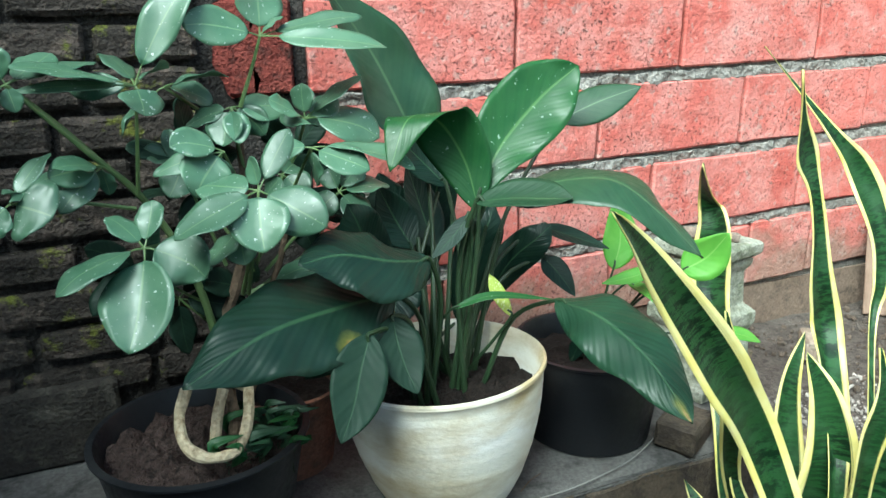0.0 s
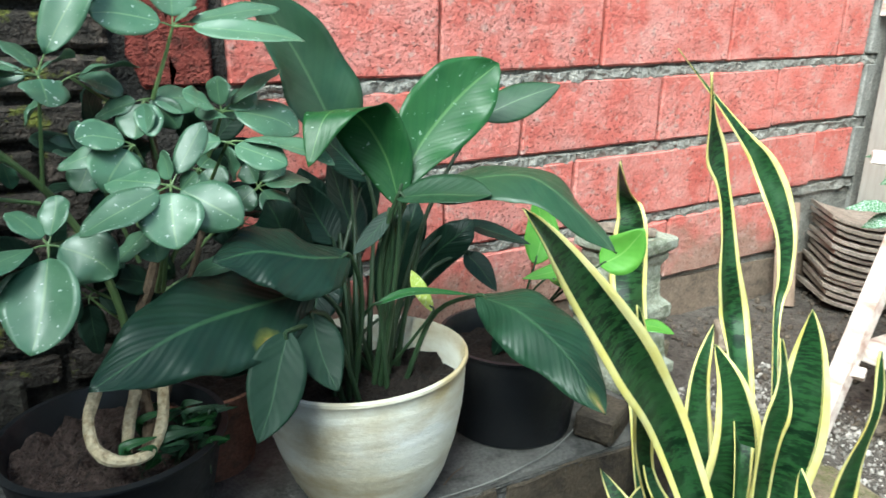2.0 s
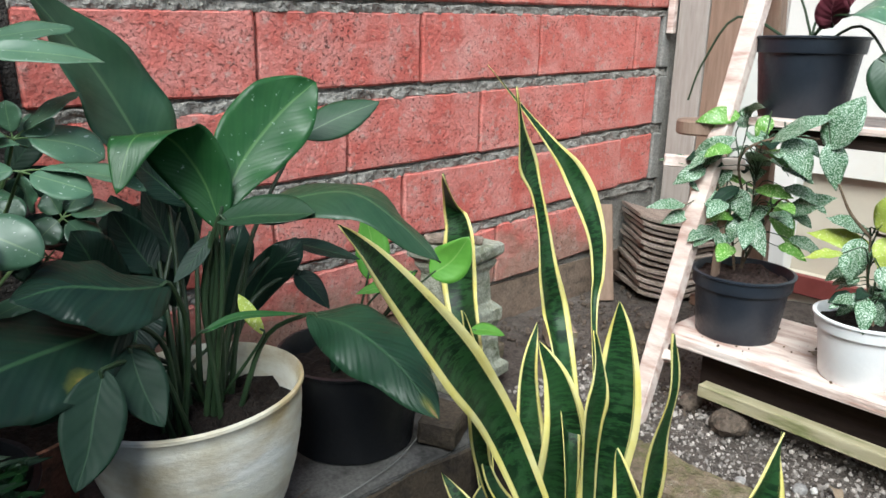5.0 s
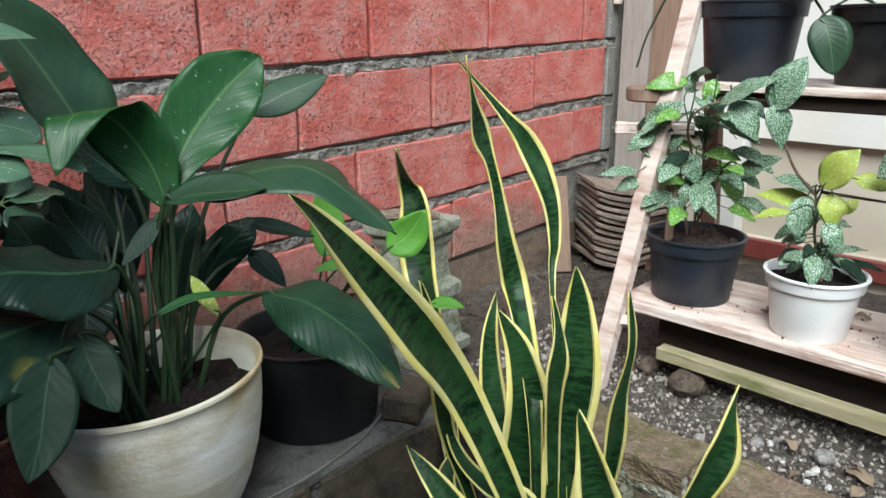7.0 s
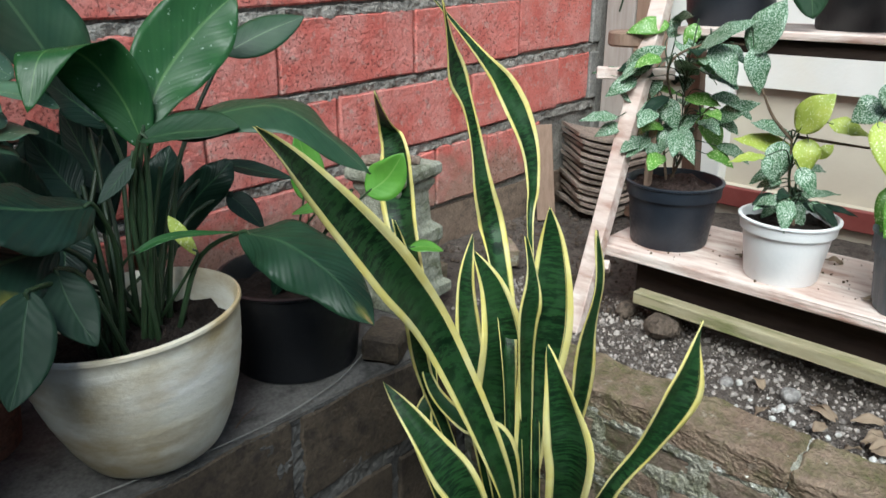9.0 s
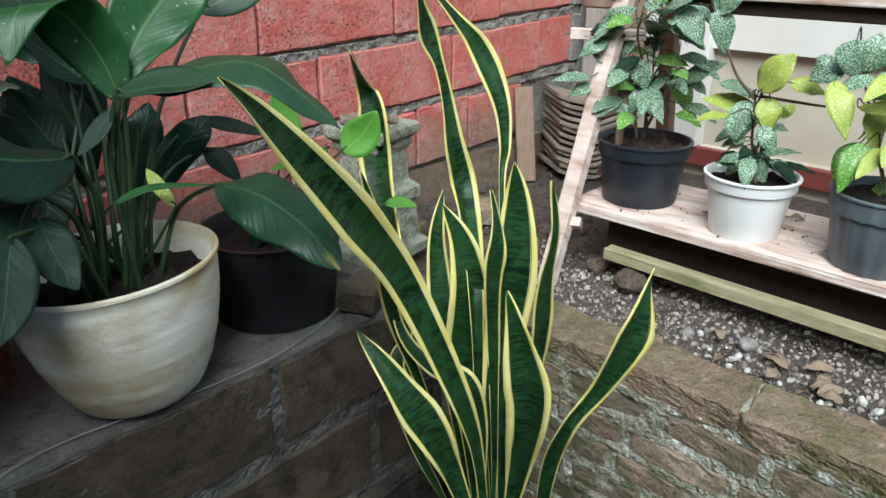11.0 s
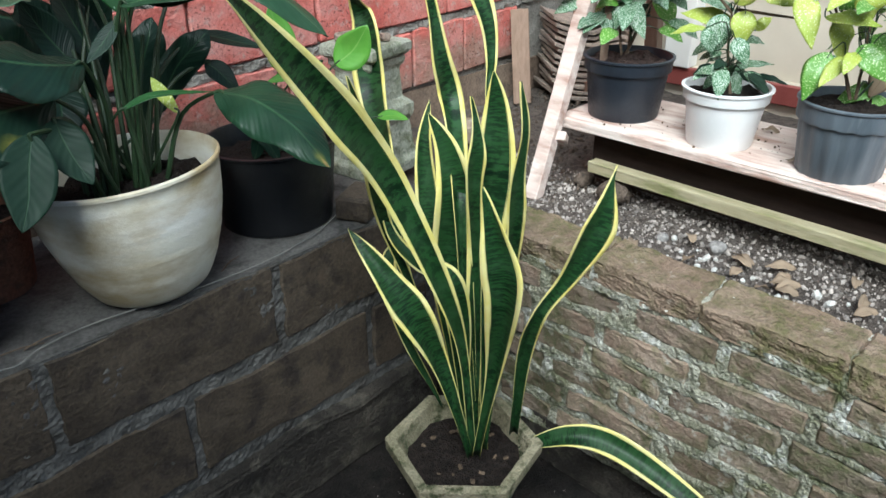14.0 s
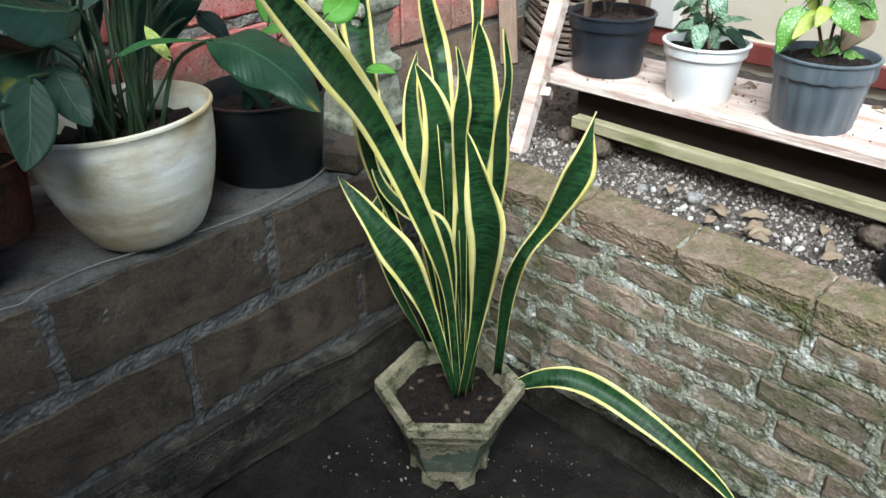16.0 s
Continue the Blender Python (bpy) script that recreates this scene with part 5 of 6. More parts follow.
leaf_on(p1, (0.301, -0.565, 0.878), [(0.325, -0.579, 0.907), (0.309, -0.569, 0.884), (0.311, -0.551, 0.851)], 0.037, (-0.60, -0.11, 0.59), M_SPECK, r=0.0016, shape=shape_lance, cup=0.12, wave=0.0012)
leaf_on(p1, (0.310, -0.600, 0.795), [(0.299, -0.625, 0.826), (0.276, -0.626, 0.800), (0.271, -0.621, 0.764)], 0.037, (-0.78, -0.39, 0.50), M_SPECK, r=0.0016, shape=shape_lance, cup=0.12, wave=0.0012)
leaf_on(p1, (0.239, -0.672, 0.966), [(0.275, -0.672, 0.975), (0.261, -0.647, 0.980), (0.387, -0.580, 0.973)], 0.032, (-0.55, -0.58, 0.50), M_SPECK, r=0.0016, shape=shape_lance, cup=0.12, wave=0.0012)
leaf_on(p2, (0.285, -0.863, 0.827), [(0.265, -0.876, 0.846), (0.261, -0.903, 0.888), (0.273, -0.925, 0.916)], 0.058, (-0.68, -0.17, 0.46), M_LIMELEAF, r=0.0016, shape=shape_lance, cup=0.12, wave=0.0012)
leaf_on(p2, (0.285, -0.863, 0.827), [(0.265, -0.923, 0.868), (0.273, -0.955, 0.863), (0.299, -0.982, 0.849)], 0.035, (-0.52, -0.10, 0.56), M_LIMELEAF, r=0.0016, shape=shape_lance, cup=0.12, wave=0.0012)
leaf_on(p2, (0.278, -0.869, 0.788), [(0.321, -0.861, 0.796), (0.295, -0.811, 0.813), (0.285, -0.758, 0.814)], 0.047, (-0.40, -0.23, 0.60), M_LIMELEAF, r=0.0016, shape=shape_lance, cup=0.12, wave=0.0012)
leaf_on(p2, (0.277, -0.870, 0.782), [(0.227, -0.842, 0.804), (0.196, -0.822, 0.804), (0.182, -0.796, 0.793)], 0.025, (-0.36, -0.15, 0.77), M_LIMELEAF, r=0.0016, shape=shape_lance, cup=0.12, wave=0.0012)
leaf_on(p2, (0.282, -0.866, 0.808), [(0.279, -0.891, 0.835), (0.266, -0.897, 0.806), (0.270, -0.898, 0.767)], 0.047, (-0.40, -0.28, 0.73), M_LIMELEAF, r=0.0016, shape=shape_lance, cup=0.12, wave=0.0012)
leaf_on(p2, (0.281, -0.867, 0.801), [(0.282, -0.850, 0.823), (0.265, -0.851, 0.787), (0.265, -0.847, 0.739)], 0.052, (-0.46, -0.47, 0.77), M_SPECK, r=0.0016, shape=shape_lance, cup=0.12, wave=0.0012)
leaf_on(p2, (0.283, -0.865, 0.814), [(0.329, -0.850, 0.823), (0.295, -0.821, 0.842), (0.279, -0.788, 0.849)], 0.047, (-0.31, -0.12, 0.67), M_SPECK, r=0.0016, shape=shape_lance, cup=0.12, wave=0.0012)
leaf_on(p2, (0.265, -0.889, 0.708), [(0.226, -0.897, 0.735), (0.213, -0.871, 0.732), (0.215, -0.840, 0.718)], 0.023, (-0.74, -0.12, 0.67), M_SPECK, r=0.0016, shape=shape_lance, cup=0.12, wave=0.0012)
leaf_on(p2, (0.265, -0.889, 0.708), [(0.226, -0.891, 0.737), (0.201, -0.900, 0.715), (0.192, -0.905, 0.684)], 0.033, (-0.48, -0.32, 0.70), M_SPECK, r=0.0016, shape=shape_lance, cup=0.12, wave=0.0012)
leaf_on(p2, (0.265, -0.889, 0.708), [(0.307, -0.865, 0.716), (0.295, -0.894, 0.714), (0.300, -0.916, 0.702)], 0.026, (-0.80, -0.14, 0.41), M_SPECK, r=0.0016, shape=shape_lance, cup=0.12, wave=0.0012)
leaf_on(p2, (0.265, -0.889, 0.708), [(0.302, -0.868, 0.715), (0.299, -0.914, 0.734), (0.311, -0.952, 0.738)], 0.023, (-0.40, -0.21, 0.75), M_SPECK, r=0.0016, shape=shape_lance, cup=0.12, wave=0.0012)
leaf_on(p2, (0.264, -0.891, 0.701), [(0.274, -0.884, 0.722), (0.270, -0.899, 0.700), (0.283, -0.909, 0.669)], 0.030, (-0.70, -0.26, 0.53), M_SPECK, r=0.0016, shape=shape_lance, cup=0.12, wave=0.0012)
leaf_on(p2, (0.265, -0.889, 0.708), [(0.302, -0.861, 0.718), (0.285, -0.848, 0.699), (0.285, -0.830, 0.669)], 0.026, (-0.56, -0.34, 0.41), M_SPECK, r=0.0016, shape=shape_lance, cup=0.12, wave=0.0012)
leaf_on(p2, (0.273, -0.874, 0.756), [(0.239, -0.897, 0.791), (0.231, -0.916, 0.771), (0.239, -0.930, 0.743)], 0.035, (-0.56, -0.17, 0.64), M_SPECK, r=0.0016, shape=shape_lance, cup=0.12, wave=0.0012)
leaf_on(p2, (0.271, -0.878, 0.742), [(0.232, -0.865, 0.764), (0.216, -0.855, 0.789), (0.218, -0.840, 0.804)], 0.035, (-0.42, -0.34, 0.40), M_SPECK, r=0.0016, shape=shape_lance, cup=0.12, wave=0.0012)
leaf_on(p2, (0.276, -0.871, 0.775), [(0.327, -0.898, 0.792), (0.330, -0.910, 0.808), (0.350, -0.916, 0.816)], 0.023, (-0.76, -0.33, 0.55), M_LIMELEAF, r=0.0016, shape=shape_lance, cup=0.12, wave=0.0012)
leaf_on(p2, (0.262, -0.896, 0.687), [(0.309, -0.917, 0.712), (0.303, -0.955, 0.713), (0.313, -0.986, 0.703)], 0.014, (-0.68, -0.36, 0.79), M_PEACE, r=0.0016, shape=shape_lance, cup=0.12, wave=0.0012)
leaf_on(p3, (0.278, -1.039, 0.877), [(0.225, -1.005, 0.886), (0.202, -1.029, 0.848), (0.195, -1.049, 0.800)], 0.043, (-0.49, -0.16, 0.60), M_LIMELEAF, r=0.0016, shape=shape_lance, cup=0.12, wave=0.0012)
leaf_on(p3, (0.280, -1.061, 0.820), [(0.269, -1.060, 0.846), (0.261, -1.072, 0.809), (0.269, -1.081, 0.761)], 0.049, (-0.41, -0.57, 0.75), M_LIMELEAF, r=0.0016, shape=shape_lance, cup=0.12, wave=0.0012)
leaf_on(p3, (0.279, -1.056, 0.831), [(0.240, -1.045, 0.846), (0.234, -1.092, 0.850), (0.244, -1.134, 0.841)], 0.039, (-0.38, -0.39, 0.72), M_LIMELEAF, r=0.0016, shape=shape_lance, cup=0.12, wave=0.0012)
leaf_on(p3, (0.277, -1.021, 0.923), [(0.245, -1.020, 0.951), (0.241, -1.026, 0.924), (0.254, -1.029, 0.887)], 0.072, (-0.71, -0.53, 0.60), M_SPECK, r=0.0016, shape=shape_lance, cup=0.12, wave=0.0012)
leaf_on(p3, (0.278, -1.030, 0.900), [(0.253, -1.003, 0.910), (0.235, -0.986, 0.899), (0.234, -0.964, 0.879)], 0.054, (-0.35, -0.24, 0.40), M_SPECK, r=0.0016, shape=shape_lance, cup=0.12, wave=0.0012)
leaf_on(p3, (0.278, -1.039, 0.877), [(0.260, -1.041, 0.898), (0.254, -1.046, 0.935), (0.266, -1.047, 0.962)], 0.049, (-0.56, -0.24, 0.59), M_SPECK, r=0.0016, shape=shape_lance, cup=0.12, wave=0.0012)
leaf_on(p3, (0.274, -1.085, 0.763), [(0.223, -1.072, 0.793), (0.194, -1.065, 0.761), (0.180, -1.057, 0.715)], 0.045, (-0.38, -0.42, 0.71), M_SPECKGREEN, r=0.0016, shape=shape_lance, cup=0.12, wave=0.0012)
leaf_on(p3, (0.268, -1.117, 0.711), [(0.316, -1.134, 0.727), (0.297, -1.110, 0.709), (0.294, -1.085, 0.677)], 0.036, (-0.46, -0.30, 0.53), M_SPECKGREEN, r=0.0016, shape=shape_lance, cup=0.12, wave=0.0012)
leaf_on(p3, (0.291, -1.104, 0.841), [(0.324, -1.081, 0.850), (0.318, -1.100, 0.874), (0.330, -1.115, 0.888)], 0.037, (-0.34, -0.45, 0.75), M_LIMELEAF, r=0.0016, shape=shape_lance, cup=0.12, wave=0.0012)
leaf_on(p3, (0.286, -1.108, 0.794), [(0.309, -1.105, 0.814), (0.303, -1.140, 0.797), (0.313, -1.173, 0.770)], 0.056, (-0.58, -0.53, 0.71), M_SPECKGREEN, r=0.0016, shape=shape_lance, cup=0.12, wave=0.0012)
leaf_on(p3, (0.293, -1.102, 0.868), [(0.275, -1.086, 0.890), (0.261, -1.073, 0.877), (0.265, -1.057, 0.855)], 0.049, (-0.73, -0.56, 0.46), M_SPECKGREEN, r=0.0016, shape=shape_lance, cup=0.12, wave=0.0012)
leaf_on(p3, (0.295, -1.098, 0.914), [(0.326, -1.083, 0.934), (0.312, -1.104, 0.961), (0.316, -1.121, 0.978)], 0.056, (-0.35, -0.41, 0.63), M_SPECK, r=0.0016, shape=shape_lance, cup=0.12, wave=0.0012)
leaf_on(p3, (0.291, -1.104, 0.841), [(0.280, -1.134, 0.869), (0.272, -1.158, 0.855), (0.283, -1.179, 0.834)], 0.039, (-0.75, -0.40, 0.77), M_LIMELEAF, r=0.0016, shape=shape_lance, cup=0.12, wave=0.0012)
leaf_on(p3, (0.282, -1.110, 0.776), [(0.245, -1.107, 0.807), (0.238, -1.138, 0.785), (0.247, -1.166, 0.753)], 0.049, (-0.64, -0.45, 0.41), M_SPECKGREEN, r=0.0016, shape=shape_lance, cup=0.12, wave=0.0012)
leaf_on(p3, (0.293, -1.102, 0.868), [(0.245, -1.107, 0.898), (0.240, -1.109, 0.871), (0.253, -1.110, 0.835)], 0.049, (-0.39, -0.20, 0.72), M_LIMELEAF, r=0.0016, shape=shape_lance, cup=0.12, wave=0.0012)
leaf_on(p3, (0.268, -1.117, 0.711), [(0.323, -1.136, 0.727), (0.290, -1.108, 0.715), (0.275, -1.079, 0.690)], 0.033, (-0.51, -0.35, 0.63), M_SPECKGREEN, r=0.0016, shape=shape_lance, cup=0.12, wave=0.0012)
leaf_on(p3, (0.268, -1.117, 0.711), [(0.317, -1.133, 0.712), (0.311, -1.160, 0.686), (0.321, -1.185, 0.649)], 0.045, (-0.32, -0.54, 0.66), M_SPECKGREEN, r=0.0016, shape=shape_lance, cup=0.12, wave=0.0012)
leaf_on(p3, (0.278, -1.112, 0.757), [(0.311, -1.161, 0.780), (0.295, -1.146, 0.752), (0.296, -1.130, 0.711)], 0.053, (-0.49, -0.18, 0.52), M_DRYLEAF, r=0.0016, shape=shape_lance, cup=0.12, wave=0.0012)
leaf_on(p3, (0.275, -1.081, 0.772), [(0.305, -1.046, 0.775), (0.279, -1.039, 0.740), (0.270, -1.029, 0.692)], 0.053, (-0.50, -0.15, 0.68), M_SPECKGREEN, r=0.0016, shape=shape_lance, cup=0.12, wave=0.0012)
part("stem", tube([(0.309, -0.630, 0.704), (0.336, -0.647, 0.774), (0.353, -0.673, 0.852), (0.354, -0.707, 0.841)], 0.0032, 0.0018, 18, 6, wob=0.1), M_BROWNSTEM, p1, smooth=True)
part("stem", tube([(0.312, -0.635, 0.705), (0.334, -0.619, 0.816), (0.229, -0.640, 0.942), (0.249, -0.699, 0.985), (0.265, -0.771, 0.987)], 0.0032, 0.0018, 18, 6, wob=0.1), M_BROWNSTEM, p1, smooth=True)
part("stem", tube([(0.306, -0.624, 0.703), (0.311, -0.595, 0.815), (0.297, -0.554, 0.902)], 0.0032, 0.0018, 18, 6, wob=0.1), M_BROWNSTEM, p1, smooth=True)
part("stem", tube([(0.261, -0.898, 0.680), (0.273, -0.874, 0.756), (0.285, -0.863, 0.827)], 0.0032, 0.0018, 18, 6, wob=0.1), M_BROWNSTEM, p2, smooth=True)
part("stem", tube([(0.285, -0.863, 0.827), (0.268, -0.830, 0.867), (0.264, -0.805, 0.914)], 0.0032, 0.0018, 18, 6, wob=0.1), M_BROWNSTEM, p2, smooth=True)
part("stem", tube([(0.289, -0.871, 0.833), (0.298, -0.961, 0.829), (0.289, -1.002, 0.831)], 0.0032, 0.0018, 18, 6, wob=0.1), M_BROWNSTEM, p2, smooth=True)
part("stem", tube([(0.266, -1.109, 0.710), (0.280, -1.065, 0.808), (0.277, -1.017, 0.935)], 0.0032, 0.0018, 18, 6, wob=0.1), M_BROWNSTEM, p3, smooth=True)
part("stem", tube([(0.268, -1.117, 0.711), (0.290, -1.106, 0.813), (0.295, -1.098, 0.914)], 0.0032, 0.0018, 18, 6, wob=0.1), M_BROWNSTEM, p3, smooth=True)


part("stake", board((0.262, -0.605, 0.690), (0.272, -0.602, 0.835), 0.016, 0.010, (-0.9, -0.4, 0)), M_BROWNWOOD, p1, "reddish brown wooden stake")


# ---- upper pots of the stand ----
UP = 1.008
u1 = thing("caladium", (0.46, -0.645, UP), "dark red-leaved caladium in a black square-rimmed pot on the top shelf", "potted plant", "pots on the plant stand")
pot = part("pot", round_pot((0.46, -0.645, UP), 0.103, 0.081, 0.155, collar=0.032), M_SLATEPOT, u1, smooth=True)
part("soil", soil_disc((0.46, -0.645, UP + 0.138), 0.094), M_SOIL, pot, smooth=True)
M_REDLEAF = leaf_mat("dark_red_leaf", (0.13, 0.025, 0.04), (0.24, 0.06, 0.085), (0.3, 0.1, 0.12), 0.4, ribs=8)
UB = (0.46, -0.645, UP + 0.150)
leaf_on(u1, UB, [(0.470, -0.660, 1.200), (0.450, -0.700, 1.240), (0.430, -0.750, 1.260)], 0.08, (-0.8, -0.3, 0.4), M_REDLEAF)
leaf_on(u1, UB, [(0.460, -0.680, 1.180), (0.420, -0.690, 1.210), (0.400, -0.700, 1.250)], 0.06, (-0.8, -0.3, 0.4), M_REDLEAF)
leaf_on(u1, UB, [(0.430, -0.560, 1.290), (0.390, -0.510, 1.300), (0.330, -0.480, 1.280)], 0.09, (-0.6, -0.3, 0.7), M_UMBRELLA)
leaf_on(u1, UB, [(0.410, -0.730, 1.200), (0.370, -0.790, 1.210), (0.350, -0.850, 1.170)], 0.10, (-0.6, -0.3, 0.7), M_UMBRELLA)
part("stalk", tube([(0.46, -0.645, UP + 0.12), (0.390, -0.530, 1.200), (0.370, -0.470, 1.110), (0.360, -0.450, 1.030)], 0.003, 0.002, 14, 6), M_STEM, u1, smooth=True)
part("stalk", tube([(0.46, -0.645, UP + 0.12), (0.390, -0.750, 1.180), (0.370, -0.810, 1.130), (0.370, -0.830, 1.090)], 0.003, 0.002, 14, 6), M_STEM, u1, smooth=True)
u2 = thing("begonia", (0.47, -0.89, UP), "round-leaved begonia in a black pot on the top shelf", "potted plant", "pots on the plant stand")
pot = part("pot", round_pot((0.47, -0.89, UP), 0.098, 0.076, 0.142, collar=0.03), M_BLACKPOT, u2, smooth=True)
part("soil", soil_disc((0.47, -0.89, UP + 0.125), 0.09), M_SOIL, pot, smooth=True)
UC = (0.47, -0.89, UP + 0.125)
leaf_on(u2, UC, [(0.350, -0.810, 1.130), (0.345, -0.830, 1.090), (0.345, -0.845, 1.030)], 0.072, (-0.9, -0.4, 0.3), M_PEACEMID, shape=shape_round)
leaf_on(u2, UC, [(0.360, -0.940, 1.130), (0.340, -0.980, 1.110), (0.330, -1.020, 1.050)], 0.072, (-0.8, -0.4, 0.4), M_PEACEMID, shape=shape_round)
leaf_on(u2, UC, [(0.440, -0.860, 1.170), (0.420, -0.830, 1.220), (0.390, -0.800, 1.240)], 0.05, (-0.8, -0.3, 0.5), M_PEACE)
leaf_on(u2, UC, [(0.440, -0.930, 1.170), (0.400, -0.980, 1.200), (0.370, -1.030, 1.190)], 0.05, (-0.8, -0.3, 0.5), M_PEACE)

# slab and battens at the stand's end
bm = lathe((0.335, -0.50, 0.965), [(0.046, 0.0), (0.050, 0.004), (0.050, 0.026), (0.046, 0.030)], 24, 0.06)
part("end_block", bm, M_BROWNWOOD, stand, "dark round-ended wooden block")
part("batten", board((0.255, -0.47, 0.915), (0.34, -0.60, 0.915), 0.03, 0.022), M_PALEWOOD, stand)
part("batten", board((0.30, -0.552, 0.62), (0.60, -0.552, 0.62), 0.03, 0.022), M_BROWNWOOD, stand)
part("foot_block", board((0.16, -0.575, 0.545), (0.20, -0.555, 0.52), 0.03, 0.02), M_PALEWOOD, stand)
# dark panel that stands in for the shaded void under the shelf
part("under_rail", box(0.262, 0.282, -1.74, -0.60, 0.425, 0.548, 0.003), M_SHADEWOOD, stand)

# boards in the corner
corner_post = thing("corner_post", (1.0, -0.15, 0.41), "weathered grey wooden boards upright in the corner", "post")
part("board", box(0.985, 1.015, -0.135, -0.04, 0.405, 2.0, 0.002, 0.0008, 4), M_GREYWOOD, corner_post)
part("board", box(0.99, 1.02, -0.235, -0.138, 0.405, 2.0, 0.002, 0.0008, 4), M_BROWNWOOD, corner_post)
part("peg", box(0.975, 0.995, -0.03, -0.008, 1.18, 1.45, 0.002), M_PALEWOOD, corner_post)
solid("leaning_board", board((0.655, -0.085, 0.41), (0.70, -0.022, 0.685), 0.055, 0.014, (-0.75, -0.6, 0.2)), M_BROWNWOOD, "short brown board leaning against the wall", "board")


# more pots behind and beyond
terra = thing("terracotta_pot", (-0.905, -0.155, LEDGE), "old brown terracotta pot between the black and cream pots", "pot")
pot = part("pot", round_pot((-0.905, -0.155, LEDGE), 0.098, 0.075, 0.15, collar=0.03), M_TERRA, terra, smooth=True)
part("soil", soil_disc((-0.905, -0.155, LEDGE + 0.12), 0.085), M_SOIL, pot, smooth=True)
bag = thing("nursery_bag", (0.10, -1.375, 0.405), "small black plastic nursery bag on the gravel", "plant bag")
part("bag", lathe((0.10, -1.375, 0.405), [(0.036, 0), (0.042, 0.01), (0.044, 0.05), (0.047, 0.06), (0.043, 0.058), (0.038, 0.04)], 28, 0.12), M_BLACKPOT, bag, smooth=True)


# ---- stacked roof tiles ----
def roof_tile(n):
    """A shallow folded clay tile with a turned-up rib, seen from its end."""
    bm = bmesh.new()
    prof = [(-0.12, 0.012), (-0.09, 0.000), (-0.04, -0.012), (0.0, -0.016), (0.05, 0.0), (0.09, 0.008), (0.12, 0.0)]
    rows = []
    for y in (-0.1, -0.098, 0.098, 0.1):
        k = 0.0015 if abs(y) > 0.099 else 0.0
        rows.append([[bm.verts.new((x * (1 - k * 6), y, z + s * (0.0058 - k))) for x, z in prof] for s in (1, -1)])
    for a, b in zip(rows, rows[1:]):
        for i in range(len(prof) - 1):
            bm.faces.new((a[0][i], a[0][i + 1], b[0][i + 1], b[0][i]))
            bm.faces.new((a[1][i], b[1][i], b[1][i + 1], a[1][i + 1]))
        for i in (0, len(prof) - 1):
            q = (a[0][i], b[0][i], b[1][i], a[1][i])
            bm.faces.new(q if i == 0 else q[::-1])
    for r, flip in ((rows[0], 0), (rows[-1], 1)):
        for i in range(len(prof) - 1):
            q = (r[0][i], r[1][i], r[1][i + 1], r[0][i + 1])
            bm.faces.new(q[::-1] if flip else q)
    return mesh_of("roof_tile", bm, M_CLAYTILE)


tile_mesh = roof_tile(0)
for k in range(13):
    ob = new("roof_tile", tile_mesh)
    ob.matrix_world = pose(0.868 + random.uniform(-0.008, 0.008), -0.155 + random.uniform(-0.008, 0.008), 0.436 + 0.0188 * k, random.uniform(-1, 1), random.uniform(-1, 1), -38 + random.uniform(-4, 4))
    tagged(ob, "fired clay roof tile in a stack by the wall", "roof tile", "stack of roof tiles")


# ---- concrete pedestal ----
def square_prism(at, turn, prof, bevel=0.004):
    bm = bmesh.new()
    rings = [[bm.verts.new(Vector(at) + Matrix.Rotation(turn, 3, "Z") @ Vector((sx * r, sy * r, z))) for sx, sy in ((1, 1), (-1, 1), (-1, -1), (1, -1))] for r, z in prof]
    for p, q in zip(rings, rings[1:]):
        for i in range(4):
            bm.faces.new((p[i], p[(i + 1) % 4], q[(i + 1) % 4], q[i]))
    bm.faces.new(rings[0][::-1])
    bm.faces.new(rings[-1])
    bmesh.ops.bevel(bm, geom=list(bm.edges), offset=bevel, segments=2, affect="EDGES", profile=0.6)
    for v in bm.verts:
        v.co += Vector((1, 1, 1)) * 0.002 * noise.noise(v.co * 35)
    return bm


QX, QY = -0.075, -0.205
ped = thing("pedestal", (QX, QY, LEDGE), "mossy cast-concrete pedestal with a stepped cap on the ledge", "pedestal")
part("body", square_prism((QX, QY, LEDGE), 0.15, [(0.088, 0), (0.088, 0.024), (0.074, 0.036), (0.066, 0.115), (0.074, 0.13), (0.074, 0.155), (0.056, 0.17), (0.052, 0.235), (0.062, 0.25), (0.062, 0.262)]), M_CONCRETE, ped)
part("cap", square_prism((QX, QY, LEDGE + 0.262), 0.2, [(0.062, 0), (0.074, 0.010), (0.074, 0.030), (0.068, 0.036)]), M_CONCRETE, ped)
for k, (x, y, z, s, a) in enumerate(((-0.105, -0.245, 0.748, 0.02, 20), (-0.05, -0.24, 0.746, 0.016, 70), (-0.12, -0.19, 0.749, 0.022, 120))):
    solid("shard", box(-s, s, -s * 0.6, s * 0.6, -s * 0.5, s * 0.5, s * 0.2, s * 0.1, 1, pose(x, y, z, 15 * k, 10, a)), M_CLAYTILE, "broken clay shard on the pedestal", "shard", group="shards")

# loose bricks on the ledge and the bed
for x, y, z, a, sx, m in ((-0.265, -0.385, LEDGE + 0.024, 28, 0.05, M_LEDGEBLOCK), (0.06, -0.15, 0.43, 10, 0.06, M_BRICK), (0.30, -0.20, 0.435, 50, 0.05, M_BRICK)):
    solid("loose_brick", box(-sx, sx, -0.035, 0.035, -0.024, 0.024, 0.005, 0.0015, 2, pose(x, y, z, 2, 2, a)), m, "loose weathered brick end", "brick", group="loose bricks")

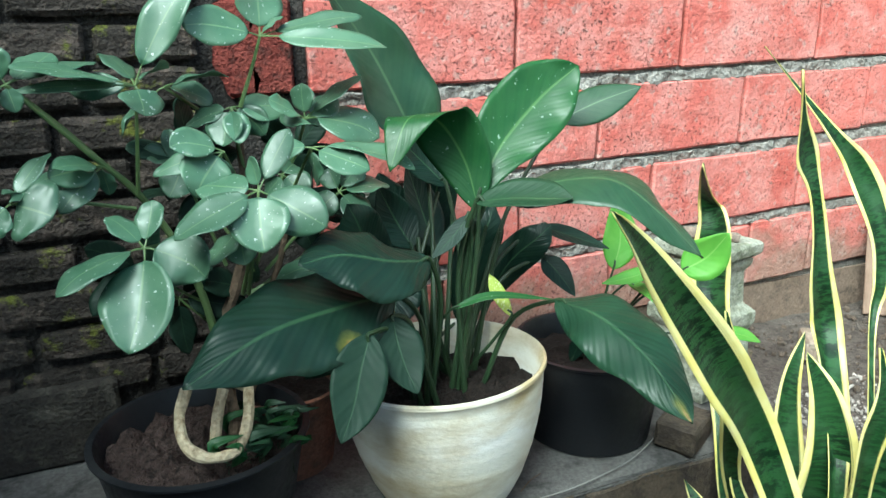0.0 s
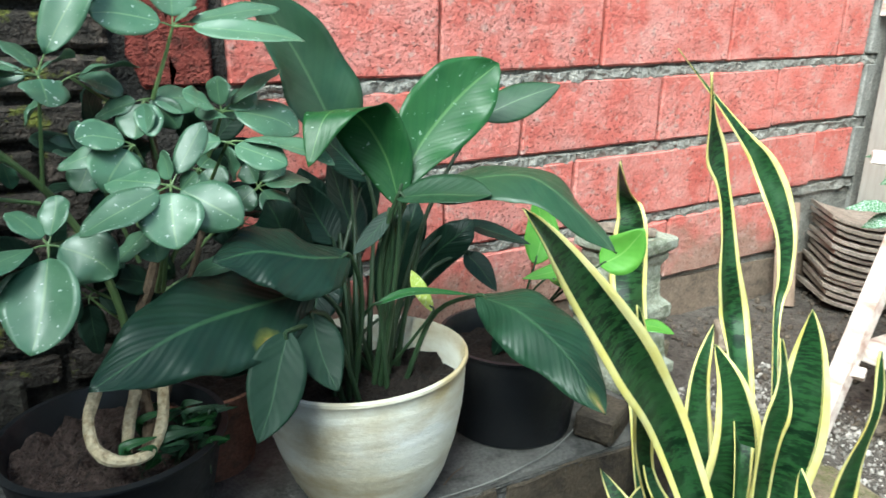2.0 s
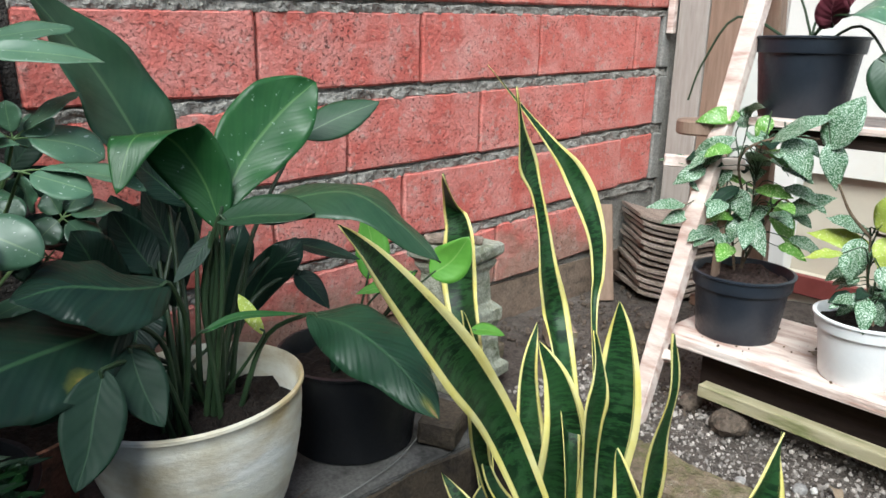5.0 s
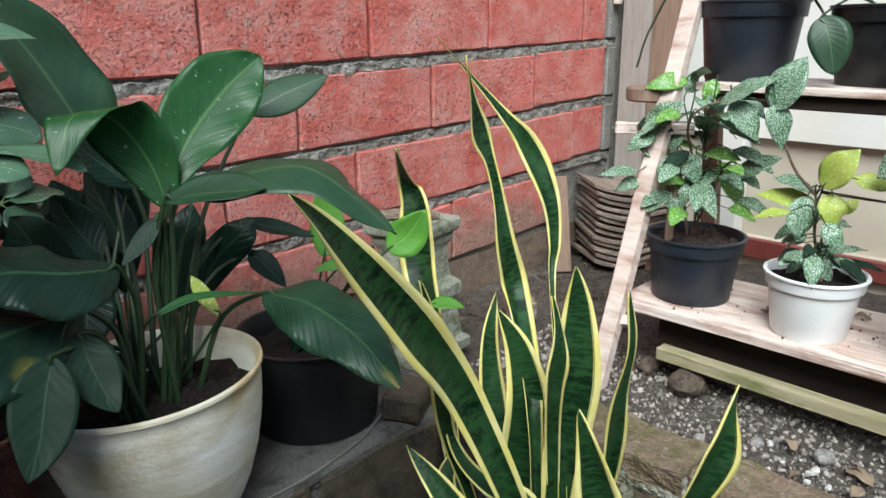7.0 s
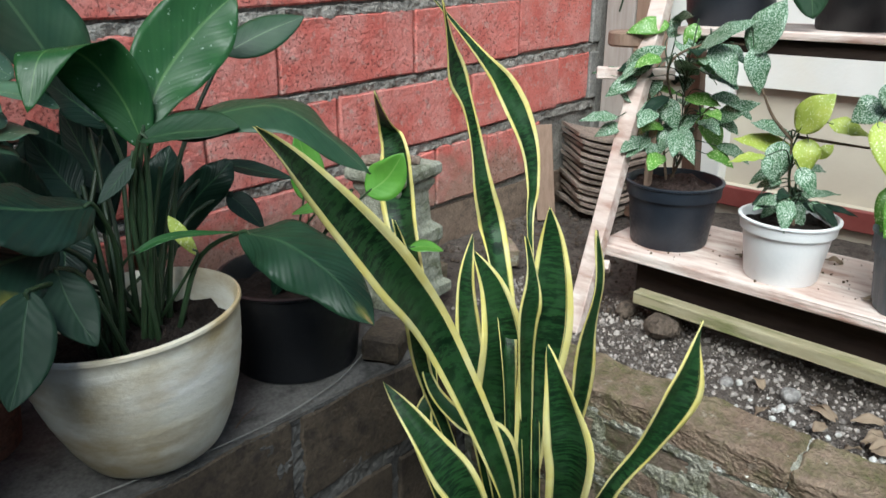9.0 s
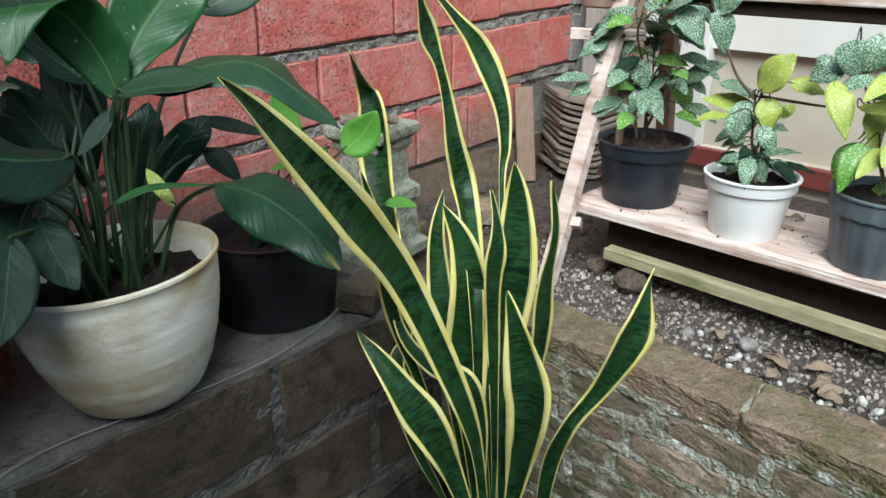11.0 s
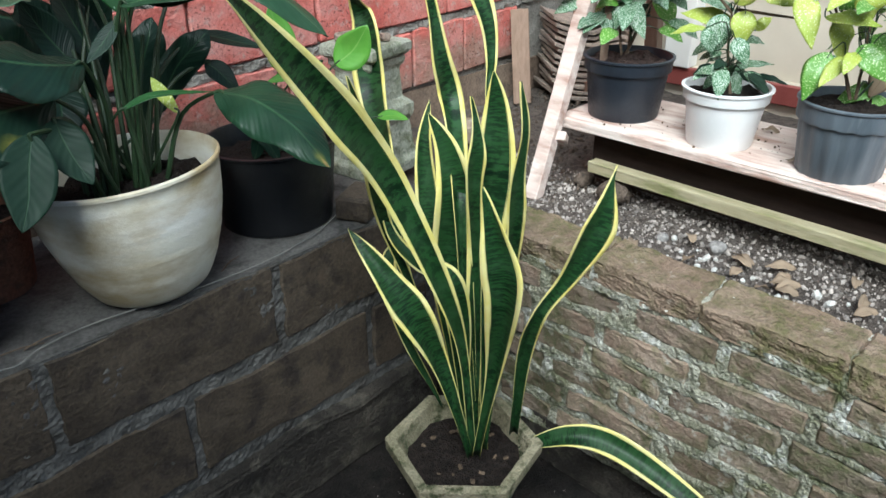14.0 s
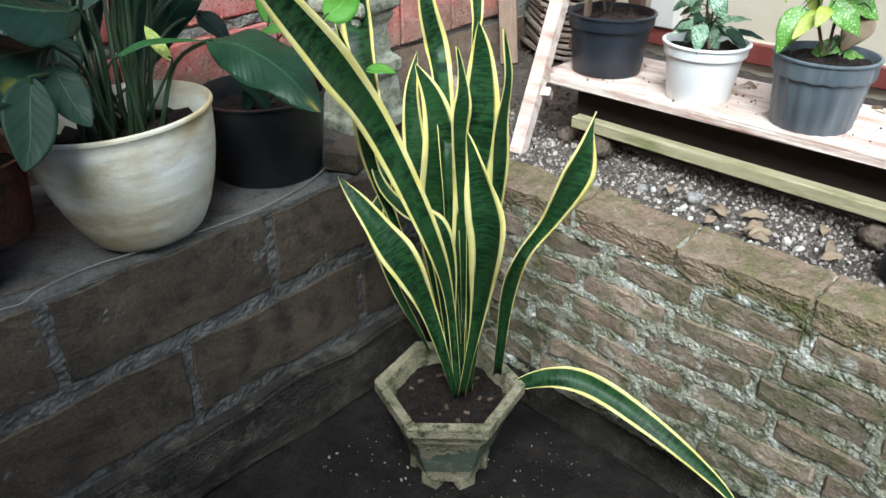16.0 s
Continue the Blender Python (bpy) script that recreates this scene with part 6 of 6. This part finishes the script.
solid("string", tube([(-1.25, -0.418, 0.446), (-1.005, -0.424, 0.446), (-0.951, -0.430, 0.445), (-0.913, -0.412, 0.446), (-0.828, -0.405, 0.447), (-0.678, -0.424, 0.446), (-0.54, -0.428, 0.445), (-0.44, -0.415, 0.446), (-0.382, -0.40, 0.447), (-0.31, -0.365, 0.447), (-0.27, -0.34, 0.448)], 0.0011, 0.0011, 90, 5), M_STRING, "thin pale string lying along the ledge", "string", smooth=True)
for n, (x, y, a) in enumerate(((-0.93, -0.395, 8), (-0.96, -0.385, -14), (-0.60, -0.40, 30))):
    solid("twig", tube([(x, y, LEDGE + 0.004), (x + 0.03 * math.cos(radians(a)), y + 0.03 * math.sin(radians(a)), LEDGE + 0.007), (x + 0.06 * math.cos(radians(a)), y + 0.055 * math.sin(radians(a)), LEDGE + 0.004)], 0.0012, 0.0008, 10, 5), M_BROWNSTEM, "dry twig on the ledge", "twig", group="twigs")

# little weeds in the wide black pot
for k in range(34):
    x, y = TX + random.uniform(0.02, 0.11), TY + random.uniform(-0.09, 0.05)
    h = random.uniform(0.02, 0.06)
    leaf_on(shrub, (x, y, LEDGE + 0.12), [(x, y, LEDGE + 0.13 + h * 0.4), (x + random.uniform(-0.02, 0.03), y - 0.01, LEDGE + 0.13 + h), (x + random.uniform(-0.03, 0.05), y - random.uniform(0.01, 0.03), LEDGE + 0.13 + h * 1.1)], random.uniform(0.008, 0.016), (-0.2 + random.uniform(-0.5, 0.5), -0.5, 0.8), M_PEACEMID if k % 3 else M_PEACELIT, r=0.0008)

# fuller foliage on the stand's plants
def bushy(plant, c, count, reach, z0, z1, size, mats):
    for k in range(count):
        a = 2.4 * k + random.uniform(-0.4, 0.4)
        z = z0 + (z1 - z0) * random.random()
        r = reach * random.uniform(0.25, 0.7)
        p = Vector((c[0] + r * math.cos(a), c[1] + r * math.sin(a), z))
        d = Vector((math.cos(a), math.sin(a), random.uniform(-0.5, 0.35))).normalized() * size * random.uniform(0.75, 1.2)
        q, e = p + d * 0.5, p + d - Vector((0, 0, size * 0.22))
        leaf_on(plant, (c[0], c[1], z - 0.03), [p, q, e], size * random.uniform(0.42, 0.55), (-0.5 + 0.3 * math.cos(a), -0.3 + 0.3 * math.sin(a), 0.8), mats[k % len(mats)], r=0.0013, shape=shape_oval, cup=0.15, wave=0.001)


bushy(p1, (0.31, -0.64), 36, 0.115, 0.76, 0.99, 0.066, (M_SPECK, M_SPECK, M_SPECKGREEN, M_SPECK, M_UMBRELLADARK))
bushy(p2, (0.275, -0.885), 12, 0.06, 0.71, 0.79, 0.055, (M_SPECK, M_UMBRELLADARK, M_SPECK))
bushy(p3, (0.275, -1.115), 18, 0.085, 0.76, 0.93, 0.062, (M_SPECKGREEN, M_LIMELEAF, M_SPECK, M_SPECKGREEN))

# ---- dry leaves and pebbles on the bed ----
for k in range(16):
    x, y = random.gauss(0.07, 0.035), random.uniform(-1.35, -0.75) if k > 6 else random.gauss(-1.06, 0.05)
    a = random.uniform(0, 6.28)
    d = Vector((math.cos(a), math.sin(a), 0)) * random.uniform(0.015, 0.028)
    c = Vector((x, y, 0.424))
    solid("dry_leaf", blade([c - d, c + Vector((0, 0, 0.006)), c + d], 0.02, (random.uniform(-0.5, 0.5), random.uniform(-0.5, 0.5), 0.8), 20, shape_oval, 0.3, 0.002, 2, 0.0006, 8, 4), M_DRYLEAF, "curled dry brown leaf on the gravel", "leaf", group="dry leaves")
for k in range(9):
    x, y = random.uniform(0.24, 0.45), random.uniform(-1.2, -0.58)
    a = random.uniform(0, 6.28)
    d = Vector((math.cos(a), math.sin(a), 0)) * random.uniform(0.015, 0.026)
    c = Vector((x, y, SHELF + 0.003))
    solid("dry_leaf", blade([c - d, c + Vector((0, 0, 0.005)), c + d], 0.018, (random.uniform(-0.5, 0.5), random.uniform(-0.5, 0.5), 0.8), 20, shape_oval, 0.3, 0.002, 2, 0.0006, 8, 4), M_DRYLEAF, "curled dry brown leaf on the shelf", "leaf", group="dry leaves")


def stones(name, count, x0, x1, y0, y1, z, r0, r1, label, m, wave=0.010):
    """Loose stones, too many to count, joined in one mesh."""
    verts, faces = [], []
    base = bmesh.new()
    bmesh.ops.create_icosphere(base, subdivisions=1, radius=1.0)
    shape = [v.co.copy() for v in base.verts]
    tris = [[v.index for v in f.verts] for f in base.faces]
    base.free()
    for k in range(count):
        r = r0 + (r1 - r0) * random.random() ** 3
        c = Vector((random.uniform(x0, x1), random.uniform(y0, y1), 0))
        c.z = z + wave * noise.noise(Vector((c.x, c.y, z)) * 7) + r * 0.25
        turn = Euler((random.uniform(0, 6), random.uniform(0, 6), random.uniform(0, 6))).to_matrix()
        sq = Vector((random.uniform(0.8, 1.3), random.uniform(0.7, 1.1), random.uniform(0.5, 0.9)))
        o = len(verts)
        for s in shape:
            verts.append(c + turn @ Vector((s.x * sq.x, s.y * sq.y, s.z * sq.z)) * r * random.uniform(0.85, 1.1))
        faces += [[i + o for i in t] for t in tris]
    me = bpy.data.meshes.new(name)
    me.from_pydata(verts, [], faces)
    me.materials.append(m)
    return tagged(new(name, me), label, "gravel", kind="stuff")


M_CLOD = stone_mat("brown_clod", (0.085, 0.064, 0.048), (0.15, 0.115, 0.09), (0.05, 0.04, 0.032), patch=30, bump=0.8, own=False, tone=0)
M_GRIT = M_PEBBLE.copy()
gn, gl = M_GRIT.node_tree.nodes, M_GRIT.node_tree.links
geo = gn.new("ShaderNodeNewGeometry")
vary = mixed(gn, gl, geo.outputs["Random Per Island"], (0.09, 0.075, 0.066), (0.47, 0.42, 0.38))
gl.new(vary, gn["Principled BSDF"].inputs["Base Color"])
stones("gravel", 6500, 0.0, 0.30, -1.75, -0.30, 0.409, 0.0015, 0.0065, "loose grey gravel on the raised bed", M_GRIT)
stones("gravel", 900, 0.20, 0.95, -0.75, -0.02, 0.410, 0.003, 0.011, "brown clods and rubble under the wall", M_CLOD)
stones("grit", 230, -0.55, -0.13, -1.0, -0.55, FLOOR + 0.002, 0.0012, 0.004, "pale grit on the dark earth floor", M_GRIT)
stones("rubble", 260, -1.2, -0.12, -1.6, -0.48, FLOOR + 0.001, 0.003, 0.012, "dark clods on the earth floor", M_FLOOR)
for x, y, r in ((0.21, -0.70, 0.035), (0.20, -1.30, 0.03), (0.24, -0.60, 0.022), (0.13, -0.98, 0.016), (0.10, -0.88, 0.012), (0.05, -0.80, 0.009), (0.09, -1.13, 0.010)):
    bm = bmesh.new()
    bmesh.ops.create_icosphere(bm, subdivisions=3, radius=r)
    for v in bm.verts:
        v.co = Vector((v.co.x * 1.25, v.co.y, v.co.z * 0.8)) * (1 + 0.25 * noise.noise(v.co * 60 + Vector((x, y, r)) * 9))
    bmesh.ops.translate(bm, verts=bm.verts, vec=(x, y, 0.412 + r * 0.5))
    solid("stone", bm, M_CLOD if r > 0.02 else M_PEBBLE, "rough grey stone on the gravel bed", "stone", group="stones", smooth=True)

# crumbs of bark and soil on the shelf, and pale chips on the bed
stones("litter", 170, 0.21, 0.46, -1.25, -0.56, SHELF + 0.0003, 0.0007, 0.0038, "soil crumbs and bark chips scattered on the shelf", M_BROWNSTEM, 0.0)
for k in range(14):
    a, r = random.uniform(0, 6.28), 0.095 * math.sqrt(random.random())
    s = random.uniform(0.003, 0.007)
    part("bit", box(-s, s, -s * 0.7, s * 0.7, -s * 0.5, s * 0.5, s * 0.25, s * 0.1, 1, pose(PX + r * math.cos(a), PY + r * math.sin(a), 0.077, 20 * k, 15, 50 * k)), M_BROWNSTEM, snake)
M_CHIP = stone_mat("pale_chip", (0.52, 0.50, 0.46), (0.66, 0.65, 0.62), patch=60, bump=0.5, own=False, tone=0)
stones("pale_chips", 30, 0.005, 0.12, -1.30, -0.85, 0.412, 0.003, 0.011, "pale stone chips among the gravel", M_CHIP)

# ---- pieces of the walls ----
def course_rise(x):
    return 0.032 * x


def red_course(z0, z1, joints, painted_end=1.0):
    """One course of painted blocks between the given joints."""
    for a, b in zip(joints, joints[1:]):
        g = 0.003
        x0, x1 = a + g, b - g
        j = random.uniform(-0.003, 0.003)
        bm = box(x0, x1, -0.002 + random.uniform(-0.003, 0.003), 0.016, z0 + j, z1 + random.uniform(-0.003, 0.003), 0.004, 0.0, 6)
        for v in bm.verts:
            n1 = noise.noise(v.co * 28)
            v.co.x += 0.0025 * n1
            v.co.z += 0.0035 * noise.noise(v.co * 22 + Vector((7, 1, 3)))
            v.co.z += course_rise(v.co.x)
            v.co.y += 0.0015 * noise.noise(v.co * 40)
        part("block", bm, M_RED if x1 <= painted_end + 0.02 else M_GREYBLOCK, wall_north)


red_course(1.735, 1.88, [-0.80, -0.4, 0.0, 0.4, 0.8, 1.02])
red_course(1.56, 1.71, [-0.80, -0.6, -0.2, 0.2, 0.6, 1.02])
red_course(1.39, 1.54, [-0.80, -0.4, 0.0, 0.4, 0.8, 1.02])
red_course(1.222, 1.365, [-0.80, -0.61, -0.2, 0.2, 0.6, 0.9, 1.02])
red_course(1.050, 1.198, [-0.80, -0.40, 0.0, 0.40, 0.83, 0.955])
red_course(0.875, 1.022, [-0.80, -0.60, -0.20, 0.19, 0.60, 0.965])
red_course(0.700, 0.846, [-0.80, -0.38, -0.05, 0.40, 0.80, 0.97])
red_course(0.520, 0.672, [-0.80, -0.55, -0.15, 0.26, 0.47, 0.72])
for z0, z1 in ((1.05, 1.198), (0.875, 1.022), (0.70, 0.846)):
    part("block", box(0.972, 1.016, -0.004, 0.016, z0 + 0.03, z1 + 0.03, 0.003, 0.001, 2), M_GREYBLOCK, wall_north)
# ragged, darker red blocks past the dark joint
for z0, z1, x0 in ((1.05, 1.20, -0.955), (1.222, 1.37, -0.93), (1.39, 1.54, -0.96)):
    bm = box(x0, -0.822, -0.006, 0.016, z0 - 0.028, z1 - 0.028, 0.006, 0.0, 5)
    for v in bm.verts:
        if v.co.x < x0 + 0.05:
            v.co.x += 0.03 * noise.noise(v.co * 18) + 0.02
        v.co.z += 0.006 * noise.noise(v.co * 25)
    part("block", bm, M_DARKRED, wall_dark)


def mortar_bead(z0, z1, x0, x1):
    """Rough mortar standing out unevenly between two courses."""
    bm = box(x0, x1, -0.001, 0.014, z0, z1, 0.002, 0.0, 0)
    bmesh.ops.subdivide_edges(bm, edges=[e for e in bm.edges if abs(e.verts[0].co.x - e.verts[1].co.x) > 0.5], cuts=300)
    bmesh.ops.subdivide_edges(bm, edges=[e for e in bm.edges if abs(e.verts[0].co.z - e.verts[1].co.z) > 0.01], cuts=3)
    for v in bm.verts:
        if v.co.y < 0.008:
            v.co.y += 0.008 * noise.noise(v.co * 30) + 0.005 * noise.noise(v.co * 90) + 0.003
        v.co.z += 0.005 * noise.noise(v.co * 20 + Vector((3, 3, 3))) + 0.003 * noise.noise(v.co * 75) + course_rise(v.co.x)
    part("mortar", bm, M_MORTAR, wall_north)


for z0, z1 in ((0.672, 0.698), (0.846, 0.873), (1.022, 1.048), (1.198, 1.220), (1.365, 1.388), (1.54, 1.558)):
    mortar_bead(z0 - 0.003, z1 - 0.005, -0.80, 1.01)


def brick_run(parent, material, along, x0, x1, z0, z1, pitch, length, depth0, depth1, gap, lean=0.0, rough=0.0018, miss=0.0, bevel=0.006):
    """Courses of worn bricks. along: the axis that the courses follow."""
    z, row = z0, 0
    while z + pitch * 0.6 < z1:
        x = x0 - random.uniform(0.2, 0.9) * length
        while x < x1:
            ln = length * random.uniform(0.85, 1.1)
            a, b = max(x, x0), min(x + ln, x1)
            if b - a > 0.03 and random.random() > miss:
                out = random.uniform(-0.0025, 0.0025)
                top = min(z + pitch - gap + random.uniform(-0.003, 0.003), z1)
                if along == "x":
                    bm = box(a, b - gap, depth0 + out, depth1, z, top, bevel, rough, 3)
                else:
                    bm = box(depth0 + out, depth1, a, b - gap, z, top, bevel, rough, 3)
                for v in bm.verts:
                    v.co += Vector((0.6, 0.6, 0.8)) * 0.004 * noise.noise(v.co * 24 + Vector((row, x, 0)))
                    v.co.z += lean * (v.co.x if along == "x" else v.co.y)
                part("brick", bm, material, parent)
            x += ln
        z += pitch
        row += 1


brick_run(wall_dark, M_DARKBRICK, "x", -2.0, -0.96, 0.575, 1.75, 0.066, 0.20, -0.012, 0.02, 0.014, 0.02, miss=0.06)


def bed_courses():
    """Brick intervals of the bed wall, course by course: (z0, z1, [(y0, y1), ...])."""
    rows, z = [], FLOOR + 0.125
    while z < 0.33:
        y, run = -2.2 - random.uniform(0.0, 0.15), []
        while y < FRONT:
            ln = random.uniform(0.15, 0.215)
            if min(y + ln, FRONT) - max(y, -2.2) > 0.03:
                run.append((max(y, -2.2), min(y + ln, FRONT) - 0.012))
            y += ln
        rows.append((z, z + random.uniform(0.047, 0.053), run))
        z += 0.063
    return rows


BED_ROWS = bed_courses()
for z0, z1, run in BED_ROWS:
    for y0, y1 in run:
        out = random.uniform(-0.003, 0.002)
        bm = box(BEDX - 0.001 + out, BEDX + 0.03, y0, y1, z0, z1, 0.007, 0.0, 7)
        for v in bm.verts:
            k = 1.0 if v.co.x < BEDX + 0.02 else 0.3
            v.co += Vector((1, 0.7, 0.8)) * k * (0.0045 * noise.noise(v.co * 20 + Vector((y0, z0, 0)) * 9) + 0.0025 * noise.noise(v.co * 70))
            v.co.z += 0.006 * noise.noise(Vector((0, v.co.y * 5, z0 * 3)))
        part("brick", bm, M_BRICK, bed_wall)


def lime_coat():
    """Crumbling lime that fills the joints, laps over the bricks' edges and thins out over their faces."""
    ny, nz, y0, y1, z0, z1 = 620, 150, -2.2, FRONT, FLOOR + 0.10, 0.395
    verts, faces = [], []
    for k in range(nz + 1):
        z = z0 + (z1 - z0) * k / nz
        for i in range(ny + 1):
            y = y0 + (y1 - y0) * i / ny
            inside = 0.0
            for r0, r1, run in BED_ROWS:
                zz = z - 0.006 * noise.noise(Vector((0, y * 5, r0 * 3)))
                if r0 < zz < r1:
                    for a, b in run:
                        if a < y < b:
                            inside = min(zz - r0, r1 - zz, y - a, b - y)
                            break
            q = Vector((y, 3.0, z))
            d = 0.0015 - 0.0075 * min(inside, 0.014) / 0.014
            d += 0.0085 * noise.noise(q * 7) + 0.0035 * noise.noise(q * 27) + 0.003 * noise.noise(q * 75) + 0.002 * noise.noise(q * 160)
            verts.append((BEDX - d, y, z))
    w = ny + 1
    for k in range(nz):
        for i in range(ny):
            a = k * w + i
            faces.append((a, a + w, a + w + 1, a + 1))
    bm = bmesh.new()
    me = bpy.data.meshes.new("lime")
    me.from_pydata(verts, [], faces)
    bm.from_mesh(me)
    bpy.data.meshes.remove(me)
    return bm


part("coat", lime_coat(), M_LIME, bed_wall, "crumbling lime coat with moss")
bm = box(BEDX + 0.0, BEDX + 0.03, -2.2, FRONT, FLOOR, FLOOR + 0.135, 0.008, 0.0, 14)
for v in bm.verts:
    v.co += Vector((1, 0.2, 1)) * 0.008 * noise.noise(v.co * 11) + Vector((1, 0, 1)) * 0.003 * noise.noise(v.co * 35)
part("footing", bm, M_DARKPLASTER, bed_wall, "dark footing of the brick wall")


# rough mortar bedding under and between the coping bricks
bm = box(BEDX + 0.004, BEDX + 0.104, -2.2, FRONT, 0.372, 0.431, 0.004, 0.0, 0)
bmesh.ops.subdivide_edges(bm, edges=[e for e in bm.edges if abs(e.verts[0].co.y - e.verts[1].co.y) > 0.5], cuts=260)
bmesh.ops.subdivide_edges(bm, edges=[e for e in bm.edges if abs(e.verts[0].co.y - e.verts[1].co.y) < 0.001 and e.calc_length() > 0.02], cuts=5)
for v in bm.verts:
    v.co += Vector((1, 0.3, 1)) * (0.005 * noise.noise(v.co * 24) + 0.003 * noise.noise(v.co * 70))
part("bedding", bm, M_LIME, bed_wall, "rough mossy mortar bedding")


def coping(y0, y1):
    bm = box(BEDX - 0.001, BEDX + 0.108, y0, y1, 0.380, 0.437, 0.005, 0.001, 14)
    for v in bm.verts:
        v.co += Vector((1, 1, 1)) * 0.006 * noise.noise(v.co * 13) + Vector((1, 1, 0.7)) * 0.004 * noise.noise(v.co * 45) + Vector((1, 1, 0.7)) * 0.0015 * noise.noise(v.co * 120)
    part("brick", bm, M_COPING, bed_wall)


y = FRONT - 0.002
while y > -2.2:
    ln = random.uniform(0.20, 0.24)
    coping(y - ln + 0.002, y)
    y -= ln

# big blocks of the ledge's face, with smeared cement between them
def ledge_course(z0, z1, joints, out):
    for a, b in zip(joints, joints[1:]):
        bm = box(a + 0.010, b - 0.010, FRONT - out, FRONT + 0.03, z0, z1, 0.003, 0.0005, 9)
        for v in bm.verts:
            v.co += Vector((1, 0.5, 1)) * 0.008 * noise.noise(v.co * 12) + Vector((1, 0.2, 1)) * 0.004 * noise.noise(v.co * 40)
        part("block", bm, M_LEDGEBLOCK, ledge)


ledge_course(0.272, 0.432, [-2.0, -1.75, -1.34, -0.93, -0.515, -0.12], 0.001)
ledge_course(0.075, 0.238, [-2.0, -1.55, -1.13, -0.72, -0.30, -0.12], 0.002)
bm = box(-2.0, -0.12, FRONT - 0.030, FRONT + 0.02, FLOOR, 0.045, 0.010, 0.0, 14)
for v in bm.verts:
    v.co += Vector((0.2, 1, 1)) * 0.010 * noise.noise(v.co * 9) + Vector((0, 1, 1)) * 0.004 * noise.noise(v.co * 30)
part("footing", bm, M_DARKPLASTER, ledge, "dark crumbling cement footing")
